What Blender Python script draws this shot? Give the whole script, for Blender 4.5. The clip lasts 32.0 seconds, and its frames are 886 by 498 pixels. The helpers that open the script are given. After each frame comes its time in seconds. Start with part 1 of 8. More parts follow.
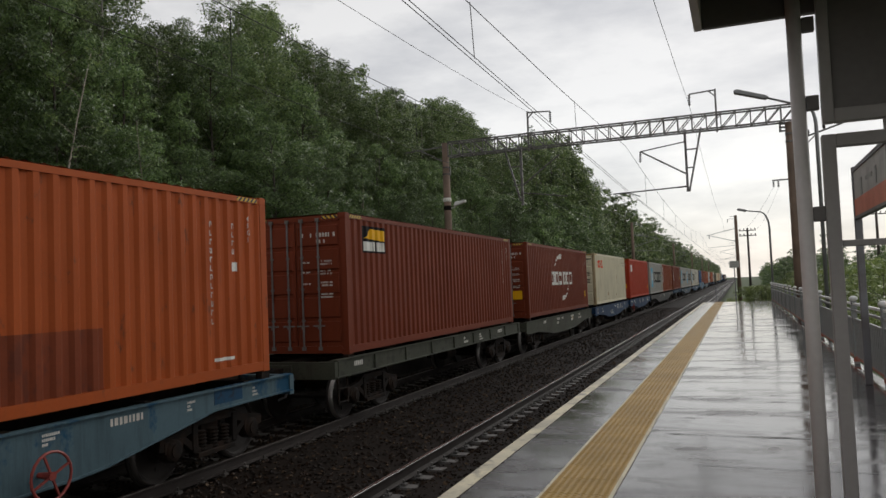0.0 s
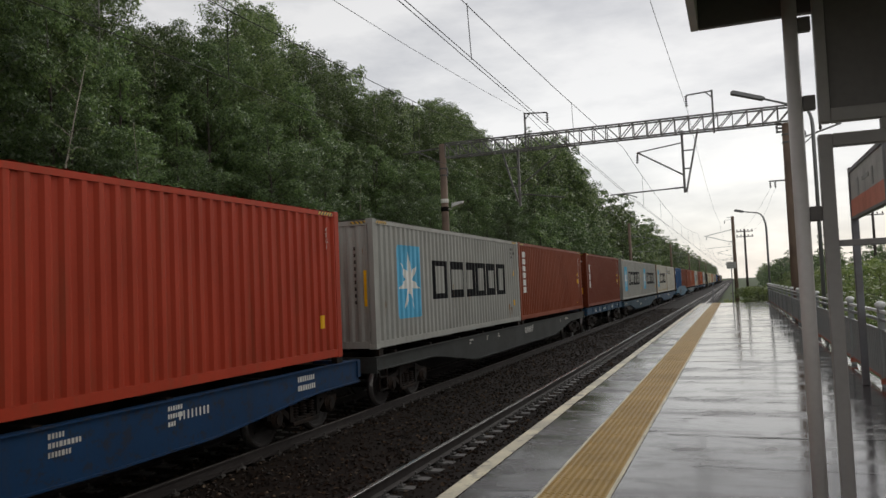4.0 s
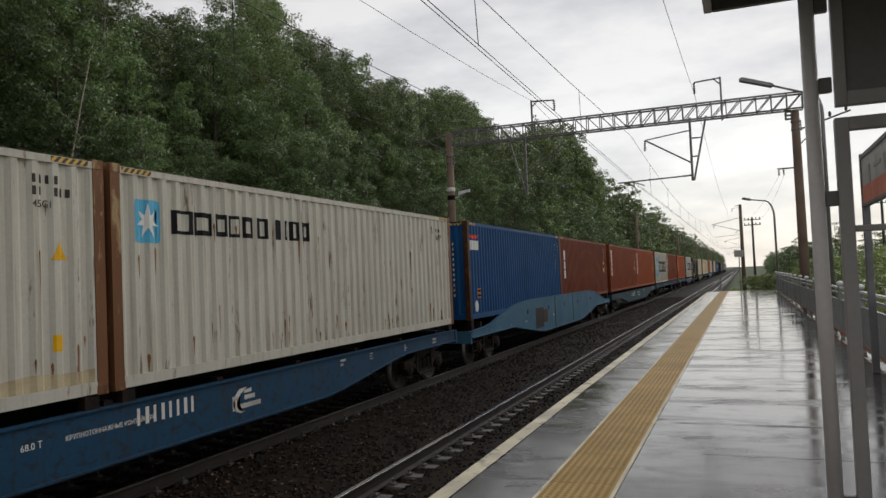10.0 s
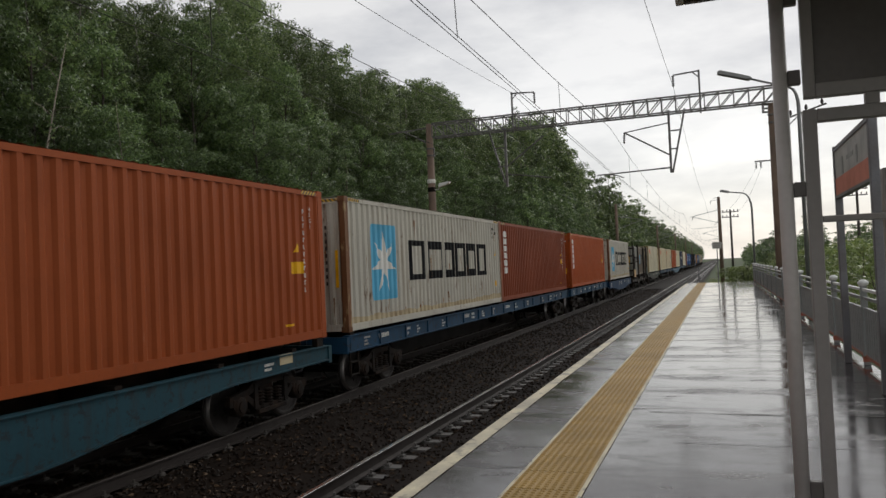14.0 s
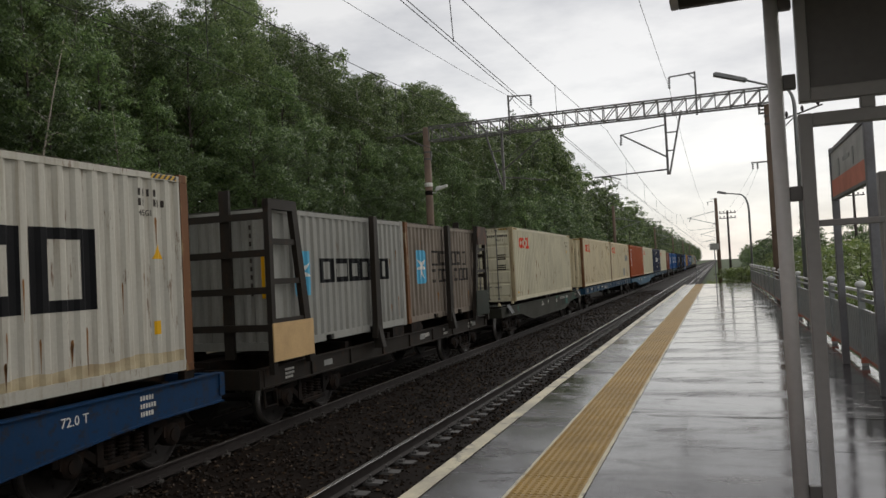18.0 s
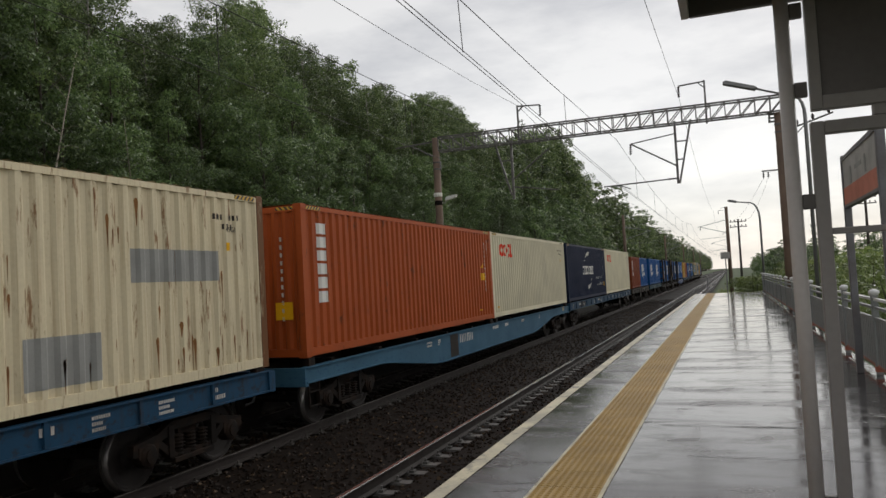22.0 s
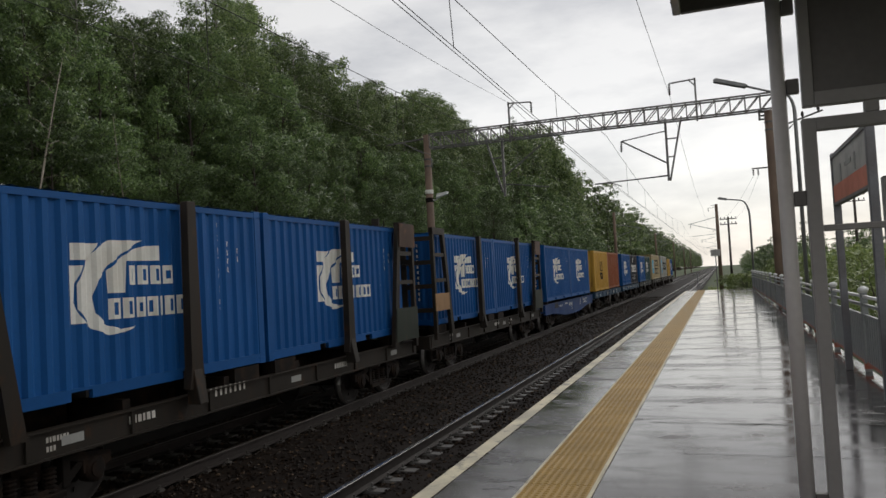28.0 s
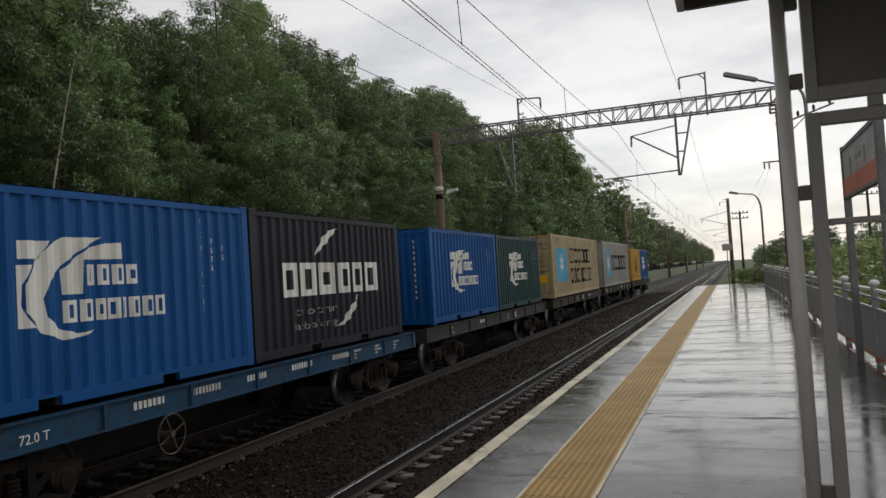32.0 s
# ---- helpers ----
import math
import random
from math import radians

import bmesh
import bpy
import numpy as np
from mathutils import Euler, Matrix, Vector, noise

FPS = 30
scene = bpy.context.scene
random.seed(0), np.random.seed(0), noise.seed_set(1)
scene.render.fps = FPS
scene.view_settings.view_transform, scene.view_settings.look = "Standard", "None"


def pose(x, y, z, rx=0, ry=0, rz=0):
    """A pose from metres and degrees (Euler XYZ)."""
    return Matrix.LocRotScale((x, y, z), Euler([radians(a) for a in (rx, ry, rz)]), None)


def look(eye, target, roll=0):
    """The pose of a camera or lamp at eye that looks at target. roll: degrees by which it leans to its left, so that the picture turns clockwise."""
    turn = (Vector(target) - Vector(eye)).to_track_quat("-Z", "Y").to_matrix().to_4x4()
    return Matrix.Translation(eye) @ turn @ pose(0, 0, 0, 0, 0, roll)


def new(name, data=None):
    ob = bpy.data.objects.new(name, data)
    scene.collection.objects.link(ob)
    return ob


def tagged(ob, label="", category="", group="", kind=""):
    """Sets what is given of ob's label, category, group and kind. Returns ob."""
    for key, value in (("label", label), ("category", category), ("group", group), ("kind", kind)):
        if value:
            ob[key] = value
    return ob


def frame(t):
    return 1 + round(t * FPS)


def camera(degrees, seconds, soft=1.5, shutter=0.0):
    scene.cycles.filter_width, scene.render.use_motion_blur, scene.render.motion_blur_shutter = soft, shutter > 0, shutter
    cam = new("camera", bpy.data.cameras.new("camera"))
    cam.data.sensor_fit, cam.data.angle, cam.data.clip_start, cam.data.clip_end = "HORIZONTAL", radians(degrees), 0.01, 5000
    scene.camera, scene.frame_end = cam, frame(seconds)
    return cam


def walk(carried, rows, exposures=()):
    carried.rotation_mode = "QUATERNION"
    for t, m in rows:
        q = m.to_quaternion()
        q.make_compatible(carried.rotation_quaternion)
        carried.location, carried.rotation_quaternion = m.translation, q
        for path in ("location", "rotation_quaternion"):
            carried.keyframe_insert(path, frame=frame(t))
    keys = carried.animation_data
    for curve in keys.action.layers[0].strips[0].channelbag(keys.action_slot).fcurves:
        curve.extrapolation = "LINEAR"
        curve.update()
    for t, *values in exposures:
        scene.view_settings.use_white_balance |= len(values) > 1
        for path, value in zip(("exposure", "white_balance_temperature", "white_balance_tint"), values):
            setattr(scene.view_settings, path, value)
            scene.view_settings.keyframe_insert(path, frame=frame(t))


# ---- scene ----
cam = camera(59.56, 32.0)
PATH = [
    (0, pose(0.004, -0.048, 1.505, 92.92, 2.30, 20.90)),
    (0.5, pose(0.006, -0.038, 1.505, 93.08, 2.20, 20.95)),
    (1, pose(0.002, -0.041, 1.501, 93.03, 2.15, 20.75)),
    (1.5, pose(0.006, -0.028, 1.503, 92.94, 2.16, 20.62)),
    (2, pose(0.005, -0.029, 1.504, 93.05, 2.23, 20.88)),
    (2.5, pose(0.004, -0.043, 1.501, 93.13, 2.41, 20.89)),
    (3, pose(0.006, -0.055, 1.501, 93.07, 2.41, 20.78)),
    (3.5, pose(0.007, -0.045, 1.500, 93.06, 2.36, 20.66)),
    (5.5, pose(-0.013, -0.036, 1.500, 92.79, 2.58, 21.29)),
    (6, pose(-0.015, -0.023, 1.499, 92.93, 2.69, 21.50)),
    (6.5, pose(-0.020, -0.027, 1.497, 92.89, 2.72, 21.55)),
    (7, pose(-0.026, -0.034, 1.493, 92.87, 2.63, 21.63)),
    (7.5, pose(-0.025, -0.003, 1.493, 92.66, 2.55, 21.52)),
    (8, pose(-0.027, 0.003, 1.489, 92.40, 2.45, 21.32)),
    (8.5, pose(-0.029, 0.025, 1.491, 92.23, 2.43, 21.30)),
    (9, pose(-0.037, -0.004, 1.486, 92.15, 2.45, 21.33)),
    (9.5, pose(-0.033, -0.006, 1.485, 92.13, 2.45, 21.30)),
    (10, pose(-0.025, -0.002, 1.490, 92.21, 2.44, 21.18)),
    (10.5, pose(-0.023, 0.009, 1.490, 92.26, 2.52, 21.27)),
    (11, pose(-0.027, -0.011, 1.487, 92.34, 2.59, 21.29)),
    (11.5, pose(-0.022, 0.003, 1.487, 92.23, 2.61, 21.25)),
    (12, pose(-0.015, 0.008, 1.485, 92.11, 2.62, 21.12)),
    (12.5, pose(-0.013, -0.005, 1.481, 91.92, 2.59, 20.83)),
    (13, pose(-0.004, -0.026, 1.477, 91.74, 2.83, 20.74)),
    (13.5, pose(0.008, -0.003, 1.482, 91.58, 2.73, 20.30)),
    (14, pose(0.013, -0.003, 1.480, 91.56, 2.50, 19.79)),
    (14.5, pose(0.019, -0.005, 1.484, 91.71, 2.33, 19.47)),
    (16.5, pose(0.015, 0.022, 1.472, 91.16, 2.58, 19.38)),
    (17, pose(0.013, 0.014, 1.471, 90.89, 2.78, 19.49)),
    (17.5, pose(0.015, 0.014, 1.480, 90.97, 2.85, 19.60)),
    (18, pose(0.017, 0.005, 1.498, 91.77, 2.92, 19.64)),
    (18.5, pose(0.016, -0.007, 1.496, 92.36, 3.03, 19.72)),
    (19, pose(0.010, -0.003, 1.492, 92.49, 3.08, 19.94)),
    (19.5, pose(0.011, 0.012, 1.488, 92.29, 3.12, 20.00)),
    (20, pose(0.009, -0.002, 1.491, 92.20, 3.11, 19.93)),
    (20.5, pose(0.012, 0.016, 1.494, 92.25, 2.97, 19.83)),
    (21, pose(0.007, -0.021, 1.490, 92.44, 3.08, 20.03)),
    (21.5, pose(0.014, 0.029, 1.494, 92.39, 3.11, 20.23)),
    (22, pose(0.009, -0.004, 1.496, 92.55, 3.13, 20.36)),
    (22.5, pose(0.008, 0.008, 1.495, 92.66, 3.09, 20.45)),
    (23, pose(0.004, -0.003, 1.487, 92.60, 3.12, 20.54)),
    (23.5, pose(0.006, 0.013, 1.488, 92.37, 3.14, 20.54)),
    (24, pose(-0.002, 0.011, 1.483, 92.09, 3.10, 20.43)),
    (24.5, pose(-0.006, 0.014, 1.477, 91.89, 3.01, 20.46)),
    (25, pose(-0.009, 0.026, 1.474, 91.66, 3.06, 20.45)),
    (25.5, pose(0.007, 0.086, 1.483, 91.45, 3.04, 20.40)),
    (27.5, pose(0.006, 0.015, 1.496, 92.81, 3.44, 19.76)),
    (28, pose(0.003, 0.025, 1.496, 92.30, 3.12, 19.70)),
    (28.5, pose(0.005, 0.027, 1.493, 92.04, 3.10, 19.62)),
    (29, pose(0.005, 0.018, 1.495, 92.17, 3.28, 19.83)),
    (29.5, pose(0.007, 0.021, 1.496, 92.21, 3.27, 19.87)),
    (30, pose(0.012, 0.017, 1.501, 92.29, 3.13, 19.77)),
    (30.5, pose(0.018, 0.023, 1.497, 92.29, 3.11, 19.88)),
    (31, pose(0.024, -0.002, 1.495, 92.36, 3.25, 19.99)),
    (31.5, pose(0.031, -0.002, 1.498, 92.32, 3.47, 20.35)),
    (32, pose(0.033, -0.018, 1.493, 92.09, 3.51, 20.50)),]
walk(cam, PATH)

# ---- plan (metres): y runs along the line, z = 0 is the platform's top ----
RAIL = -1.1          # rail tops
NEAR = -3.97         # axis of the track beside the platform
FAR = -8.65          # axis of the train's track
EDGE, BACK, END = -2.10, 1.80, 50.0   # platform: track edge, back edge, far end
GANTRY = 32.0

# ---- sky and sun: an overcast, rainy day ----
world = bpy.data.worlds.new("overcast_sky")
scene.world = world
world.use_nodes = True
wn, wl = world.node_tree.nodes, world.node_tree.links
wn.clear()
w_out = wn.new("ShaderNodeOutputWorld")
w_coord = wn.new("ShaderNodeTexCoord")
w_sep = wn.new("ShaderNodeSeparateXYZ")
wl.new(w_coord.outputs["Generated"], w_sep.inputs[0])
w_sky = wn.new("ShaderNodeTexSky")
w_sky.sky_type, w_sky.sun_disc = "NISHITA", False
w_sky.sun_elevation, w_sky.sun_rotation = radians(35), radians(24)
w_bg_sky = wn.new("ShaderNodeBackground")
w_bg_sky.inputs[1].default_value = 0.02
wl.new(w_sky.outputs[0], w_bg_sky.inputs[0])
w_map = wn.new("ShaderNodeMapping")
w_map.inputs["Scale"].default_value = (1.0, 1.0, 3.2)
wl.new(w_coord.outputs["Generated"], w_map.inputs[0])
w_noise = wn.new("ShaderNodeTexNoise")
w_noise.inputs["Scale"].default_value, w_noise.inputs["Detail"].default_value, w_noise.inputs["Roughness"].default_value = 3.4, 7.0, 0.58
wl.new(w_map.outputs[0], w_noise.inputs["Vector"])
w_ramp = wn.new("ShaderNodeValToRGB")
w_ramp.color_ramp.elements[0].position, w_ramp.color_ramp.elements[0].color = 0.38, (0.63, 0.616, 0.61, 1)
w_ramp.color_ramp.elements[1].position, w_ramp.color_ramp.elements[1].color = 0.62, (0.935, 0.908, 0.872, 1)
wl.new(w_noise.outputs["Fac"], w_ramp.inputs[0])
w_rise = wn.new("ShaderNodeMapRange")
w_rise.inputs["From Min"].default_value, w_rise.inputs["From Max"].default_value = 0.0, 0.9
w_rise.inputs["To Min"].default_value, w_rise.inputs["To Max"].default_value = 0.985, 0.53
wl.new(w_sep.outputs["Z"], w_rise.inputs["Value"])
w_bg_cloud = wn.new("ShaderNodeBackground")
wl.new(w_ramp.outputs[0], w_bg_cloud.inputs[0])
wl.new(w_rise.outputs[0], w_bg_cloud.inputs[1])
w_add = wn.new("ShaderNodeAddShader")
wl.new(w_bg_sky.outputs[0], w_add.inputs[0])
wl.new(w_bg_cloud.outputs[0], w_add.inputs[1])
wl.new(w_add.outputs[0], w_out.inputs[0])

sun = new("sun", bpy.data.lights.new("sun", "SUN"))
sun.data.energy, sun.data.angle, sun.data.color = 0.9, radians(40), (1.0, 0.98, 0.95)
sun.matrix_world = look((8, 18, 14), (0, 0, 0))
scene.view_settings.exposure = 0.0

# ---- materials ----
def material(name, base, rough=0.6, metal=0.0, vary=0.25, scale=3.0, fine=40.0, bump=0.15, second=None, mix=0.5,
             streak=None, streak_amount=0.0, per_object=0.0, rough_vary=0.12, spec=0.5, spots=None, thin=1.0):
    """A painted, stained or weathered surface: two scales of variation, a second tone, streaks that run down, and relief."""
    mat = bpy.data.materials.new(name)
    mat.use_nodes = True
    n, l = mat.node_tree.nodes, mat.node_tree.links
    p = n["Principled BSDF"]
    coord = n.new("ShaderNodeTexCoord")
    where = coord.outputs["Object"]
    if per_object:                       # every thing shows another piece of the pattern
        info = n.new("ShaderNodeObjectInfo")
        jump = n.new("ShaderNodeVectorMath")
        jump.operation = "MULTIPLY_ADD"
        jump.inputs[1].default_value = (37.0, 91.0, 53.0)
        l.new(info.outputs["Random"], jump.inputs[0])
        l.new(coord.outputs["Object"], jump.inputs[2])
        where = jump.outputs[0]
    big = n.new("ShaderNodeTexNoise")
    big.inputs["Scale"].default_value, big.inputs["Detail"].default_value = scale, 5.0
    l.new(where, big.inputs["Vector"])
    small = n.new("ShaderNodeTexNoise")
    small.inputs["Scale"].default_value, small.inputs["Detail"].default_value = fine, 4.0
    l.new(where, small.inputs["Vector"])
    tone = n.new("ShaderNodeMixRGB")
    second = second or tuple(c * 0.6 for c in base)
    tone.inputs[1].default_value, tone.inputs[2].default_value = (*base, 1), (*second, 1)
    fac = n.new("ShaderNodeMapRange")
    fac.inputs["From Min"].default_value, fac.inputs["From Max"].default_value = 0.42, 0.72
    fac.inputs["To Max"].default_value = mix
    l.new(big.outputs["Fac"], fac.inputs["Value"])
    l.new(fac.outputs[0], tone.inputs[0])
    colour = tone.outputs[0]
    if streak:
        down = n.new("ShaderNodeMapping")
        down.inputs["Scale"].default_value = (4.0 * thin, 4.0 * thin, 0.35)
        l.new(where, down.inputs[0])
        sn = n.new("ShaderNodeTexNoise")
        sn.inputs["Scale"].default_value, sn.inputs["Detail"].default_value, sn.inputs["Roughness"].default_value = 1.6, 8.0, 0.65
        l.new(down.outputs[0], sn.inputs["Vector"])
        sf = n.new("ShaderNodeMapRange")
        sf.inputs["From Min"].default_value, sf.inputs["From Max"].default_value = 0.50, 0.70
        sf.inputs["To Max"].default_value = streak_amount
        l.new(sn.outputs["Fac"], sf.inputs["Value"])
        sm = n.new("ShaderNodeMixRGB")
        sm.inputs[2].default_value = (*streak, 1)
        l.new(sf.outputs[0], sm.inputs[0])
        l.new(colour, sm.inputs[1])
        colour = sm.outputs[0]
    if spots:                            # chips, rust spots or scuffs: colour, size, amount, threshold, stretch down
        tint, often, amount, level, drop = spots
        sp = n.new("ShaderNodeMapping")
        sp.inputs["Scale"].default_value = (often, often, often * drop)
        l.new(where, sp.inputs[0])
        spn = n.new("ShaderNodeTexNoise")
        spn.inputs["Scale"].default_value, spn.inputs["Detail"].default_value, spn.inputs["Roughness"].default_value = 1.0, 7.0, 0.7
        l.new(sp.outputs[0], spn.inputs["Vector"])
        spf = n.new("ShaderNodeMapRange")
        spf.inputs["From Min"].default_value, spf.inputs["From Max"].default_value = level, level + 0.07
        spf.inputs["To Max"].default_value = amount
        l.new(spn.outputs["Fac"], spf.inputs["Value"])
        spm = n.new("ShaderNodeMixRGB")
        spm.inputs[2].default_value = (*tint, 1)
        l.new(spf.outputs[0], spm.inputs[0])
        l.new(colour, spm.inputs[1])
        colour = spm.outputs[0]
    grain = n.new("ShaderNodeMapRange")
    grain.inputs["To Min"].default_value, grain.inputs["To Max"].default_value = 1 - vary, 1 + vary
    l.new(small.outputs["Fac"], grain.inputs["Value"])
    factor = grain.outputs[0]
    if per_object:
        spread = n.new("ShaderNodeMapRange")
        spread.inputs["To Min"].default_value, spread.inputs["To Max"].default_value = 1 - per_object, 1 + per_object
        l.new(info.outputs["Random"], spread.inputs["Value"])
        times = n.new("ShaderNodeMath")
        times.operation = "MULTIPLY"
        l.new(factor, times.inputs[0])
        l.new(spread.outputs[0], times.inputs[1])
        factor = times.outputs[0]
    mul = n.new("ShaderNodeVectorMath")
    mul.operation = "SCALE"
    l.new(colour, mul.inputs[0])
    l.new(factor, mul.inputs["Scale"])
    l.new(mul.outputs[0], p.inputs["Base Color"])
    rr = n.new("ShaderNodeMapRange")
    rr.inputs["To Min"].default_value, rr.inputs["To Max"].default_value = max(0.03, rough - rough_vary), min(1.0, rough + rough_vary)
    l.new(big.outputs["Fac"], rr.inputs["Value"])
    l.new(rr.outputs[0], p.inputs["Roughness"])
    p.inputs["Metallic"].default_value = metal
    p.inputs["Specular IOR Level"].default_value = spec
    if bump:
        b = n.new("ShaderNodeBump")
        b.inputs["Strength"].default_value, b.inputs["Distance"].default_value = bump, 0.01
        l.new(small.outputs["Fac"], b.inputs["Height"])
        l.new(b.outputs[0], p.inputs["Normal"])
    return mat


RUST = (0.16, 0.065, 0.03)
GRIME = (0.035, 0.030, 0.026)


def paint(name, base, rust=0.35, rough=0.55, streak=RUST, spots=None, thin=1.0, second=None):
    return material(name, base, rough=rough, vary=0.10, scale=0.7, fine=22.0, bump=0.05, second=second or tuple(c * 0.72 for c in base), mix=0.55,
                    streak=streak, streak_amount=rust, per_object=0.06, spec=0.14, spots=spots, thin=thin)


CHIPS = ((0.10, 0.050, 0.026), 5.0, 0.85, 0.59, 0.35)      # rust chips
OLDRUST = ((0.14, 0.060, 0.026), 5.0, 0.9, 0.56, 0.22)    # larger rust runs
SCUFFS = ((0.026, 0.023, 0.021), 5.0, 0.6, 0.53, 1.3)    # oily grime on wagons


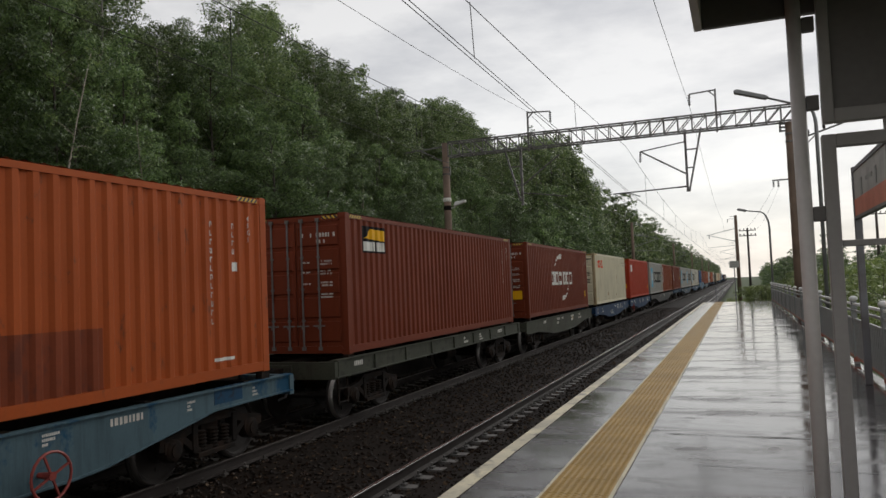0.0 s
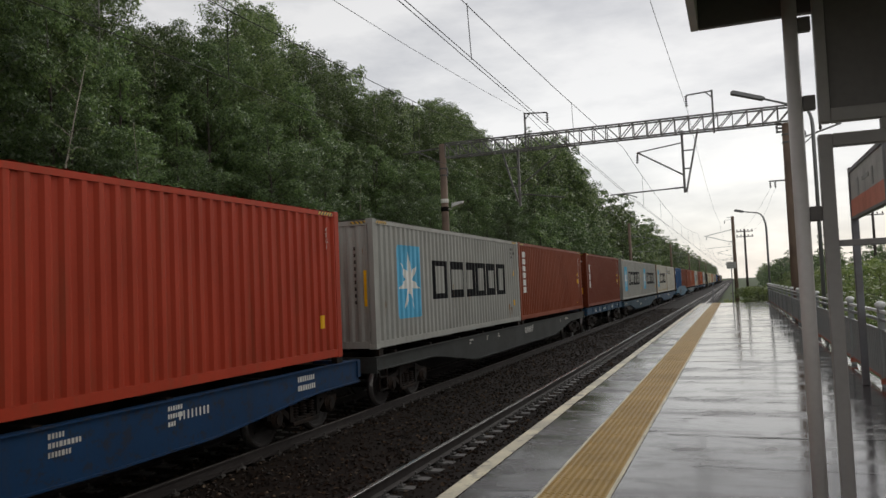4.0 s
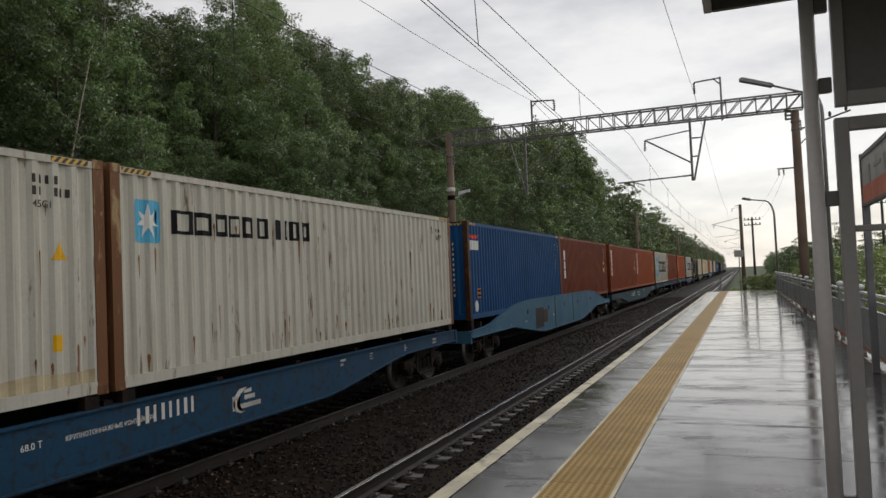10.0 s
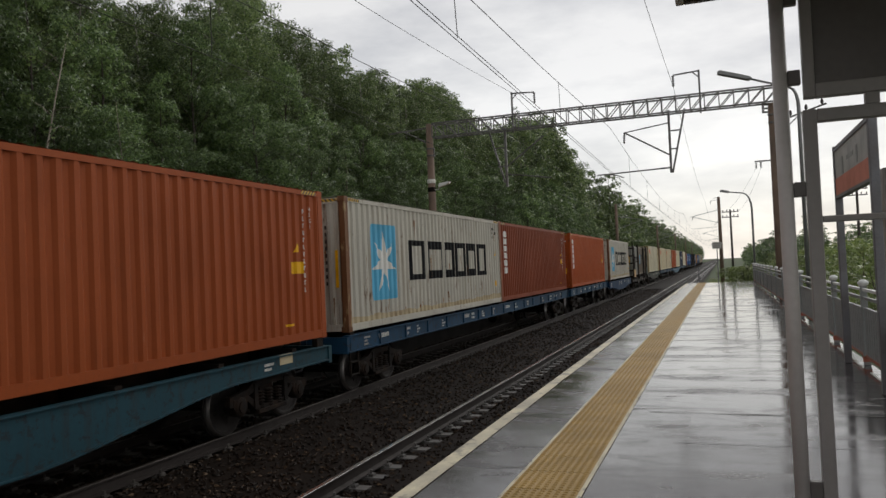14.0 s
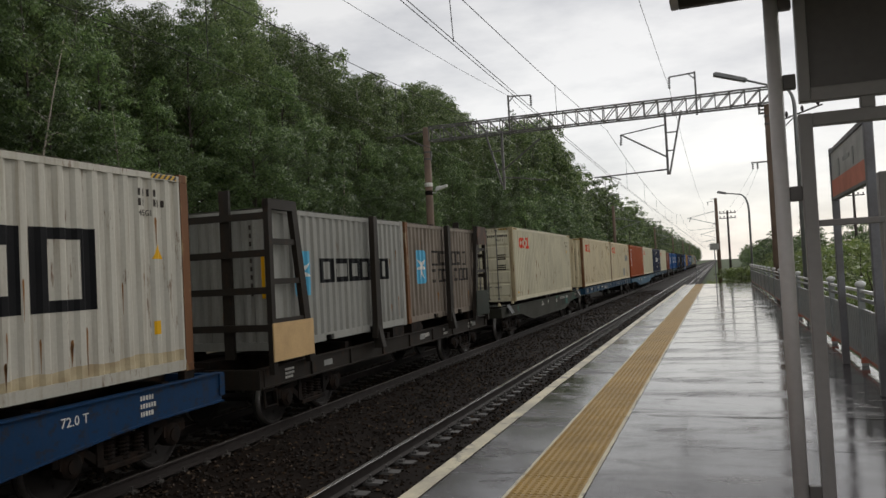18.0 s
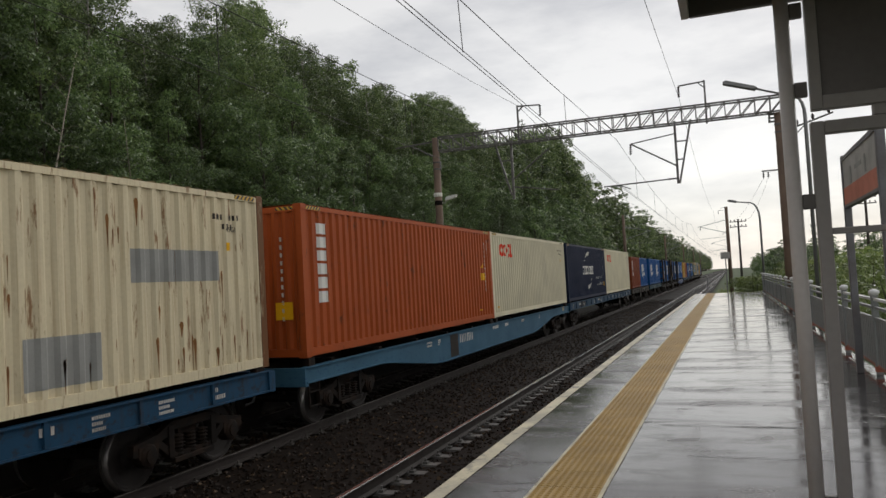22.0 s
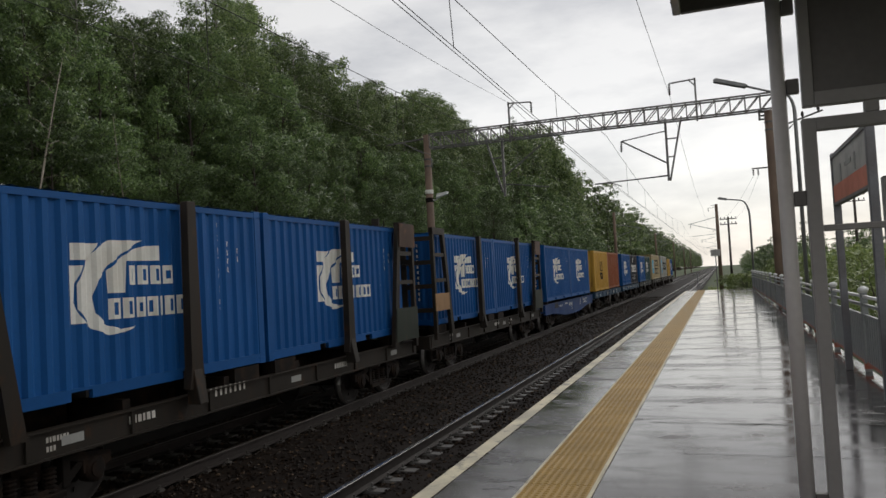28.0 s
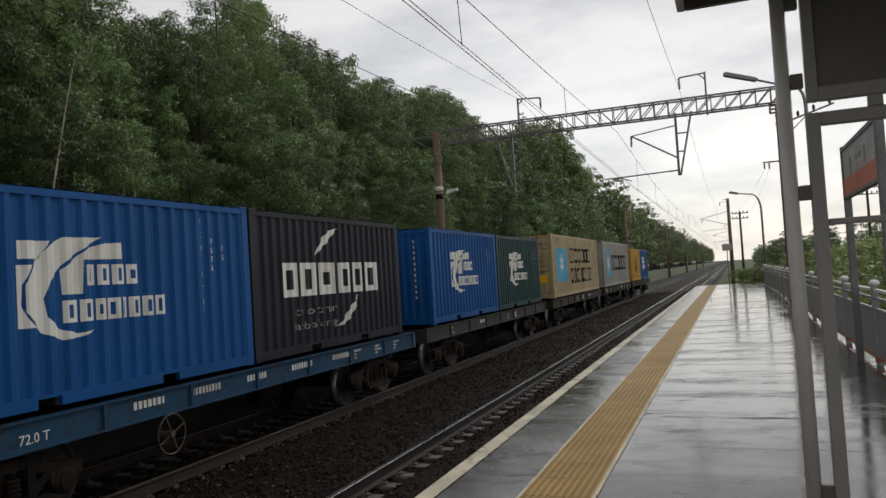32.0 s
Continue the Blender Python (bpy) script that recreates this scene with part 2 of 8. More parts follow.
PAINTS = {
    "orange": paint("orange_container_paint", (0.36, 0.075, 0.0165), 0.35, streak=(0.27, 0.066, 0.021), thin=1.6, spots=((0.11, 0.045, 0.025), 4.0, 0.75, 0.60, 0.45)),
    "rustred": paint("rust_red_container_paint", (0.205, 0.044, 0.0145), 0.25, streak=(0.14, 0.036, 0.014), spots=((0.22, 0.085, 0.055), 6.0, 0.35, 0.66, 0.15)),
    "oxblood": paint("oxblood_container_paint", (0.150, 0.034, 0.012), 0.25, streak=(0.10, 0.026, 0.011), spots=((0.22, 0.085, 0.055), 6.0, 0.35, 0.66, 0.15)),
    "brown": paint("brown_container_paint", (0.150, 0.031, 0.0125), 0.25, streak=(0.10, 0.026, 0.012), spots=((0.22, 0.09, 0.06), 6.0, 0.35, 0.66, 0.15)),
    "burntorange": paint("burnt_orange_container_paint", (0.285, 0.063, 0.0155), 0.35, streak=(0.20, 0.052, 0.018), thin=1.6, spots=((0.40, 0.20, 0.12), 6.0, 0.4, 0.67, 0.2)),
    "w_steel": paint("grimy_steel_blue_wagon_paint", (0.020, 0.056, 0.086), 0.6, streak=GRIME, spots=SCUFFS),
    "w_sea": paint("sea_green_square_paint", (0.030, 0.130, 0.105), 0.4, streak=GRIME),
    "w_moss": paint("mossy_green_steel_plate", (0.020, 0.028, 0.020), 0.7, streak=GRIME, spots=((0.045, 0.028, 0.016), 3.0, 0.7, 0.56, 0.5)),
    "red": paint("red_container_paint", (0.36, 0.040, 0.016)),
    "cream": paint("cream_container_paint", (0.61, 0.565, 0.41), 0.4, streak=(0.28, 0.225, 0.14), spots=((0.16, 0.085, 0.035), 4.5, 0.8, 0.63, 0.3)),
    "freshcream": paint("fresh_cream_container_paint", (0.66, 0.61, 0.44), 0.2, streak=(0.40, 0.34, 0.22), spots=((0.30, 0.22, 0.12), 4.5, 0.5, 0.66, 0.3)),
    "oldcream": paint("weathered_cream_container_paint", (0.70, 0.61, 0.41), 0.5, streak=(0.44, 0.32, 0.18), spots=((0.23, 0.115, 0.048), 6.5, 0.9, 0.575, 0.17), thin=2.2, second=(0.58, 0.51, 0.36)),
    "grey": paint("pale_grey_container_paint", (0.325, 0.320, 0.288), 0.45, streak=(0.19, 0.17, 0.135), spots=((0.20, 0.14, 0.09), 4.5, 0.7, 0.65, 0.3)),
    "oldgrey": paint("stained_grey_container_paint", (0.50, 0.475, 0.405), 0.55, streak=(0.27, 0.22, 0.15), spots=((0.13, 0.065, 0.032), 6.5, 0.85, 0.595, 0.17), thin=1.4),
    "dirtygrey": paint("dirty_grey_container_paint", (0.235, 0.195, 0.155), 0.75, streak=(0.10, 0.08, 0.06), spots=((0.10, 0.078, 0.055), 4.0, 0.6, 0.55, 0.10), thin=1.4),
    "beige": paint("beige_container_paint", (0.42, 0.34, 0.20), 0.5, spots=CHIPS),
    "blue": paint("bright_blue_container_paint", (0.006, 0.075, 0.245), 0.15, streak=(0.012, 0.045, 0.12)),
    "deepblue": paint("deep_blue_container_paint", (0.006, 0.062, 0.175), 0.25, streak=(0.02, 0.04, 0.08)),
    "navy": paint("navy_container_paint", (0.0065, 0.0135, 0.040), 0.2, streak=(0.02, 0.018, 0.025)),
    "slate": paint("slate_container_paint", (0.018, 0.0195, 0.027), 0.25, streak=(0.03, 0.024, 0.022)),
    "green": paint("dark_green_container_paint", (0.012, 0.05, 0.05), 0.25),
    "yellow": paint("yellow_container_paint", (0.50, 0.29, 0.05), 0.55, streak=(0.28, 0.15, 0.04), spots=((0.12, 0.07, 0.03), 5.0, 0.8, 0.60, 0.4)),
    "rust_old": paint("faded_rust_container_paint", (0.235, 0.066, 0.023), 0.8, streak=(0.13, 0.038, 0.018), thin=1.8, spots=((0.44, 0.24, 0.17), 5.0, 0.8, 0.62, 0.12)),
    "post_orange": paint("orange_rust_corner_paint", (0.16, 0.072, 0.032), 0.7, streak=(0.07, 0.032, 0.017), thin=1.6, spots=((0.36, 0.26, 0.13), 5.0, 0.85, 0.55, 0.25)),
    "post_rust": paint("rust_eaten_corner_paint", (0.155, 0.070, 0.028), 0.6, spots=((0.36, 0.28, 0.17), 4.0, 0.9, 0.56, 0.2)),
    "post_cream": paint("yellowed_cream_corner_paint", (0.42, 0.34, 0.20), 0.8, streak=(0.12, 0.06, 0.03), spots=OLDRUST),
    "w_blue": paint("wagon_blue_paint", (0.014, 0.054, 0.105), 0.5, streak=GRIME, spots=SCUFFS),
    "w_royal": paint("wagon_royal_blue_paint", (0.012, 0.046, 0.155), 0.4, streak=GRIME, spots=SCUFFS),
    "w_chalk": paint("chalky_wagon_blue_paint", (0.075, 0.120, 0.140), 0.5, streak=(0.03, 0.045, 0.05), spots=((0.006, 0.052, 0.105), 0.9, 0.95, 0.53, 0.8)),
    "w_rust": paint("rusted_steel_plate", (0.050, 0.024, 0.013), 0.6, streak=(0.025, 0.015, 0.010), spots=((0.11, 0.045, 0.02), 3.0, 0.8, 0.52, 0.7)),
    "w_deep": paint("wagon_deep_blue_paint", (0.008, 0.036, 0.092), 0.4, streak=GRIME, spots=SCUFFS),
    "w_teal": paint("wagon_teal_paint", (0.020, 0.060, 0.078), 0.5, streak=GRIME, spots=SCUFFS),
    "w_green": paint("wagon_grey_green_paint", (0.058, 0.062, 0.045), 0.6, streak=GRIME, spots=SCUFFS),
    "w_pale": paint("wagon_pale_blue_paint", (0.044, 0.118, 0.180), 0.4, streak=(0.024, 0.075, 0.125), spots=((0.008, 0.035, 0.11), 7.0, 0.8, 0.575, 3.0)),
    "w_grey": paint("wagon_grey_paint", (0.040, 0.043, 0.040), 0.6, streak=GRIME, spots=SCUFFS),
    "w_dark": paint("wagon_grimy_paint", (0.024, 0.020, 0.016), 0.6, streak=(0.035, 0.022, 0.014), spots=((0.05, 0.026, 0.014), 3.0, 0.7, 0.58, 0.6)),
    "w_olive": paint("wagon_olive_paint", (0.036, 0.036, 0.026), 0.6, streak=GRIME, spots=((0.04, 0.15, 0.11), 1.3, 0.85, 0.585, 0.8)),
}
IRON = material("grimy_cast_iron", (0.0095, 0.0075, 0.0062), 0.8, 0.0, 0.3, 4.0, 50.0, 0.4, second=(0.038, 0.022, 0.014), mix=0.7, spec=0.12)
WHEEL = material("worn_wheel_steel", (0.013, 0.0085, 0.006), 0.75, 0.0, 0.25, 5.0, 60.0, 0.2)
TREAD = material("worn_wheel_tread", (0.34, 0.32, 0.30), 0.38, 0.8, 0.15, 4.0, 50.0, 0.1)
BRIGHT = material("polished_rail_steel", (0.50, 0.49, 0.48), 0.22, 0.95, 0.1, 2.0, 60.0, 0.05)
ROD = material("worn_grey_lock_rod_steel", (0.16, 0.155, 0.145), 0.6, 0.2, 0.25, 3.0, 50.0, 0.1, second=(0.07, 0.055, 0.045), mix=0.8)
DULLRAIL = material("dull_dark_rail_head", (0.045, 0.034, 0.028), 0.5, 0.3, 0.25, 3.0, 60.0, 0.1)
RAILRUST = material("rusty_rail_web", (0.019, 0.012, 0.009), 0.75, 0.1, 0.3, 5.0, 60.0, 0.3)
GALV = material("galvanised_steel", (0.30, 0.31, 0.31), 0.45, 0.6, 0.15, 3.0, 50.0, 0.1, second=(0.20, 0.20, 0.19))
DARKSTEEL = material("grey_painted_steel", (0.17, 0.17, 0.18), 0.5, 0.3, 0.2, 3.0, 50.0, 0.1, second=(0.09, 0.07, 0.06))
WHITE = material("white_marking_paint", (0.72, 0.71, 0.66), 0.55, 0, 0.10, 1.2, 30.0, 0.03, second=(0.50, 0.47, 0.40), mix=0.7, spec=0.15)
FADED = material("faded_black_marking_paint", (0.034, 0.029, 0.025), 0.6, 0, 0.3, 1.6, 30.0, 0.03, second=(0.075, 0.062, 0.05), mix=0.9, spec=0.15)
BLACK = material("black_marking_paint", (0.014, 0.014, 0.015), 0.65, 0, 0.2, 1.2, 30.0, 0.03, spec=0.08)
CODEWHITE = material("worn_white_code_paint", (0.62, 0.60, 0.55), 0.6, 0, 0.3, 1.2, 30.0, 0.03, second=(0.28, 0.24, 0.20), mix=0.9, spec=0.15)
SKYBLUE = material("sky_blue_marking_paint", (0.10, 0.40, 0.60), 0.5, 0, 0.10, 1.2, 30.0, 0.03, spec=0.15)
REDMARK = material("red_marking_paint", (0.72, 0.045, 0.012), 0.5, 0, 0.10, 1.2, 30.0, 0.03, spec=0.15)
YELLOWMARK = material("yellow_sticker", (0.78, 0.42, 0.01), 0.5, 0, 0.08, 2.0, 30.0, 0.03, spec=0.15)
ORANGEMARK = material("orange_placard", (0.75, 0.22, 0.01), 0.5, 0, 0.08, 2.0, 30.0, 0.03, spec=0.15)
WORNBAND = material("worn_cream_primer", (0.50, 0.42, 0.27), 0.6, 0, 0.15, 2.0, 30.0, 0.03, second=(0.26, 0.17, 0.09), mix=0.7, spec=0.15)
GREYPATCH = material("grey_repair_paint", (0.30, 0.30, 0.28), 0.5, 0, 0.10, 2.0, 30.0, 0.03, spec=0.15)
NEWBOARD = material("bright_plywood_board", (0.55, 0.36, 0.16), 0.7, 0, 0.15, 2.0, 30.0, 0.1)
WOODBOARD = material("bare_plywood_board", (0.26, 0.145, 0.06), 0.75, 0, 0.15, 2.0, 30.0, 0.1)
RUBBER = material("black_rubber_hose", (0.02, 0.02, 0.02), 0.7)
HANDRED = material("red_brake_wheel_paint", (0.24, 0.035, 0.025), 0.5)
OLD_WHEEL = material("worn_brake_wheel_steel", (0.055, 0.040, 0.032), 0.65, 0, 0.3, 4.0, 50.0, 0.2, second=(0.11, 0.035, 0.02), mix=0.4)


# ---- mesh helpers ----
def box(bm, x0, x1, y0, y1, z0, z1):
    v = [bm.verts.new(p) for p in ((x0, y0, z0), (x1, y0, z0), (x1, y1, z0), (x0, y1, z0), (x0, y0, z1), (x1, y0, z1), (x1, y1, z1), (x0, y1, z1))]
    for f in ((3, 2, 1, 0), (4, 5, 6, 7), (0, 1, 5, 4), (1, 2, 6, 5), (2, 3, 7, 6), (3, 0, 4, 7)):
        bm.faces.new([v[i] for i in f])


def bar(bm, a, b, w, h=None, up=(0, 0, 1)):
    """A square bar of width w and height h from a to b."""
    a, b, h = Vector(a), Vector(b), h or w
    d = (b - a).normalized()
    s = d.cross(Vector(up))
    if s.length < 1e-3:
        s = d.cross(Vector((1, 0, 0)))
    s.normalize()
    u = s.cross(d)
    c = [(-1, -1), (1, -1), (1, 1), (-1, 1)]
    lo = [bm.verts.new(a + s * (i * w / 2) + u * (j * h / 2)) for i, j in c]
    hi = [bm.verts.new(b + s * (i * w / 2) + u * (j * h / 2)) for i, j in c]
    for i in range(4):
        bm.faces.new((lo[i], lo[(i + 1) % 4], hi[(i + 1) % 4], hi[i]))
    bm.faces.new(lo[::-1])
    bm.faces.new(hi)


def tube(bm, points, r, sides=8, r_end=None):
    """A round tube along points."""
    pts = [Vector(p) for p in points]
    rings = []
    for i, p in enumerate(pts):
        d = (pts[min(i + 1, len(pts) - 1)] - pts[max(i - 1, 0)]).normalized()
        s = d.cross(Vector((0, 0, 1)))
        if s.length < 1e-3:
            s = d.cross(Vector((1, 0, 0)))
        s.normalize()
        u = s.cross(d)
        k = i / max(1, len(pts) - 1)
        rr = r + ((r_end if r_end is not None else r) - r) * k
        rings.append([bm.verts.new(p + s * (rr * math.cos(2 * math.pi * j / sides)) + u * (rr * math.sin(2 * math.pi * j / sides))) for j in range(sides)])
    for q, w in zip(rings, rings[1:]):
        for j in range(sides):
            bm.faces.new((q[j], q[(j + 1) % sides], w[(j + 1) % sides], w[j]))
    bm.faces.new(rings[0][::-1])
    bm.faces.new(rings[-1])


def prism(bm, outline, axis, a, b):
    """An outline in the two other axes, drawn out along axis from a to b."""
    def place(p, k):
        return {"x": (k, p[0], p[1]), "y": (p[0], k, p[1]), "z": (p[0], p[1], k)}[axis]
    lo, hi = [bm.verts.new(place(p, a)) for p in outline], [bm.verts.new(place(p, b)) for p in outline]
    n = len(outline)
    for i in range(n):
        bm.faces.new((lo[i], lo[(i + 1) % n], hi[(i + 1) % n], hi[i]))
    bm.faces.new(lo[::-1])
    bm.faces.new(hi)


def lathe(bm, profile, centre, axis="x", sides=24, closed=True):
    """A turned body: profile of (distance along axis, radius)."""
    rings = []
    for k, r in profile:
        ring = []
        for j in range(sides):
            c, s = r * math.cos(2 * math.pi * j / sides), r * math.sin(2 * math.pi * j / sides)
            o = {"x": (k, c, s), "y": (c, k, s), "z": (c, s, k)}[axis]
            ring.append(bm.verts.new(Vector(centre) + Vector(o)))
        rings.append(ring)
    for q, w in zip(rings, rings[1:]):
        for j in range(sides):
            bm.faces.new((q[j], q[(j + 1) % sides], w[(j + 1) % sides], w[j]))
    if closed:
        bm.faces.new(rings[0][::-1])
        bm.faces.new(rings[-1])


def mesh_of(name, bm, mat, smooth=False, bevel=0.0):
    if bevel:
        bmesh.ops.bevel(bm, geom=bm.edges[:], offset=bevel, segments=1, affect="EDGES", clamp_overlap=True)
    bmesh.ops.recalc_face_normals(bm, faces=bm.faces[:])
    me = bpy.data.meshes.new(name)
    bm.to_mesh(me)
    bm.free()
    me.materials.append(mat)
    if smooth:
        me.polygons.foreach_set("use_smooth", [True] * len(me.polygons))
    return me


def part(name, me, parent, label="", mat=None, at=None):
    """Links a mesh as one part under a thing or a part; mat overrides the mesh's own paint."""
    ob = new(name, me)
    ob.parent = parent
    if at is not None:
        ob.matrix_basis = at
    if mat is not None:
        ob.material_slots[0].link = "OBJECT"
        ob.material_slots[0].material = mat
    return tagged(ob, label)


def thing(name, label, category, m=None, group="", kind=""):
    ob = new(name)
    ob.empty_display_size = 0.2
    if m is not None:
        ob.matrix_basis = m
    return tagged(ob, label, category, group, kind)


def whole(name, me, label, category, m=None, group="", kind=""):
    ob = new(name, me)
    if m is not None:
        ob.matrix_basis = m
    return tagged(ob, label, category, group, kind)


def lettering(name, words, size, mat):
    """Raised flat letters in the built-in font, read from the +x side, along +y."""
    cu = bpy.data.curves.new(name, "FONT")
    cu.body, cu.size, cu.extrude, cu.resolution_u = words, size, 0.0015, 2
    ob = bpy.data.objects.new(name, cu)
    me = bpy.data.meshes.new_from_object(ob)
    bpy.data.objects.remove(ob)
    me.transform(Matrix(((0, 0, 1, 0), (1, 0, 0, 0), (0, 1, 0, 0), (0, 0, 0, 1))))
    me.materials.clear()
    me.materials.append(mat)
    return me


def end_lettering(name, words, size, mat):
    """The same, read from the -y side, along +x."""
    me = lettering(name, words, size, mat)
    me.transform(Matrix.Rotation(-math.pi / 2, 4, "Z"))
    return me


# ---- ground, ballast, tracks, platform ----
GROUND = material("rough_grass_ground", (0.050, 0.082, 0.020), 0.9, 0, 0.4, 0.25, 9.0, 0.8, second=(0.06, 0.055, 0.03), mix=0.8)
BALLAST = material("wet_ballast_bed", (0.0115, 0.0075, 0.0050), 0.7, 0, 0.6, 1.2, 28.0, 1.0, second=(0.007, 0.0048, 0.0034), mix=0.8, spec=0.07)
CONCRETE = material("wet_concrete", (0.105, 0.099, 0.092), 0.5, 0, 0.25, 1.5, 40.0, 0.3, second=(0.07, 0.065, 0.06), mix=0.8, per_object=0.15)
CONCRETE_OLD = material("old_platform_concrete", (0.16, 0.155, 0.145), 0.7, 0, 0.25, 1.0, 30.0, 0.3, second=(0.09, 0.085, 0.08), mix=0.8)


def stone_material():
    mat = bpy.data.materials.new("wet_crushed_stone")
    mat.use_nodes = True
    n, l = mat.node_tree.nodes, mat.node_tree.links
    p = n["Principled BSDF"]
    geo = n.new("ShaderNodeNewGeometry")
    ramp = n.new("ShaderNodeValToRGB")
    e = ramp.color_ramp.elements
    e[0].position, e[0].color = 0.0, (0.007, 0.0045, 0.0032, 1)
    e[1].position, e[1].color = 1.0, (0.11, 0.075, 0.047, 1)
    m = e.new(0.55)
    m.color = (0.0135, 0.0082, 0.0050, 1)
    m = e.new(0.85)
    m.color = (0.027, 0.0155, 0.0088, 1)
    l.new(geo.outputs["Random Per Island"], ramp.inputs[0])
    l.new(ramp.outputs[0], p.inputs["Base Color"])
    p.inputs["Roughness"].default_value = 0.65
    p.inputs["Specular IOR Level"].default_value = 0.10
    return mat


STONE = stone_material()


def wet_platform_material(name, dark, light, wet, matt):
    """Wet asphalt: a water film in patches drawn out across the platform, drier and rougher asphalt between, worn spots and pits."""
    mat = bpy.data.materials.new(name)
    mat.use_nodes = True
    n, l = mat.node_tree.nodes, mat.node_tree.links
    p = n["Principled BSDF"]
    co = n.new("ShaderNodeTexCoord")

    def cloud(scale, detail, stretch=(1, 1, 1), warp=0.0, rough=0.55):
        m = n.new("ShaderNodeMapping")
        m.inputs["Scale"].default_value = stretch
        l.new(co.outputs["Object"], m.inputs[0])
        c = n.new("ShaderNodeTexNoise")
        c.inputs["Scale"].default_value, c.inputs["Detail"].default_value, c.inputs["Distortion"].default_value, c.inputs["Roughness"].default_value = scale, detail, warp, rough
        l.new(m.outputs[0], c.inputs["Vector"])
        return c.outputs["Fac"]

    def span(value, a, b, lo, hi):
        r = n.new("ShaderNodeMapRange")
        r.inputs["From Min"].default_value, r.inputs["From Max"].default_value = a, b
        r.inputs["To Min"].default_value, r.inputs["To Max"].default_value = lo, hi
        l.new(value, r.inputs["Value"])
        return r.outputs[0]

    def join(op, u, v):
        m = n.new("ShaderNodeMath")
        m.operation, m.use_clamp = op, True
        l.new(u, m.inputs[0])
        l.new(v, m.inputs[1])
        return m.outputs[0]

    bands = cloud(1.3, 9.0, (0.34, 1.3, 1.0), 0.9, 0.6)
    patches = cloud(2.4, 8.0, (0.8, 1.3, 1.0), 0.4, 0.62)
    grain = cloud(95.0, 3.0)
    spots = cloud(5.5, 8.0, (1, 1, 1), 0.3, 0.65)
    pits = cloud(16.0, 5.0, (0.7, 1.3, 1.0), 0.6, 0.7)
    tone = n.new("ShaderNodeValToRGB")
    tone.color_ramp.elements[0].position, tone.color_ramp.elements[0].color = 0.34, (*dark, 1)
    tone.color_ramp.elements[1].position, tone.color_ramp.elements[1].color = 0.70, (*light, 1)
    l.new(spots, tone.inputs[0])
    hole = n.new("ShaderNodeMixRGB")
    hole.inputs[2].default_value = (0.020, 0.018, 0.018, 1)
    l.new(span(pits, 0.62, 0.70, 0.0, 0.8), hole.inputs[0])
    l.new(tone.outputs[0], hole.inputs[1])
    l.new(hole.outputs[0], p.inputs["Base Color"])
    dry = join("ADD", span(bands, 0.48, 0.63, 0.0, 0.66), span(patches, 0.53, 0.64, 0.0, 0.5))
    dry = join("ADD", dry, span(pits, 0.58, 0.70, 0.0, 0.4))
    l.new(span(dry, 0.0, 1.0, wet, matt), p.inputs["Roughness"])
    p.inputs["Specular IOR Level"].default_value = 0.45
    l.new(span(dry, 0.0, 0.8, 0.25, 0.0), p.inputs["Coat Weight"])
    p.inputs["Coat Roughness"].default_value, p.inputs["Coat IOR"].default_value = 0.07, 1.33
    b = n.new("ShaderNodeBump")
    b.inputs["Strength"].default_value, b.inputs["Distance"].default_value = 0.16, 0.002
    l.new(grain, b.inputs["Height"])
    b3 = n.new("ShaderNodeBump")
    b3.inputs["Strength"].default_value, b3.inputs["Distance"].default_value = 0.06, 0.010
    l.new(spots, b3.inputs["Height"])
    l.new(b.outputs[0], b3.inputs["Normal"])
    l.new(b3.outputs[0], p.inputs["Normal"])
    b2 = n.new("ShaderNodeBump")
    b2.inputs["Strength"].default_value, b2.inputs["Distance"].default_value = 0.25, 0.02
    l.new(bands, b2.inputs["Height"])
    l.new(b2.outputs[0], p.inputs["Coat Normal"])
    return mat


WETASPHALT = wet_platform_material("wet_platform_asphalt", (0.028, 0.0245, 0.0245), (0.078, 0.070, 0.069), 0.045, 0.36)
EDGEASPHALT = wet_platform_material("coarse_wet_edge_asphalt", (0.024, 0.0215, 0.0215), (0.062, 0.055, 0.055), 0.09, 0.46)
SEAM = material("dark_worn_seam_asphalt", (0.030, 0.026, 0.025), 0.55, 0, 0.3, 6.0, 60.0, 0.4, spec=0.25)
TACTILE = material("worn_yellow_tactile_paint", (0.365, 0.230, 0.062), 0.5, 0, 0.25, 2.0, 45.0, 0.2, second=(0.26, 0.17, 0.055), mix=0.8, per_object=0.07, spec=0.25)
EDGEPAINT = material("worn_white_line_paint", (0.60, 0.54, 0.38), 0.5, 0, 0.2, 1.4, 35.0, 0.15, second=(0.26, 0.24, 0.20), mix=0.9, spots=((0.16, 0.145, 0.12), 4.0, 0.8, 0.54, 1.0))
JOINT = material("pale_tile_joint", (0.60, 0.54, 0.40), 0.6, 0, 0.2, 3.0, 40.0, 0.1)


DARKCONCRETE = material("sooty_wet_concrete", (0.050, 0.046, 0.041), 0.7, 0, 0.3, 1.0, 30.0, 0.3, second=(0.025, 0.023, 0.020), mix=0.8, spec=0.2)
DARK_SLEEPER = material("oily_dark_sleeper", (0.088, 0.080, 0.071), 0.6, 0, 0.3, 1.5, 40.0, 0.3, second=(0.026, 0.023, 0.020), mix=0.9, per_object=0.2, spec=0.25)


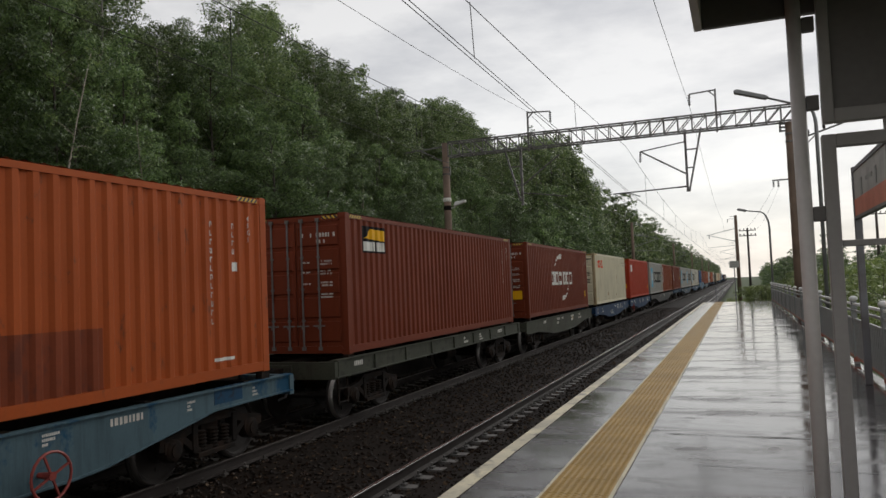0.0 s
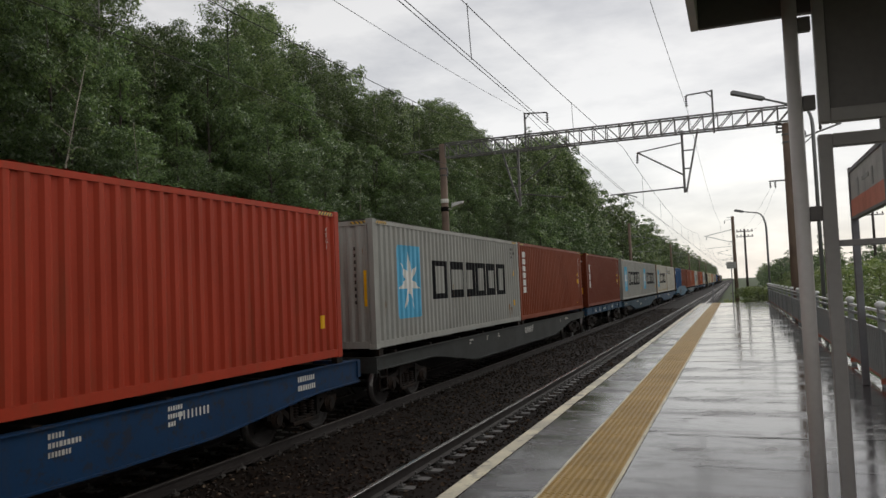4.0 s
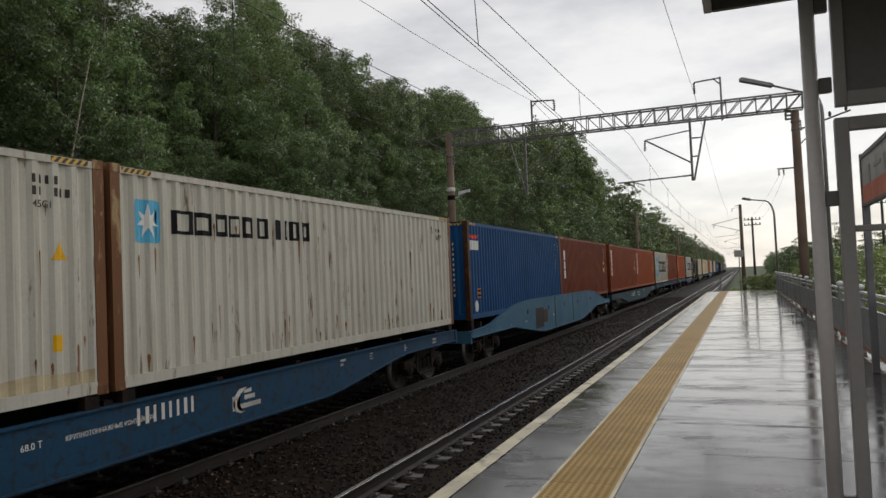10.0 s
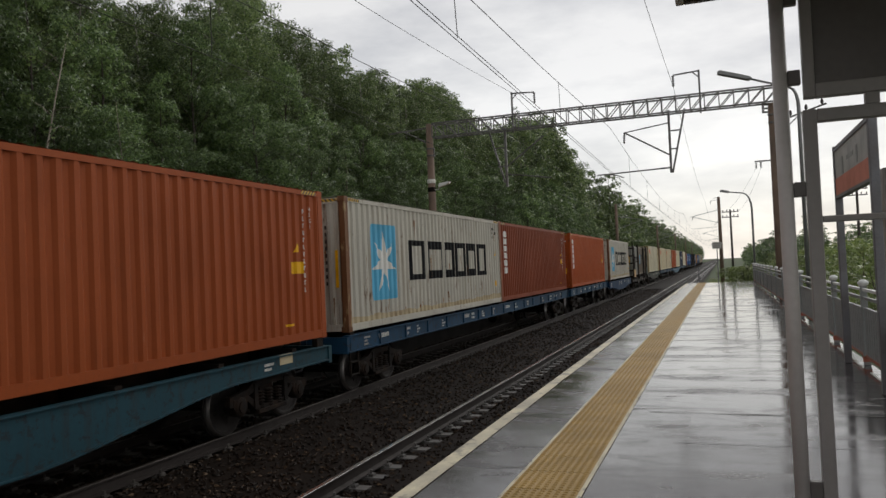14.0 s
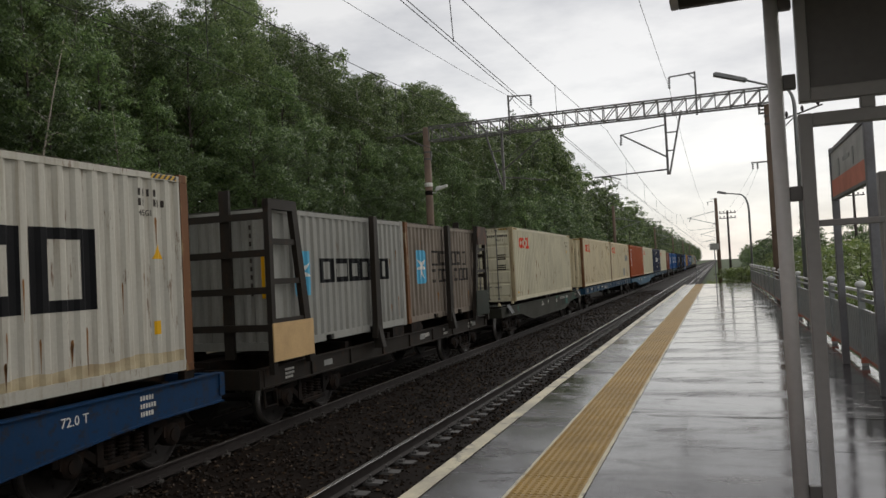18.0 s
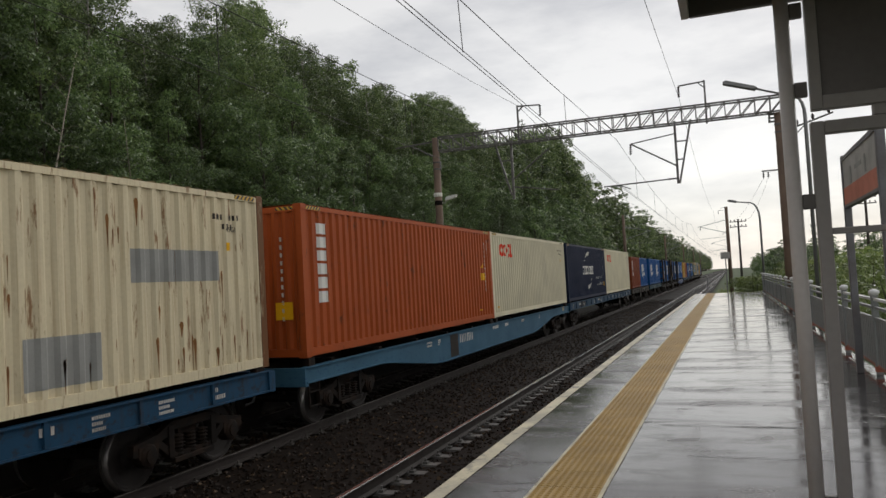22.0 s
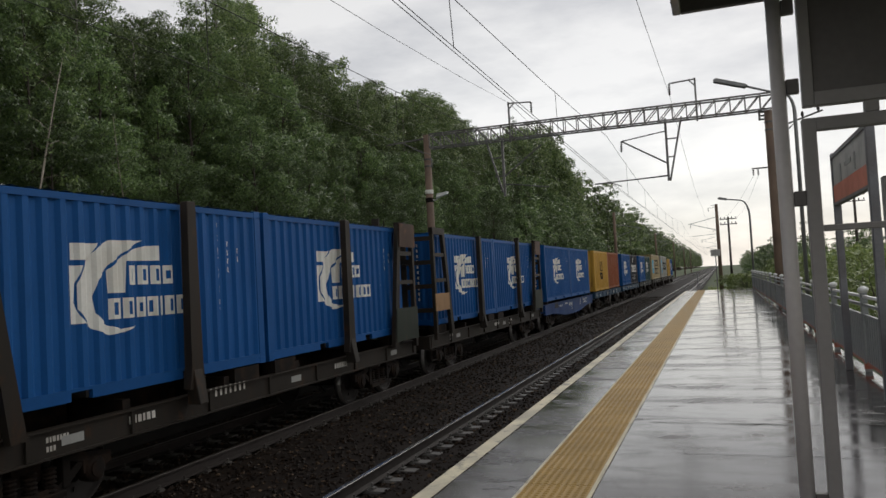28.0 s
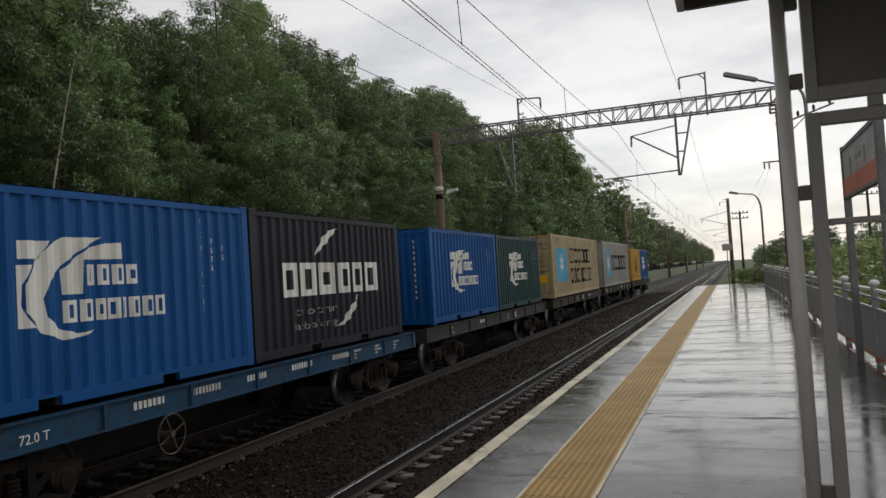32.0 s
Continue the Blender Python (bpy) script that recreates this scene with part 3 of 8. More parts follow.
def ground_sheet():
    xs = [-1600, -400, -120, -60, -40, -28, -20, -16.5, -14.4, -12.4, -12.3, 2.2, 5, 9, 16, 30, 60, 150, 400, 1600]
    zs = [-0.5, -0.5, -0.5, -0.5, -0.5, -0.5, -0.35, -0.2, -0.08, -0.06, -2.2, -1.6, -1.3, -1.1, -1.0, -1.0, -1.0, -1, -1, -1]
    ys = [-600, -200, -60, -20, 0, 15, 30, 45, 60, 80, 110, 150, 220, 320, 500, 900, 3000]
    bm = bmesh.new()
    grid = [[bm.verts.new((x, y, z + 0.12 * noise.noise(Vector((x * 0.3, y * 0.3, 0))))) for x, z in zip(xs, zs)] for y in ys]
    for a, b in zip(grid, grid[1:]):
        for i in range(len(xs) - 1):
            bm.faces.new((a[i], a[i + 1], b[i + 1], b[i]))
    whole("ground", mesh_of("ground", bm, GROUND, True), "rough green grass ground on both sides of the line", "ground", kind="structure")


def bed_height(x):
    """Top of the ballast across the line."""
    low, high = RAIL - 0.225, RAIL - 0.15
    if abs(x - NEAR) < 0.50:
        return low + 0.045 * min(1.0, (0.50 - abs(x - NEAR)) / 0.15)
    if FAR + 0.88 < x < NEAR - 0.88:
        k = min(1.0, (x - FAR - 0.88) / 0.3, (NEAR - 0.88 - x) / 0.3)
        return low + (high - low) * k
    return low


def ballast():
    xs = [-12.6, -11.4] + [-11.4 + (EDGE + 11.35) * i / 64 for i in range(1, 65)]
    ys = [-80, -40] + [-20 + 1.5 * i for i in range(80)] + [100 + 10 * i for i in range(1, 20)] + [320, 400, 600, 900, 1400]
    bm = bmesh.new()
    grid = [[bm.verts.new((x, y, bed_height(x) + 0.025 * noise.noise(Vector((x * 1.1, y * 0.9, 3))))) for x in xs] for y in ys]
    for a, b in zip(grid, grid[1:]):
        for i in range(len(xs) - 1):
            bm.faces.new((a[i], a[i + 1], b[i + 1], b[i]))
    whole("ballast_bed", mesh_of("ballast_bed", bm, BALLAST, True), "dark wet ballast bed under both tracks", "ballast", kind="structure")
    rng = np.random.default_rng(4)
    base = np.array([(1, 0, -.2), (-.3, .9, 0), (-.8, -.7, .1), (.1, .2, .8), (.2, -.3, -.7), (.4, .7, .4)]) * 0.5
    tri = [(0, 5, 3), (5, 1, 3), (1, 2, 3), (2, 0, 3), (0, 4, 5), (5, 4, 1), (1, 4, 2), (2, 4, 0)]
    count = 46000
    y = 3 + 75 * rng.random(count) ** 1.9
    x = rng.uniform(-10.5, EDGE - 0.05, count)
    keep = np.ones(count, bool)
    for axis in (NEAR, FAR):
        for side in (-0.7975, 0.7975):
            keep &= np.abs(x - axis - side) > 0.09
    x, y = x[keep], y[keep]
    n = len(x)
    size = rng.uniform(0.035, 0.085, n)
    ang = rng.uniform(0, 6.28, n)
    jit = base[None] * (1 + rng.uniform(-.35, .35, (n, 6, 3))) * size[:, None, None]
    c, s = np.cos(ang)[:, None], np.sin(ang)[:, None]
    vx = jit[:, :, 0] * c - jit[:, :, 1] * s + x[:, None]
    vy = jit[:, :, 0] * s + jit[:, :, 1] * c + y[:, None]
    z0 = np.array([bed_height(q) for q in x]) + size * 0.18
    vz = jit[:, :, 2] * 0.8 + z0[:, None]
    verts = np.stack([vx, vy, vz], 2).reshape(-1, 3)
    faces = (np.array(tri)[None] + 6 * np.arange(n)[:, None, None]).reshape(-1, 3)
    me = bpy.data.meshes.new("ballast_stones")
    me.from_pydata(verts.tolist(), [], faces.tolist())
    me.materials.append(STONE)
    whole("ballast_stones", me, "loose wet crushed stones between the rails", "ballast", kind="stuff")


def rail_profile():
    h = 0.18
    return [(-0.075, -h), (0.075, -h), (0.075, -h + 0.012), (0.010, -h + 0.035), (0.009, -0.045), (0.036, -0.034), (0.037, -0.006), (-0.037, -0.006), (-0.036, -0.034), (-0.009, -0.045), (-0.010, -h + 0.035), (-0.075, -h + 0.012)]


def sleeper_mesh():
    bm = bmesh.new()
    z = -0.195
    for x0, x1, drop in ((-1.35, -0.45, 0.0), (-0.45, 0.45, 0.03), (0.45, 1.35, 0.0)):
        prism(bm, [(-0.145, z - 0.2), (0.145, z - 0.2), (0.095, z - drop), (-0.095, z - drop)], "x", x0, x1)
    for r in (-0.7975, 0.7975):
        box(bm, r - 0.10, r + 0.10, -0.085, 0.085, z + 0.001, z + 0.014)
        for s in (-1, 1):
            box(bm, r + s * 0.135 - 0.035, r + s * 0.135 + 0.035, -0.05, 0.05, z + 0.001, z + 0.035)
            tube(bm, [(r + s * 0.125, 0, z + 0.01), (r + s * 0.125, 0, z + 0.085)], 0.018, 6)
    return mesh_of("sleeper", bm, CONCRETE)


def track(name, axis, label, first, singles, last, head):
    t = thing(name, label, "railway track", Matrix.Translation((axis, 0, RAIL)), kind="structure")
    for side in (-0.7975, 0.7975):
        bm = bmesh.new()
        prism(bm, [(side + x, z) for x, z in rail_profile()], "y", -60, 900)
        rail = part("rail", mesh_of("rail", bm, RAILRUST), t, "rusty steel rail")
        bm = bmesh.new()
        prism(bm, [(side - 0.034, -0.008), (side + 0.034, -0.008), (side + 0.030, 0), (side - 0.030, 0)], "y", -60, 900)
        part("running_surface", mesh_of("running_surface", bm, head), rail, "polished bright running surface" if head is BRIGHT else "dull dark running surface")
    me = sleeper_mesh()
    y, k = first, 0
    while k < singles:
        part("sleeper", me, t, "" if k else "wet grey concrete sleeper", mat=None if head is BRIGHT else DARK_SLEEPER, at=Matrix.Translation((0, y, 0)))
        y, k = y + 0.543, k + 1
    bm = bmesh.new()
    while y < last:
        box(bm, -1.35, 1.35, y - 0.125, y + 0.125, -0.39, -0.197)
        y += 0.543
    tagged(part("far_sleepers", mesh_of("far_sleepers", bm, CONCRETE if head is BRIGHT else DARK_SLEEPER), t, "grey concrete sleepers further along the line"), kind="stuff")
    return t


def platform():
    p = thing("platform", "high railway platform with wet dark asphalt", "platform", kind="structure")
    bm = bmesh.new()
    prism(bm, [(EDGE + 0.06, -1.6), (BACK, -1.6), (BACK, -0.01), (EDGE + 0.06, -0.01)], "y", -45, END - 0.02)
    part("platform_body", mesh_of("platform_body", bm, CONCRETE_OLD), p, "old grey concrete platform wall")
    bm = bmesh.new()
    prism(bm, [(EDGE, -0.16), (EDGE + 0.5, -0.16), (EDGE + 0.5, -0.004), (EDGE + 0.012, -0.004), (EDGE, -0.02)], "y", -45, END)
    part("edge_slab", mesh_of("edge_slab", bm, CONCRETE_OLD), p, "concrete platform edge slab")
    bm = bmesh.new()
    xs = [EDGE + 0.004 + (BACK - EDGE - 0.004) * i / 16 for i in range(17)]
    ys = [-45 + 1.5 * i for i in range(30)] + [0.25 * i for i in range(200)] + [END]
    grid = [[bm.verts.new((x, y, 0.004 * noise.noise(Vector((x * 0.5, y * 1.2, 7))))) for x in xs] for y in ys]
    for a, b in zip(grid, grid[1:]):
        for i in range(16):
            bm.faces.new((a[i], a[i + 1], b[i + 1], b[i]))
    edge = bmesh.new()
    row = [[edge.verts.new((x, y, 0.0065 + 0.004 * noise.noise(Vector((x * 0.5, y * 1.2, 7))))) for x in (EDGE + 0.02, -1.75, -1.41)] for y in ys]
    for a, b in zip(row, row[1:]):
        for i in range(2):
            edge.faces.new((a[i], a[i + 1], b[i + 1], b[i]))
    part("edge_asphalt", mesh_of("edge_asphalt", edge, EDGEASPHALT, True), p, "darker coarse asphalt strip along the edge")
    part("asphalt_surface", mesh_of("asphalt_surface", bm, WETASPHALT, True), p, "wet dark asphalt with sky reflections")
    bm = bmesh.new()
    ys = [-45 + 1.0 * i for i in range(96)]
    rng = random.Random(3)
    row = [(bm.verts.new((EDGE + 0.006, min(y, END), 0.0125)), bm.verts.new((EDGE + 0.135 + rng.uniform(-0.008, 0.008), min(y, END), 0.0125))) for y in ys]
    for a, b in zip(row, row[1:]):
        bm.faces.new((a[0], a[1], b[1], b[0]))
    part("edge_line", mesh_of("edge_line", bm, EDGEPAINT), p, "worn white painted edge line")
    rng = random.Random(9)
    for y in (6.6, 7.8, 9.4, 12.9, 16.4, 20.4, 26.6, 33.6):   # worn seams across the asphalt
        crack = bmesh.new()
        n, x0, x1 = 34, rng.uniform(-0.88, 0.1), rng.uniform(0.5, 1.6)
        rows = []
        for i in range(n + 1):
            x = x0 + (x1 - x0) * i / n
            yy = y + 0.10 * noise.noise(Vector((x * 0.9, y, 0))) + 0.03 * noise.noise(Vector((x * 5, y, 2)))
            w = 0.005 + 0.03 * max(0.0, noise.noise(Vector((x * 1.7, y, 5)))) if 0 < i < n else 0.002
            z = 0.0045 + 0.004 * noise.noise(Vector((x * 0.5, yy * 1.2, 7)))
            rows.append((crack.verts.new((x, yy - w, z)), crack.verts.new((x, yy + w, z))))
        for a, b in zip(rows, rows[1:]):
            crack.faces.new((a[0], b[0], b[1], a[1]))
        part("asphalt_seam", mesh_of("asphalt_seam", crack, SEAM), p, "dark worn seam across the asphalt")
    # tactile paving, tile by tile
    bm = bmesh.new()
    w, d = 0.464, 0.444
    box(bm, -w / 2, w / 2, 0.006, d - 0.004, -0.004, 0.010)
    for i in range(9):
        for j in range(9):
            cx, cy, r = -w / 2 + w * (i + 0.5) / 9, d * (j + 0.5) / 9, 0.017
            ring = [bm.verts.new((cx + r * sx, cy + r * sy, 0.010)) for sx, sy in ((-1, -1), (1, -1), (1, 1), (-1, 1))]
            top = [bm.verts.new((cx + 0.6 * r * sx, cy + 0.6 * r * sy, 0.0165)) for sx, sy in ((-1, -1), (1, -1), (1, 1), (-1, 1))]
            for q in range(4):
                bm.faces.new((ring[q], ring[(q + 1) % 4], top[(q + 1) % 4], top[q]))
            bm.faces.new(top)
    me = mesh_of("tactile_tile", bm, TACTILE)
    for i in range(120):
        y = -4 + 0.451 * i
        part("tactile_tile", me, p, "" if i else "worn yellow tactile paving tile", at=Matrix.Translation((-1.158, y, 0.002)))
    bm = bmesh.new()
    for x in (-1.405, -0.911):
        box(bm, x - 0.011, x + 0.011, -4, END, 0.002, 0.0075)
    bed = bmesh.new()
    box(bed, -1.40, -0.916, -4, END, 0.002, 0.0085)
    part("tactile_bed", mesh_of("tactile_bed", bed, JOINT), p, "pale mortar bed between the tactile tiles")
    part("tactile_border", mesh_of("tactile_border", bm, EDGEPAINT), p, "pale joint strips along the tactile paving")
    return p


def opposite_platform():
    """The platform on the far side of the line, seen between the wagons, with its pale picket fence."""
    p = thing("opposite_platform", "concrete platform across the line behind the train", "platform", kind="structure")
    bm = bmesh.new()
    prism(bm, [(-12.35, -1.9), (FAR - 1.98, -1.9), (FAR - 1.98, -0.15), (FAR - 1.92, -0.15), (FAR - 1.92, 0.0), (-12.35, 0.0)], "y", -45, END)
    part("platform_slab", mesh_of("platform_slab", bm, DARKCONCRETE), p, "dark concrete slab")
    bm = bmesh.new()
    box(bm, FAR - 2.30, FAR - 1.93, -45, END, 0.001, 0.012)
    part("platform_edge", mesh_of("platform_edge", bm, EDGETAN), p, "worn tan edge strip")
    f = thing("picket_fence", "pale steel picket fence with wavy bars on the far platform", "fence", Matrix.Translation((-13.9, 0, 0)))
    bm = bmesh.new()
    box(bm, -0.03, 0.03, -0.03, 0.03, 0, 1.32)
    post = mesh_of("post", bm, PALEFENCE)
    bm = bmesh.new()
    bar(bm, (0, 0.03, 0), (0, 2.37, 0), 0.03, 0.035)
    rail = mesh_of("rail", bm, PALEFENCE)
    bm = bmesh.new()
    tube(bm, [(0, 0.05, 0.22), (0, 0.0, 0.35), (0, -0.02, 0.6), (0, 0.02, 0.9), (0, 0.0, 1.14)], 0.013, 5)
    picket = mesh_of("picket", bm, PALEFENCE)
    for i in range(16):
        y = 8 + 2.4 * i
        part("post", post, f, at=Matrix.Translation((0, y, 0)))
        for z in (0.22, 1.14, 1.30):
            part("rail", rail, f, at=Matrix.Translation((0, y, z)))
        for k in range(13):
            part("picket", picket, f, at=Matrix.Translation((0, y + 0.18 + 0.17 * k, 0)))


EDGETAN = material("worn_tan_edge_paint", (0.30, 0.24, 0.15), 0.55, 0, 0.2, 1.5, 35.0, 0.15, second=(0.14, 0.12, 0.10), mix=0.8)
PALEFENCE = material("pale_fence_paint", (0.62, 0.63, 0.62), 0.5, 0, 0.1, 2.0, 30.0, 0.05)
ground_sheet()
opposite_platform()
ballast()
track("track_platform_side", NEAR, "wet track beside the platform with concrete sleepers", 1.0, 230, 420, BRIGHT)
track("track_train_side", FAR, "track under the freight train with concrete sleepers", 1.0, 110, 420, DULLRAIL)
platform()


# ---- the freight train ----
FLOOR = 1.35                      # container floor above the rail tops
L40, L20 = 12.192, 6.058
HC, STD = 2.896, 2.591


def corrugation(length):
    """Break points (distance along the wall, depth) of a trapezoid-ribbed container wall between its corner posts."""
    a, b = 0.17, length - 0.17
    n = round((b - a) / 0.278)
    step = (b - a) / n
    pts = [(a, 0.0)]
    for i in range(n):
        y = a + i * step
        for k, dep in ((0.14, 0.0), (0.34, 0.040), (0.66, 0.040), (0.86, 0.0)):
            pts.append((y + k * step, dep))
    pts.append((b, 0.0))
    return pts


CORR = {L40: corrugation(L40), L20: corrugation(L20)}
SIDE = 1.207


def depth_at(pts, y):
    for (a, da), (b, db) in zip(pts, pts[1:]):
        if a <= y <= b:
            return da + (db - da) * (y - a) / max(1e-6, b - a)
    return 0.0


def container_meshes(length, height):
    m = {}
    pts = CORR[length]
    for s, key in ((1, "right"), (-1, "left")):
        bm = bmesh.new()
        lo = [bm.verts.new((s * (SIDE - d), y, 0.15)) for y, d in pts]
        hi = [bm.verts.new((s * (SIDE - d), y, height - 0.10)) for y, d in pts]
        for i in range(len(pts) - 1):
            bm.faces.new((lo[i], lo[i + 1], hi[i + 1], hi[i]))
        m["side_" + key] = mesh_of("side_panel", bm, PAINTS["brown"])
    bm = bmesh.new()                       # end wall, ribbed
    n = 9
    step = 2.1 / n
    ep = [(-1.05, 0)]
    for i in range(n):
        for k, d in ((0.15, 0), (0.35, 0.04), (0.65, 0.04), (0.85, 0)):
            ep.append((-1.05 + (i + k) * step, d))
    ep.append((1.05, 0))
    lo = [bm.verts.new((x, 0.03 + d, 0.15)) for x, d in ep]
    hi = [bm.verts.new((x, 0.03 + d, height - 0.12)) for x, d in ep]
    for i in range(len(ep) - 1):
        bm.faces.new((lo[i], lo[i + 1], hi[i + 1], hi[i]))
    m["end_wall"] = mesh_of("end_wall", bm, PAINTS["brown"])
    bm = bmesh.new()                       # one door leaf: a pressed sheet with raised fields and a folded rim
    rows = 5
    zs = [0.22 + (height - 0.42) * i / rows for i in range(rows + 1)]
    xs = [0.012, 0.055, 0.085, 1.0, 1.025, 1.06]
    zz = [0.16] + [q for lo_z, hi_z in zip(zs, zs[1:]) for q in (lo_z + 0.03, lo_z + 0.055, hi_z - 0.055, hi_z - 0.03)] + [height - 0.13]
    grid = [[bm.verts.new((x, 0.018 if 2 <= i <= 3 and (j - 1) % 4 in (1, 2) and 0 < j < len(zz) - 1 else 0.048, z)) for i, x in enumerate(xs)] for j, z in enumerate(zz)]
    for p, q in zip(grid, grid[1:]):
        for i in range(len(xs) - 1):
            bm.faces.new((p[i], p[i + 1], q[i + 1], q[i]))
    rim = [e for e in bm.edges if len(e.link_faces) == 1]
    fold = bmesh.ops.extrude_edge_only(bm, edges=rim)["geom"]
    for v in fold:
        if isinstance(v, bmesh.types.BMVert):
            v.co.y = 0.085
    m["door"] = mesh_of("door", bm, PAINTS["brown"])
    bm = bmesh.new()
    tube(bm, [(0, 0.0, 0.12), (0, 0.0, height - 0.10)], 0.020, 6)
    for z in (0.12, height - 0.12):
        box(bm, -0.04, 0.04, -0.02, 0.03, z - 0.035, z + 0.035)
    for z in (0.7, 1.35, 2.0):
        box(bm, -0.035, 0.035, -0.012, 0.03, z - 0.02, z + 0.02)
    m["lock_rod"] = mesh_of("lock_rod", bm, ROD)
    bm = bmesh.new()
    prism(bm, [(-0.14, 0.60), (0.13, 0.60), (0.13, 0.57), (0.03, 0.57), (0.03, 0.52), (-0.03, 0.52), (-0.03, 0.57), (-0.14, 0.57)], "y", -0.035, -0.012)
    m["handle"] = mesh_of("handle", bm, ROD)
    bm = bmesh.new()                       # roof sheet with cross ribs
    k = round(length / 0.26)
    rows = []
    for i in range(k * 2 + 1):
        y = 0.10 + (length - 0.2) * i / (k * 2)
        z = height + 0.004 - (0.020 if i % 2 else 0.0)
        rows.append([bm.verts.new((x, y, z)) for x in (-1.17, 1.17)])
    for a, b in zip(rows, rows[1:]):
        bm.faces.new((a[0], a[1], b[1], b[0]))
    m["roof"] = mesh_of("roof", bm, PAINTS["brown"])
    for s, key in ((1, "right"), (-1, "left")):
        bm = bmesh.new()
        box(bm, min(s * 1.16, s * 1.213), max(s * 1.16, s * 1.213), 0.16, length - 0.16, height - 0.115, height - 0.028)
        m["top_" + key] = mesh_of("top_rail", bm, PAINTS["brown"])
        bm = bmesh.new()
        x0, x1 = min(s * 1.15, s * 1.213), max(s * 1.15, s * 1.213)
        if length < 7:
            outline = [(0.16, 0.168), (0.16, 0.02)]       # one rail with two fork pockets cut into its lower edge
            for y in (length / 2 - 1.03, length / 2 + 1.03):
                outline += [(y - 0.17, 0.02), (y - 0.17, 0.130), (y + 0.17, 0.130), (y + 0.17, 0.02)]
            prism(bm, outline + [(length - 0.16, 0.02), (length - 0.16, 0.168)], "x", x0, x1)
        else:
            box(bm, x0, x1, 0.16, length - 0.16, 0.02, 0.165)
        m["bottom_" + key] = mesh_of("bottom_rail", bm, PAINTS["brown"])
    bm = bmesh.new()
    prism(bm, [(-0.105, 0.012), (-0.06, 0), (0.04, 0), (0.04, 0.165), (-0.12, 0.165), (-0.12, 0.06), (-0.105, 0.06)], "z", 0.115, height - 0.115)
    m["post"] = mesh_of("corner_post", bm, PAINTS["brown"])
    bm = bmesh.new()
    box(bm, -0.089, 0.089, 0, 0.178, 0, 0.118)
    box(bm, -0.035, 0.035, -0.003, 0.02, 0.03, 0.09)
    m["casting"] = mesh_of("corner_casting", bm, PAINTS["brown"], bevel=0.006)
    bm = bmesh.new()
    box(bm, -1.05, 1.05, 0.02, 0.11, 0.02, 0.165)
    m["sill"] = mesh_of("end_sill", bm, PAINTS["brown"])
    bm = bmesh.new()
    box(bm, -1.05, 1.05, 0.02, 0.12, height - 0.14, height - 0.03)
    m["header"] = mesh_of("end_header", bm, PAINTS["brown"])
    bm = bmesh.new()
    k = int(length / 0.6)
    line = [(0.1, 0.15), (0.1, 0.12)]
    for i in range(k):
        y = 0.4 + (length - 0.8) * i / (k - 1)
        line += [(y - 0.03, 0.12), (y - 0.03, 0.03), (y + 0.03, 0.03), (y + 0.03, 0.12)]
    prism(bm, line + [(length - 0.1, 0.12), (length - 0.1, 0.15)], "x", -1.15, 1.15)
    m["floor"] = mesh_of("floor", bm, GRIME_FLOOR)
    bm = bmesh.new()                       # black and yellow height warning strip along a top corner
    box(bm, 1.2135, 1.2165, 0.20, 0.74, height - 0.10, height - 0.035)
    m["warning"] = mesh_of("height_warning_strip", bm, HAZARD)
    bm = bmesh.new()
    box(bm, 0.66, 1.03, 0.0145, 0.0175, height - 0.105, height - 0.045)
    m["end_warning"] = mesh_of("height_warning_strip", bm, HAZARD_END)
    return m


def hazard_material(axis="Y", turned=(radians(45), 0, 0)):
    """Slanted black and yellow stripes of a height warning strip."""
    mat = bpy.data.materials.new("black_yellow_warning_stripes")
    mat.use_nodes = True
    n, l = mat.node_tree.nodes, mat.node_tree.links
    co = n.new("ShaderNodeTexCoord")
    turn = n.new("ShaderNodeMapping")
    turn.inputs["Rotation"].default_value = turned
    l.new(co.outputs["Object"], turn.inputs[0])
    wave = n.new("ShaderNodeTexWave")
    wave.bands_direction = axis
    wave.inputs["Scale"].default_value = 4.2
    l.new(turn.outputs[0], wave.inputs["Vector"])
    ramp = n.new("ShaderNodeValToRGB")
    ramp.color_ramp.interpolation = "CONSTANT"
    ramp.color_ramp.elements[0].color = (0.02, 0.02, 0.02, 1)
    ramp.color_ramp.elements[1].position, ramp.color_ramp.elements[1].color = 0.5, (0.55, 0.33, 0.02, 1)
    l.new(wave.outputs["Fac"], ramp.inputs[0])
    l.new(ramp.outputs[0], n["Principled BSDF"].inputs["Base Color"])
    n["Principled BSDF"].inputs["Roughness"].default_value = 0.6
    return mat


HAZARD = hazard_material()
HAZARD_END = hazard_material("X", (0, radians(45), 0))
GRIME_FLOOR = material("dark_container_underside", (0.03, 0.027, 0.025), 0.8)
BOXES = {(L40, HC): container_meshes(L40, HC), (L20, STD): container_meshes(L20, STD)}


def spans(poly, y):
    """Heights at which the upright line at y enters and leaves the outline."""
    zs = []
    for (y0, z0), (y1, z1) in zip(poly, poly[1:] + poly[:1]):
        if (y0 <= y < y1) or (y1 <= y < y0):
            zs.append(z0 + (z1 - z0) * (y - y0) / (y1 - y0))
    return sorted(zs)


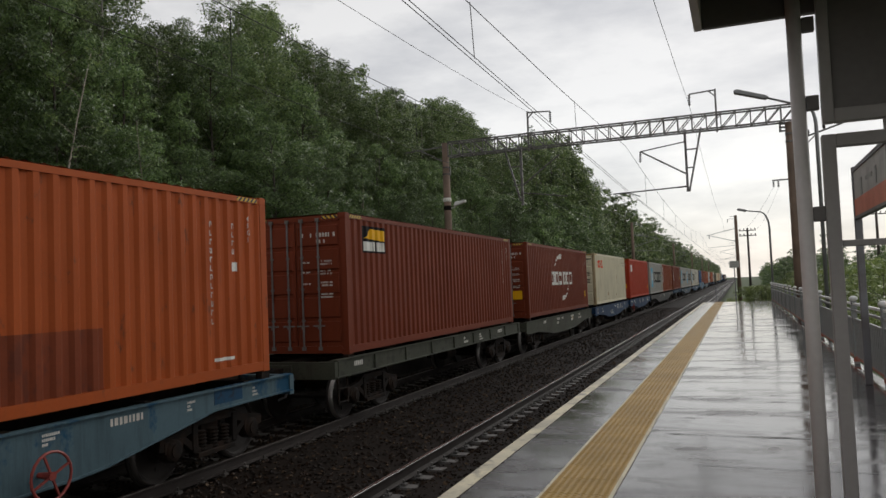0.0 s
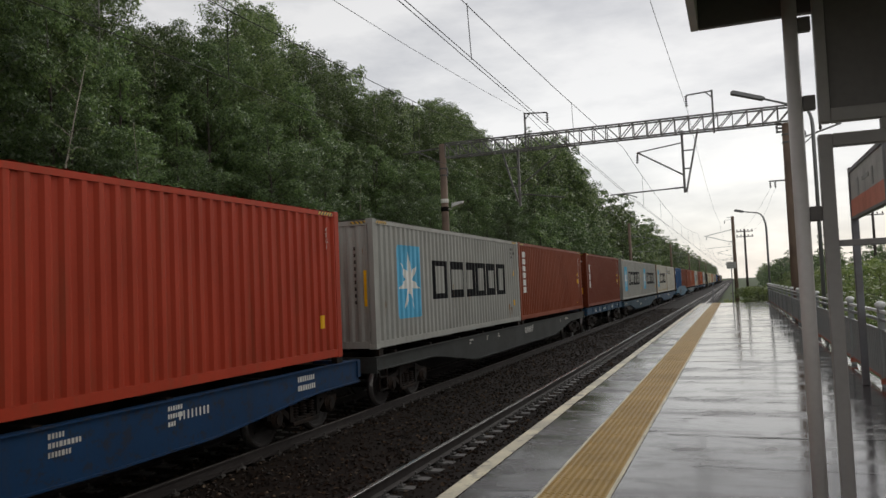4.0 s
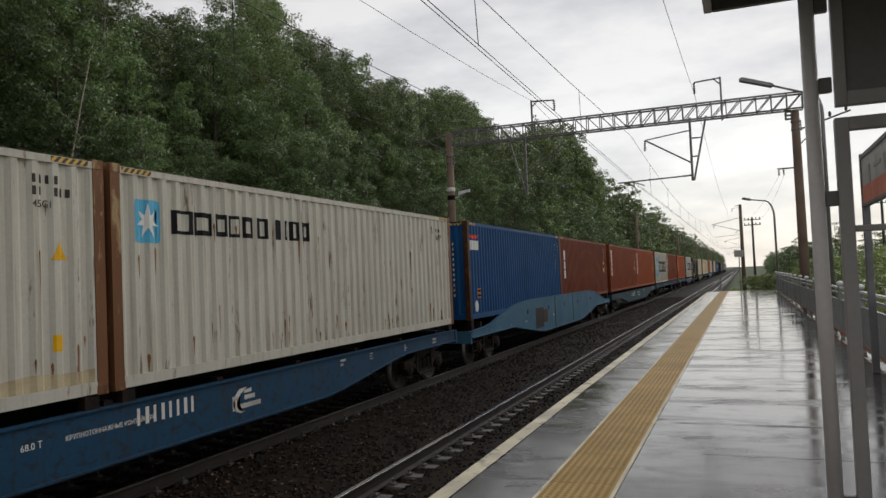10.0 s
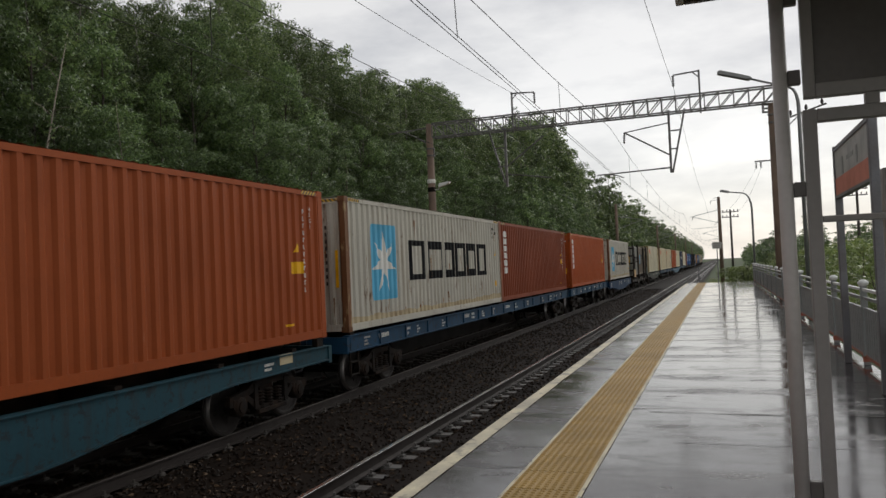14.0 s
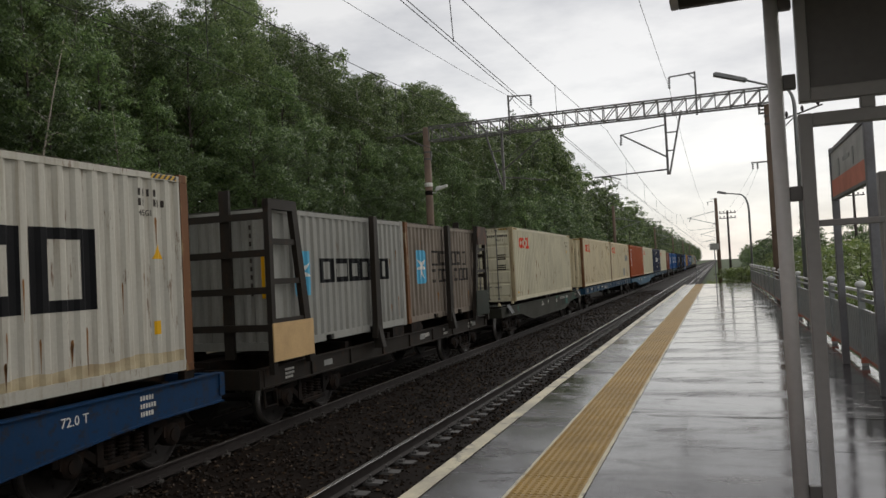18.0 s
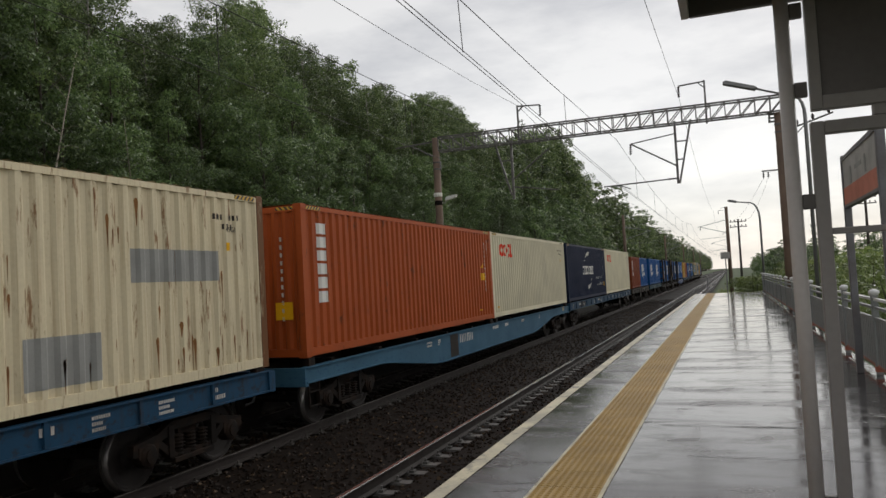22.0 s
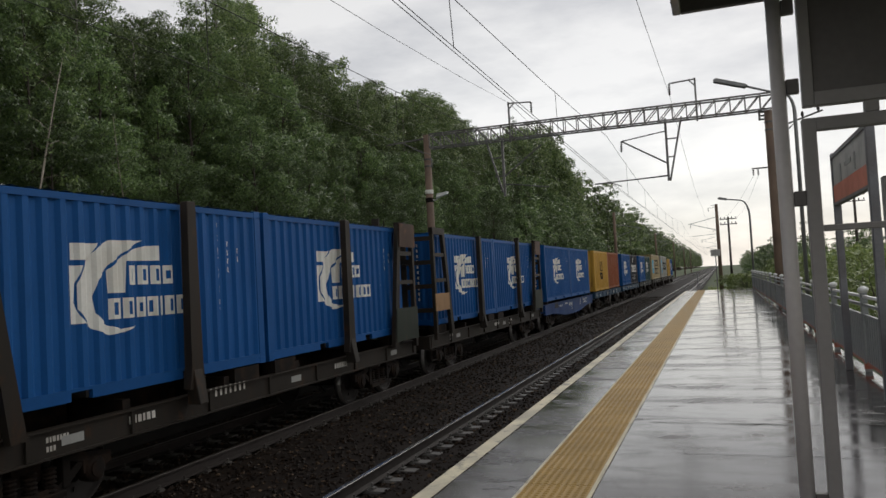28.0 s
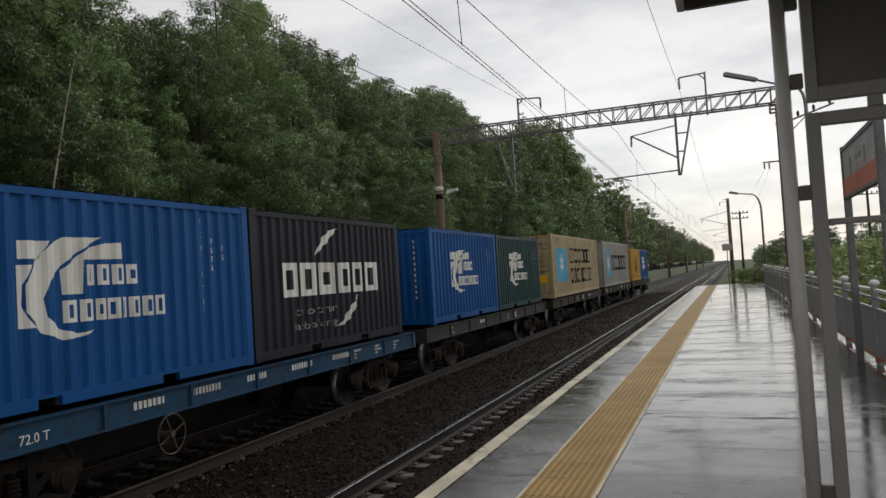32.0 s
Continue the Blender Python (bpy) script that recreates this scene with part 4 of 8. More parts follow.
def side_mark(name, polys, length, mat, fine=0.06):
    """Paint on a ribbed wall: each outline follows the ribs, 4 mm proud."""
    pts = CORR[length]
    bm = bmesh.new()
    for poly in polys:
        y0, y1 = min(p[0] for p in poly), max(p[0] for p in poly)
        cuts = {y0, y1} | {p[0] for p in poly} | {p[0] for p in pts if y0 < p[0] < y1}
        if len(poly) > 4:
            cuts |= {y0 + fine * i for i in range(1, int((y1 - y0) / fine) + 1)}
        cuts = sorted(c for c in cuts if y0 <= c <= y1)
        for a, b in zip(cuts, cuts[1:]):
            if b - a < 1e-4:
                continue
            sa, sb = spans(poly, a + 1e-5), spans(poly, b - 1e-5)
            if len(sa) != len(sb):
                sa = sb = spans(poly, (a + b) / 2)
            xa, xb = SIDE - depth_at(pts, a) + 0.004, SIDE - depth_at(pts, b) + 0.004
            for i in range(0, len(sa) - 1, 2):
                v = [bm.verts.new(q) for q in ((xa, a, sa[i]), (xb, b, sb[i]), (xb, b, sb[i + 1]), (xa, a, sa[i + 1]))]
                bm.faces.new(v)
    bmesh.ops.remove_doubles(bm, verts=bm.verts[:], dist=0.0005)
    return mesh_of(name, bm, mat)


def end_mark(name, rects, mat):
    """Paint on an end wall or door, seen from the -y end."""
    bm = bmesh.new()
    for x0, x1, z0, z1 in rects:
        box(bm, x0, x1, 0.0095, 0.0135, z0, z1)
    return mesh_of(name, bm, mat)


def rect(y0, y1, z0, z1):
    return [(y0, z0), (y1, z0), (y1, z1), (y0, z1)]


def blocks(y, z, h, widths, gap):
    """A row of plain blocks in place of small lettering."""
    out = []
    for w in widths:
        if w > 0:
            out.append(rect(y, y + w, z, z + h))
        y += abs(w) + gap
    return out


def ring(cy, cz, ry, rz, band=0.45, n=16):
    """A closed ring, cut open along one line so that it is a single outline."""
    turn = [2 * math.pi * i / n for i in range(n + 1)]
    k = 1 - band
    return [(cy + ry * math.cos(a), cz + rz * math.sin(a)) for a in turn] + [(cy + k * ry * math.cos(a), cz + k * rz * math.sin(a)) for a in reversed(turn)]


def frame_block(y, z, w, h, side, cap):
    """A plain rectangle with a rectangular hole, as one outline cut open along one line."""
    m = z + h / 2
    return [(y, m), (y, z), (y + w, z), (y + w, z + h), (y, z + h), (y, m), (y + side, m), (y + side, z + h - cap), (y + w - side, z + h - cap), (y + w - side, z + cap), (y + side, z + cap), (y + side, m)]


def open_blocks(y, z, h, shapes, gap, stroke=0.2):
    """A row of plain hollow blocks with a brand's weight of paint: n and u with wide sides, f even, w and x with heavy caps, - a space."""
    out = []
    for kind, w in shapes:
        t = stroke * h
        side, cap = {"n": (1.2, 0.7), "u": (1.2, 0.7), "f": (1.0, 0.8), "w": (0.8, 1.1), "x": (0.8, 1.1)}.get(kind, (0, 0))
        if side:
            out.append(frame_block(y, z, w, h, min(side * t, 0.36 * w), cap * t))
        y += w + gap
    return out


def stack(y, top, w, heights, gap):
    out, z = [], top
    for h in heights:
        out.append(rect(y, y + w, z - h, z))
        z -= h + gap
    return out


def stack_code(y, top, n, h=0.085, gap=0.05, w=0.05):
    """An upright column of letter-sized bars, each a stem and a short foot."""
    out, z = [], top
    for i in range(n):
        out.append(rect(y, y + 0.016, z - h, z))
        out.append(rect(y + 0.016, y + w, z - h, z - h + 0.020) if i % 2 else rect(y + 0.016, y + w, z - 0.02, z))
        if i % 3 == 0:
            out.append(rect(y + w - 0.014, y + w, z - h + 0.02, z))
        z -= h + gap
    return out


def crescent(cy, cz, r0, r1, a0, a1, shift=0.0, n=16):
    """A tapering arc band."""
    out = []
    for i in range(n + 1):
        a = radians(a0 + (a1 - a0) * i / n)
        out.append((cy + r0 * math.cos(a), cz + r0 * math.sin(a)))
    for i in range(n, -1, -1):
        a = radians(a0 + (a1 - a0) * i / n)
        k = math.sin(math.pi * i / n)
        r = r0 - (r0 - r1) * k
        out.append((cy + shift + r * math.cos(a), cz + r * math.sin(a)))
    return out


def star(cy, cz, r, inner, points=7):
    out = []
    for i in range(points * 2):
        a = math.pi / 2 + math.pi * i / points
        q = r if i % 2 == 0 else inner
        out.append((cy + q * 0.92 * math.cos(a), cz + q * math.sin(a)))
    return out


def rounded(y0, y1, z0, z1, r, n=5):
    out = []
    for cy, cz, a in ((y1 - r, z1 - r, 0), (y0 + r, z1 - r, 90), (y0 + r, z0 + r, 180), (y1 - r, z0 + r, 270)):
        for i in range(n + 1):
            t = radians(a + 90 * i / n)
            out.append((cy + r * math.cos(t), cz + r * math.sin(t)))
    return out


# the sweeping emblem: crescent, stem, flag and two word bars
WING = ([(2.55, 2.0), (3.14, 2.01), (2.86, 1.87), (2.56, 1.7), (2.33, 1.48), (2.25, 1.28), (2.28, 1.06), (2.47, 0.9), (2.74, 0.83), (3.01, 0.86), (2.8, 0.79), (2.51, 0.77), (2.2, 0.88), (2.0, 1.13), (2.0, 1.44), (2.13, 1.7), (2.34, 1.9)],
        [(1.90, 1.67), (2.09, 1.67), (1.97, 1.44), (1.95, 1.21), (2.02, 1.05), (2.12, 0.95), (1.90, 0.95)], [(2.92, 1.87), (3.52, 1.95), (3.52, 1.74), (2.84, 1.73)],
        [(2.9, 1.40), (3.8, 1.40), (3.8, 1.62), (2.9, 1.62)], [(2.52, 0.98), (4.3, 0.98), (4.3, 1.22), (2.52, 1.22)])
MARKS = {}


def marks(kind):
    """The painted marks of one kind of container: list of (part name, mesh, label)."""
    if kind in MARKS:
        return MARKS[kind]
    out = []
    length = L20 if kind.endswith("20") else L40
    H = STD if length == L20 else HC

    def add(name, polys, mat, label):
        if name == "wordmark":
            for poly in polys:
                shape = poly if isinstance(poly[0], list) else [poly]
                out.append(("brand_block", side_mark("brand_block", shape, length, mat), label))
            return
        out.append((name, side_mark(name, polys, length, mat), label))

    def slogan_lines(rows):
        for words, y, z, size, span in rows:
            me = lettering("slogan", words, size, WHITE)
            wide = max(v.co.y for v in me.vertices)
            for v in me.vertices:
                v.co = (SIDE + 0.004 - depth_at(CORR[length], y + v.co.y * span / wide), y + v.co.y * span / wide, z + v.co.z)
            out.append(("slogan", me, "white slogan lettering"))

    base = kind.rstrip("0123456789").rstrip("_").replace("arcs_eco", "arcs").replace("wing_aft", "wing")
    if base in ("star", "star_old"):
        add("emblem_panel", [rounded(1.25, 2.75, 0.60, 2.36, 0.14)], SKYBLUE, "sky blue square emblem panel")
        add("emblem_star", [[(y, z) for y, z in star(2.0, 1.47, 0.74, 0.25)]], WHITE, "white seven-pointed star")
        # the star lies on the panel
        for v in out[-1][1].vertices:
            v.co.x += 0.004
        add("wordmark", open_blocks(3.50, 1.01, 1.02, (("n", 1.24), ("w", 1.20), ("x", 0.85), ("f", 0.90), ("x", 0.92), ("u", 0.98)), 0.15), BLACK, "row of black brand blocks")
        add("warning_sticker", [[(11.40, 1.65), (11.64, 1.65), (11.52, 1.88)], rect(11.40, 11.53, 0.59, 0.78)], YELLOWMARK, "yellow warning stickers")
        add("code_lettering", blocks(11.15, 2.53, 0.10, (0.045, 0.05, 0.04, 0.05), 0.055) + blocks(11.15, 2.39, 0.10, (0.05, 0.045, -0.05, 0.05, 0.04, 0.05), 0.05), FADED, "small black code bars")
    elif base == "star_line":
        add("emblem_panel", [rounded(0.42, 0.92, 1.89, 2.47, 0.05)], SKYBLUE, "small sky blue emblem panel")
        add("emblem_star", [star(0.67, 2.18, 0.25, 0.09)], WHITE, "small white star")
        for v in out[-1][1].vertices:
            v.co.x += 0.004
        add("wordmark", open_blocks(1.16, 2.03, 0.34, (("n", 0.42), ("w", 0.38), ("x", 0.28), ("f", 0.30), ("x", 0.28), ("u", 0.32), ("-", 0.08), ("u", 0.22), ("f", 0.12), ("n", 0.32), ("x", 0.24)), 0.07), BLACK, "row of small black brand blocks")
        add("code_lettering", blocks(11.15, 2.46, 0.09, (0.04, 0.035, 0.04, 0.035), 0.04) + blocks(11.15, 2.31, 0.09, (0.04, 0.035, -0.04, 0.04, 0.035, 0.04), 0.04), FADED, "small black code bars")
    elif base == "star_small":
        add("emblem_panel", [rounded(0.72, 1.37, 0.95, 1.80, 0.07)], SKYBLUE, "sky blue emblem panel")
        add("emblem_star", [star(1.05, 1.38, 0.33, 0.11)], WHITE, "white star")
        for v in out[-1][1].vertices:
            v.co.x += 0.004
        add("wordmark", open_blocks(1.73, 1.17, 0.49, (("n", 0.58), ("w", 0.56), ("x", 0.42), ("f", 0.46), ("x", 0.42), ("u", 0.46)), 0.09), BLACK, "row of black brand blocks")
    elif base == "star_two":
        add("emblem_panel", [rounded(0.69, 1.46, 0.99, 1.88, 0.07)], SKYBLUE, "faded sky blue emblem panel")
        add("emblem_star", [star(1.08, 1.44, 0.36, 0.12)], WHITE, "white star")
        for v in out[-1][1].vertices:
            v.co.x += 0.004
        add("wordmark", open_blocks(1.88, 1.46, 0.42, (("n", 0.54), ("w", 0.50), ("x", 0.38), ("f", 0.42), ("x", 0.38), ("u", 0.44)), 0.09) + open_blocks(1.88, 0.99, 0.38, (("x", 0.36), ("f", 0.34), ("w", 0.42), ("u", 0.32), ("w", 0.42), ("n", 0.38), ("f", 0.38)), 0.09), FADED, "two rows of faded black brand blocks")
    elif base == "star_two_big":
        add("emblem_panel", [rounded(0.9, 3.2, 0.70, 2.25, 0.12)], SKYBLUE, "sky blue emblem panel")
        add("emblem_star", [star(2.05, 1.47, 0.62, 0.2)], WHITE, "white star")
        for v in out[-1][1].vertices:
            v.co.x += 0.004
        add("wordmark", open_blocks(4.0, 1.55, 0.75, (("n", 1.0), ("w", 0.9), ("x", 0.7), ("f", 0.8), ("x", 0.7), ("u", 0.8)), 0.16) + open_blocks(4.0, 0.55, 0.75, (("x", 0.65), ("f", 0.62), ("w", 0.72), ("u", 0.55), ("w", 0.75), ("n", 0.7), ("f", 0.7)), 0.18), BLACK, "two rows of black brand blocks")
    elif base == "rings":
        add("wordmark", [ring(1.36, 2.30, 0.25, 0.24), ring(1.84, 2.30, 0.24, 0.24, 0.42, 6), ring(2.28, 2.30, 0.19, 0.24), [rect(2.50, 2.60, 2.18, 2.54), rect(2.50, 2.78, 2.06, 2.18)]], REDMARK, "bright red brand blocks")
        add("code_lettering", blocks(10.85, 2.44, 0.085, (0.035, 0.04, 0.035, 0.04, -0.05, 0.04, 0.035, 0.04, 0.035, 0.04), 0.035) + blocks(11.1, 2.29, 0.085, (0.035, 0.04, 0.035, 0.04), 0.035), FADED, "small black code bars")
        add("warning_sticker", [rect(11.15, 11.27, 1.95, 2.08), rect(0.55, 0.68, 0.30, 0.36)], YELLOWMARK, "yellow warning stickers")
    elif base == "arcs":
        if kind == "arcs_eco":
            add("wordmark", open_blocks(4.30, 1.31, 0.47, (("f", 0.46), ("n", 0.62), ("w", 0.54), ("-", 0.10), ("f", 0.44), ("f", 0.46), ("n", 0.54)), 0.045, 0.27), WHITE, "row of white brand blocks")
        else:
            add("wordmark", open_blocks(4.02, 1.21, 0.58, (("f", 0.54), ("n", 0.70), ("w", 0.64), ("-", 0.10), ("f", 0.54), ("f", 0.54), ("n", 0.70)), 0.09, 0.27), WHITE, "row of white brand blocks")
        d = 0.0 if kind == "arcs_eco" else 0.3
        add("upper_arc", [[(y - d, z) for y, z in ((4.94, 1.94), (5.17, 2.21), (5.48, 2.41), (5.8, 2.53), (6.27, 2.59), (6.5, 2.54), (6.28, 2.35), (5.99, 2.38), (5.65, 2.34), (5.34, 2.25), (5.15, 2.12))]], WHITE, "white curved brand stroke")
        add("lower_arc", [[(y + d, z) for y, z in ((5.62, 0.53), (5.72, 0.68), (5.91, 0.73), (6.42, 0.73), (6.75, 0.82), (7.09, 1.16), (6.99, 0.98), (6.75, 0.76), (6.47, 0.64), (6.15, 0.54), (5.9, 0.51))]], WHITE, "white curved brand stroke")
        add("code_lettering", stack_code(11.2, 2.5, 10), CODEWHITE, "upright row of small white code bars")
        add("warning_sticker", [rect(11.4, 11.6, 0.55, 0.85)], YELLOWMARK, "yellow label")
        if kind == "arcs_eco":
            slogan_lines((("eco container", 8.51, 1.0, 0.40, 2.36), ("bamboo flooring", 8.71, 0.63, 0.32, 2.36)))
    elif base == "arcs_small":
        add("wordmark", open_blocks(0.95, 1.05, 0.62, (("f", 0.52), ("n", 0.66), ("w", 0.60), ("-", 0.06), ("f", 0.52), ("f", 0.50), ("n", 0.68)), 0.07, 0.27), WHITE, "row of white brand blocks")
        add("upper_arc", [crescent(3.1, 1.30, 1.06, 0.90, 90, 152)], WHITE, "white curved brand stroke")
        add("lower_arc", [crescent(2.95, 1.45, 1.06, 0.90, 270, 335)], WHITE, "white curved brand stroke")
        slogan_lines((("eco container", 1.22, 0.70, 0.23, 1.66), ("bamboo flooring", 1.27, 0.44, 0.20, 1.60)))
    elif base == "wing":
        off = 0.0 if kind == "wing_aft_20" else -0.26
        add("wing_mark", [[(y + off, z) for y, z in WING[0]]], WHITE, "white sweeping brand emblem")
        add("emblem_flag", [[(y + off, z) for y, z in ((2.6, 1.67), (2.92, 1.87), (3.2, 1.94), (3.52, 1.95), (3.52, 1.74), (2.84, 1.73), (2.82, 1.31), (2.52, 1.31), (2.50, 1.60))]], WHITE, "white flag of the brand emblem")
        add("emblem_flag", [[(y + off, z) for y, z in ((1.92, 1.95), (2.34, 1.95), (2.20, 1.74), (1.92, 1.74))], [(y + off, z) for y, z in WING[1]]], WHITE, "white stem of the brand emblem")
        add("wordmark", open_blocks(2.88 + off, 1.41, 0.26, (("n", 0.15), ("f", 0.21), ("n", 0.21), ("x", 0.18)), 0.045, 0.25) + open_blocks(2.52 + off, 0.97, 0.27, (("f", 0.22), ("n", 0.21), ("x", 0.13), ("f", 0.21), ("u", 0.09), ("n", 0.21), ("f", 0.21), ("n", 0.14)), 0.045, 0.25), WHITE, "two rows of white brand blocks")
        add("code_lettering", stack_code(4.85, 2.35, 11) + stack_code(5.08, 2.05, 4) + stack_code(5.35, 1.95, 2), CODEWHITE, "upright rows of small white code bars")
    elif base == "triton":
        add("wordmark", stack(0.62, 2.55, 0.32, (0.21, 0.21, 0.20, 0.21, 0.22, 0.22), 0.055), WHITE, "upright row of white brand blocks")
        add("code_lettering", stack_code(11.42, 2.5, 12), CODEWHITE, "upright row of small white code bars")
        add("warning_sticker", [[(11.1, 1.68), (11.3, 1.68), (11.2, 1.85)], rect(11.0, 11.42, 1.28, 1.50), rect(10.75, 11.05, 0.32, 0.36)], YELLOWMARK, "yellow warning stickers")
    elif base == "upright":
        add("wordmark", stack(0.70, 2.27, 0.30, (0.42, 0.34, 0.36), 0.06), WHITE, "upright white brand blocks")
        add("code_lettering", stack_code(11.40 if length > 7 else length - 0.85, H - 0.35, 11), CODEWHITE, "upright row of small white code bars")
        add("warning_sticker", ([[(11.06, 1.66), (11.26, 1.66), (11.16, 1.83)], rect(10.94, 11.40, 1.24, 1.47)] if length > 7 else [rect(length - 0.75, length - 0.6, 0.8, 1.05)]), YELLOWMARK, "yellow triangle and label")
    elif base == "caxis":
        add("wordmark", [rect(0.73, 1.03, 1.95, 2.45), rect(1.10, 1.40, 1.95, 2.45), rect(1.48, 1.60, 1.95, 2.45)], WHITE, "white brand blocks")
        add("warning_sticker", [rect(11.4, 11.6, 0.6, 0.85)], YELLOWMARK, "yellow label")
    elif base == "sail":
        add("brand_panel", [rect(0.80, 1.99, 2.09, 2.67)], BLACK, "black square brand panel")
        add("brand_sail", [[(0.90, 2.40), (1.90, 2.36), (1.90, 2.60), (1.2, 2.61)], ], YELLOWMARK, "yellow swoosh on the panel")
        add("wordmark", blocks(0.88, 2.13, 0.20, (0.16, 0.16, 0.16, 0.16, 0.16), 0.04), WHITE, "white brand blocks")
        for o in out[1:]:
            for v in o[1].vertices:
                v.co.x += 0.004
        add("code_lettering", stack_code(11.2, 2.5, 9), CODEWHITE, "upright row of small white code bars")
    elif base == "placard":
        add("brand_flag", [[(0.30, 2.50), (1.02, 2.50), (0.92, 2.42), (0.62, 2.38), (0.30, 2.43)]], REDMARK, "orange-red flag mark")
        add("wordmark", blocks(0.30, 2.06, 0.28, (0.20, 0.20, 0.18), 0.05), WHITE, "white brand blocks")
        add("placard", [rect(0.77, 1.13, 0.63, 0.90)], ORANGEMARK, "orange hazard placard")
        add("placard_print", [rect(0.84, 1.06, 0.80, 0.87), rect(0.82, 1.09, 0.66, 0.73), rect(0.77, 1.13, 0.76, 0.77)], BLACK, "black bars on the placard")
        for v in out[-1][1].vertices:
            v.co.x += 0.004
        add("diamond_label", [[(0.50, 0.38), (0.66, 0.20), (0.82, 0.38), (0.66, 0.56)]], WHITE, "white diamond hazard label")
        add("code_lettering", stack_code(11.2, 2.5, 9), CODEWHITE, "upright row of small white code bars")
    elif base == "orange":
        add("code_lettering", stack_code(10.75, 2.42, 12) + stack_code(11.3, 2.42, 4), CODEWHITE, "upright row of small white code bars")
        add("warning_sticker", [rect(11.28, 11.40, 1.66, 1.80), rect(10.8, 11.3, 0.28, 0.33)], WHITE, "small pale labels")
        add("dark_patch", [rect(6.4, 8.6, 0.17, 0.93)], PATCH_BROWN, "darker repainted patch")
    elif base == "bigblack":
        add("wordmark", [rect(2.55, 2.76, 1.36, 1.94), rect(2.92, 3.10, 1.36, 1.90), rect(3.26, 3.48, 1.36, 1.94), rect(2.38, 3.66, 1.26, 1.34)]
            + open_blocks(2.54, 0.74, 0.44, (("x", 0.40), ("f", 0.41)), 0.10, 0.27), BLACK, "large black brand blocks")
        add("code_lettering", stack_code(4.9, 2.3, 9) + stack_code(0.75, 2.2, 10), BLACK, "upright row of small black code bars")
    elif base == "plain":
        add("code_lettering", stack_code(length - 0.7, H - 0.35, 8), CODEWHITE, "upright row of small white code bars")
    MARKS[kind] = out
    return out


PATCH_BROWN = material("dull_brown_repaint", (0.19, 0.044, 0.018), 0.6, 0, 0.15, 1.5, 30.0, 0.03, spec=0.12, spots=((0.09, 0.03, 0.02), 3.0, 0.6, 0.55, 0.4))
def small_print(rows, seed):
    """Lines of letter-sized bars: (start, end, foot, height)."""
    rng = random.Random(seed)
    out = []
    for x0, x1, z, h in rows:
        x = x0
        while x < x1 - 0.01:
            w = h * rng.uniform(0.35, 0.62)
            if rng.random() < 0.86:
                out.append((x, min(x + w, x1), z, z + h))
            x += w + h * 0.28
    return out


PRINT = small_print([(0.17, 0.42, 2.42, 0.085), (0.52, 0.96, 2.42, 0.085), (0.52, 0.76, 2.29, 0.075)]
                    + [(0.60, 0.88, z, 0.034) for z in (1.90, 1.84, 1.70, 1.64, 1.46, 1.40, 1.22, 1.16)] + [(0.16, 0.36, z, 0.034) for z in (1.88, 1.68, 1.44)], 5)
END_MARKS = {
    "white": end_mark("door_lettering", PRINT, CODEWHITE),
    "black": end_mark("door_lettering", PRINT, FADED),
    "rings_code": end_mark("door_lettering", [(0.20 + 0.08 * i, 0.255 + 0.08 * i, 2.52, 2.61) for i in (0, 1, 2, 3)] + [(0.60 + 0.07 * i, 0.65 + 0.07 * i, 2.52, 2.61) for i in range(6)]
                           + [(0.58, 0.90, z, z + 0.045) for z in (1.80, 1.72, 1.64, 1.40, 1.32, 1.24)], FADED),
    "rings_red": end_mark("end_wordmark", [(-0.92, -0.74, 2.30, 2.48), (-0.70, -0.54, 2.30, 2.48), (-0.50, -0.35, 2.30, 2.48), (-0.32, -0.24, 2.30, 2.48)], REDMARK),
    "rings_yellow": end_mark("door_label", [(-0.53, -0.24, 1.60, 1.93)], YELLOWMARK),
    "rings_squares": end_mark("door_plate", [(-0.92, -0.65, 1.02, 1.34)], BLACK),
    "rings_square": end_mark("door_plate", [(-0.47, -0.29, 1.06, 1.34)], FADED),
    "yellow": end_mark("door_label", [(0.58, 0.95, 0.72, 1.05)], YELLOWMARK),
    "codes": end_mark("end_lettering", [(0.72, 0.765, 2.2 - 0.15 * i, 2.28 - 0.15 * i) for i in range(11)], CODEWHITE),
    "codes_black": end_mark("end_lettering", [(0.72, 0.765, 2.2 - 0.15 * i, 2.28 - 0.15 * i) for i in range(9)], FADED),
    "strip": end_mark("end_warning_strip", [(0.95, 1.02, 0.95, 1.75)], YELLOWMARK),
    "rings": end_mark("end_wordmark", [(-0.35, -0.10, 2.10, 2.28), (-0.05, 0.18, 2.10, 2.28), (0.23, 0.45, 2.10, 2.28)], REDMARK),
}


CODE_END = end_lettering("size_code", "45G1", 0.13, FADED)
CODE_DOWN = lettering("size_code", "4\n5\nG\n1", 0.115, CODEWHITE)
CODE_SIDE = lettering("size_code", "45G1", 0.12, FADED)
BAND = side_mark("worn_band", [[(0.2, 0.17), (11.99, 0.17)] + [(11.99 - 11.79 * i / 60, 0.29 + 0.07 * noise.noise(Vector((i * 0.33, 2.0, 0.0))) + (0.04 if i < 12 else 0.0)) for i in range(61)]], L40, WORNBAND, 0.10)


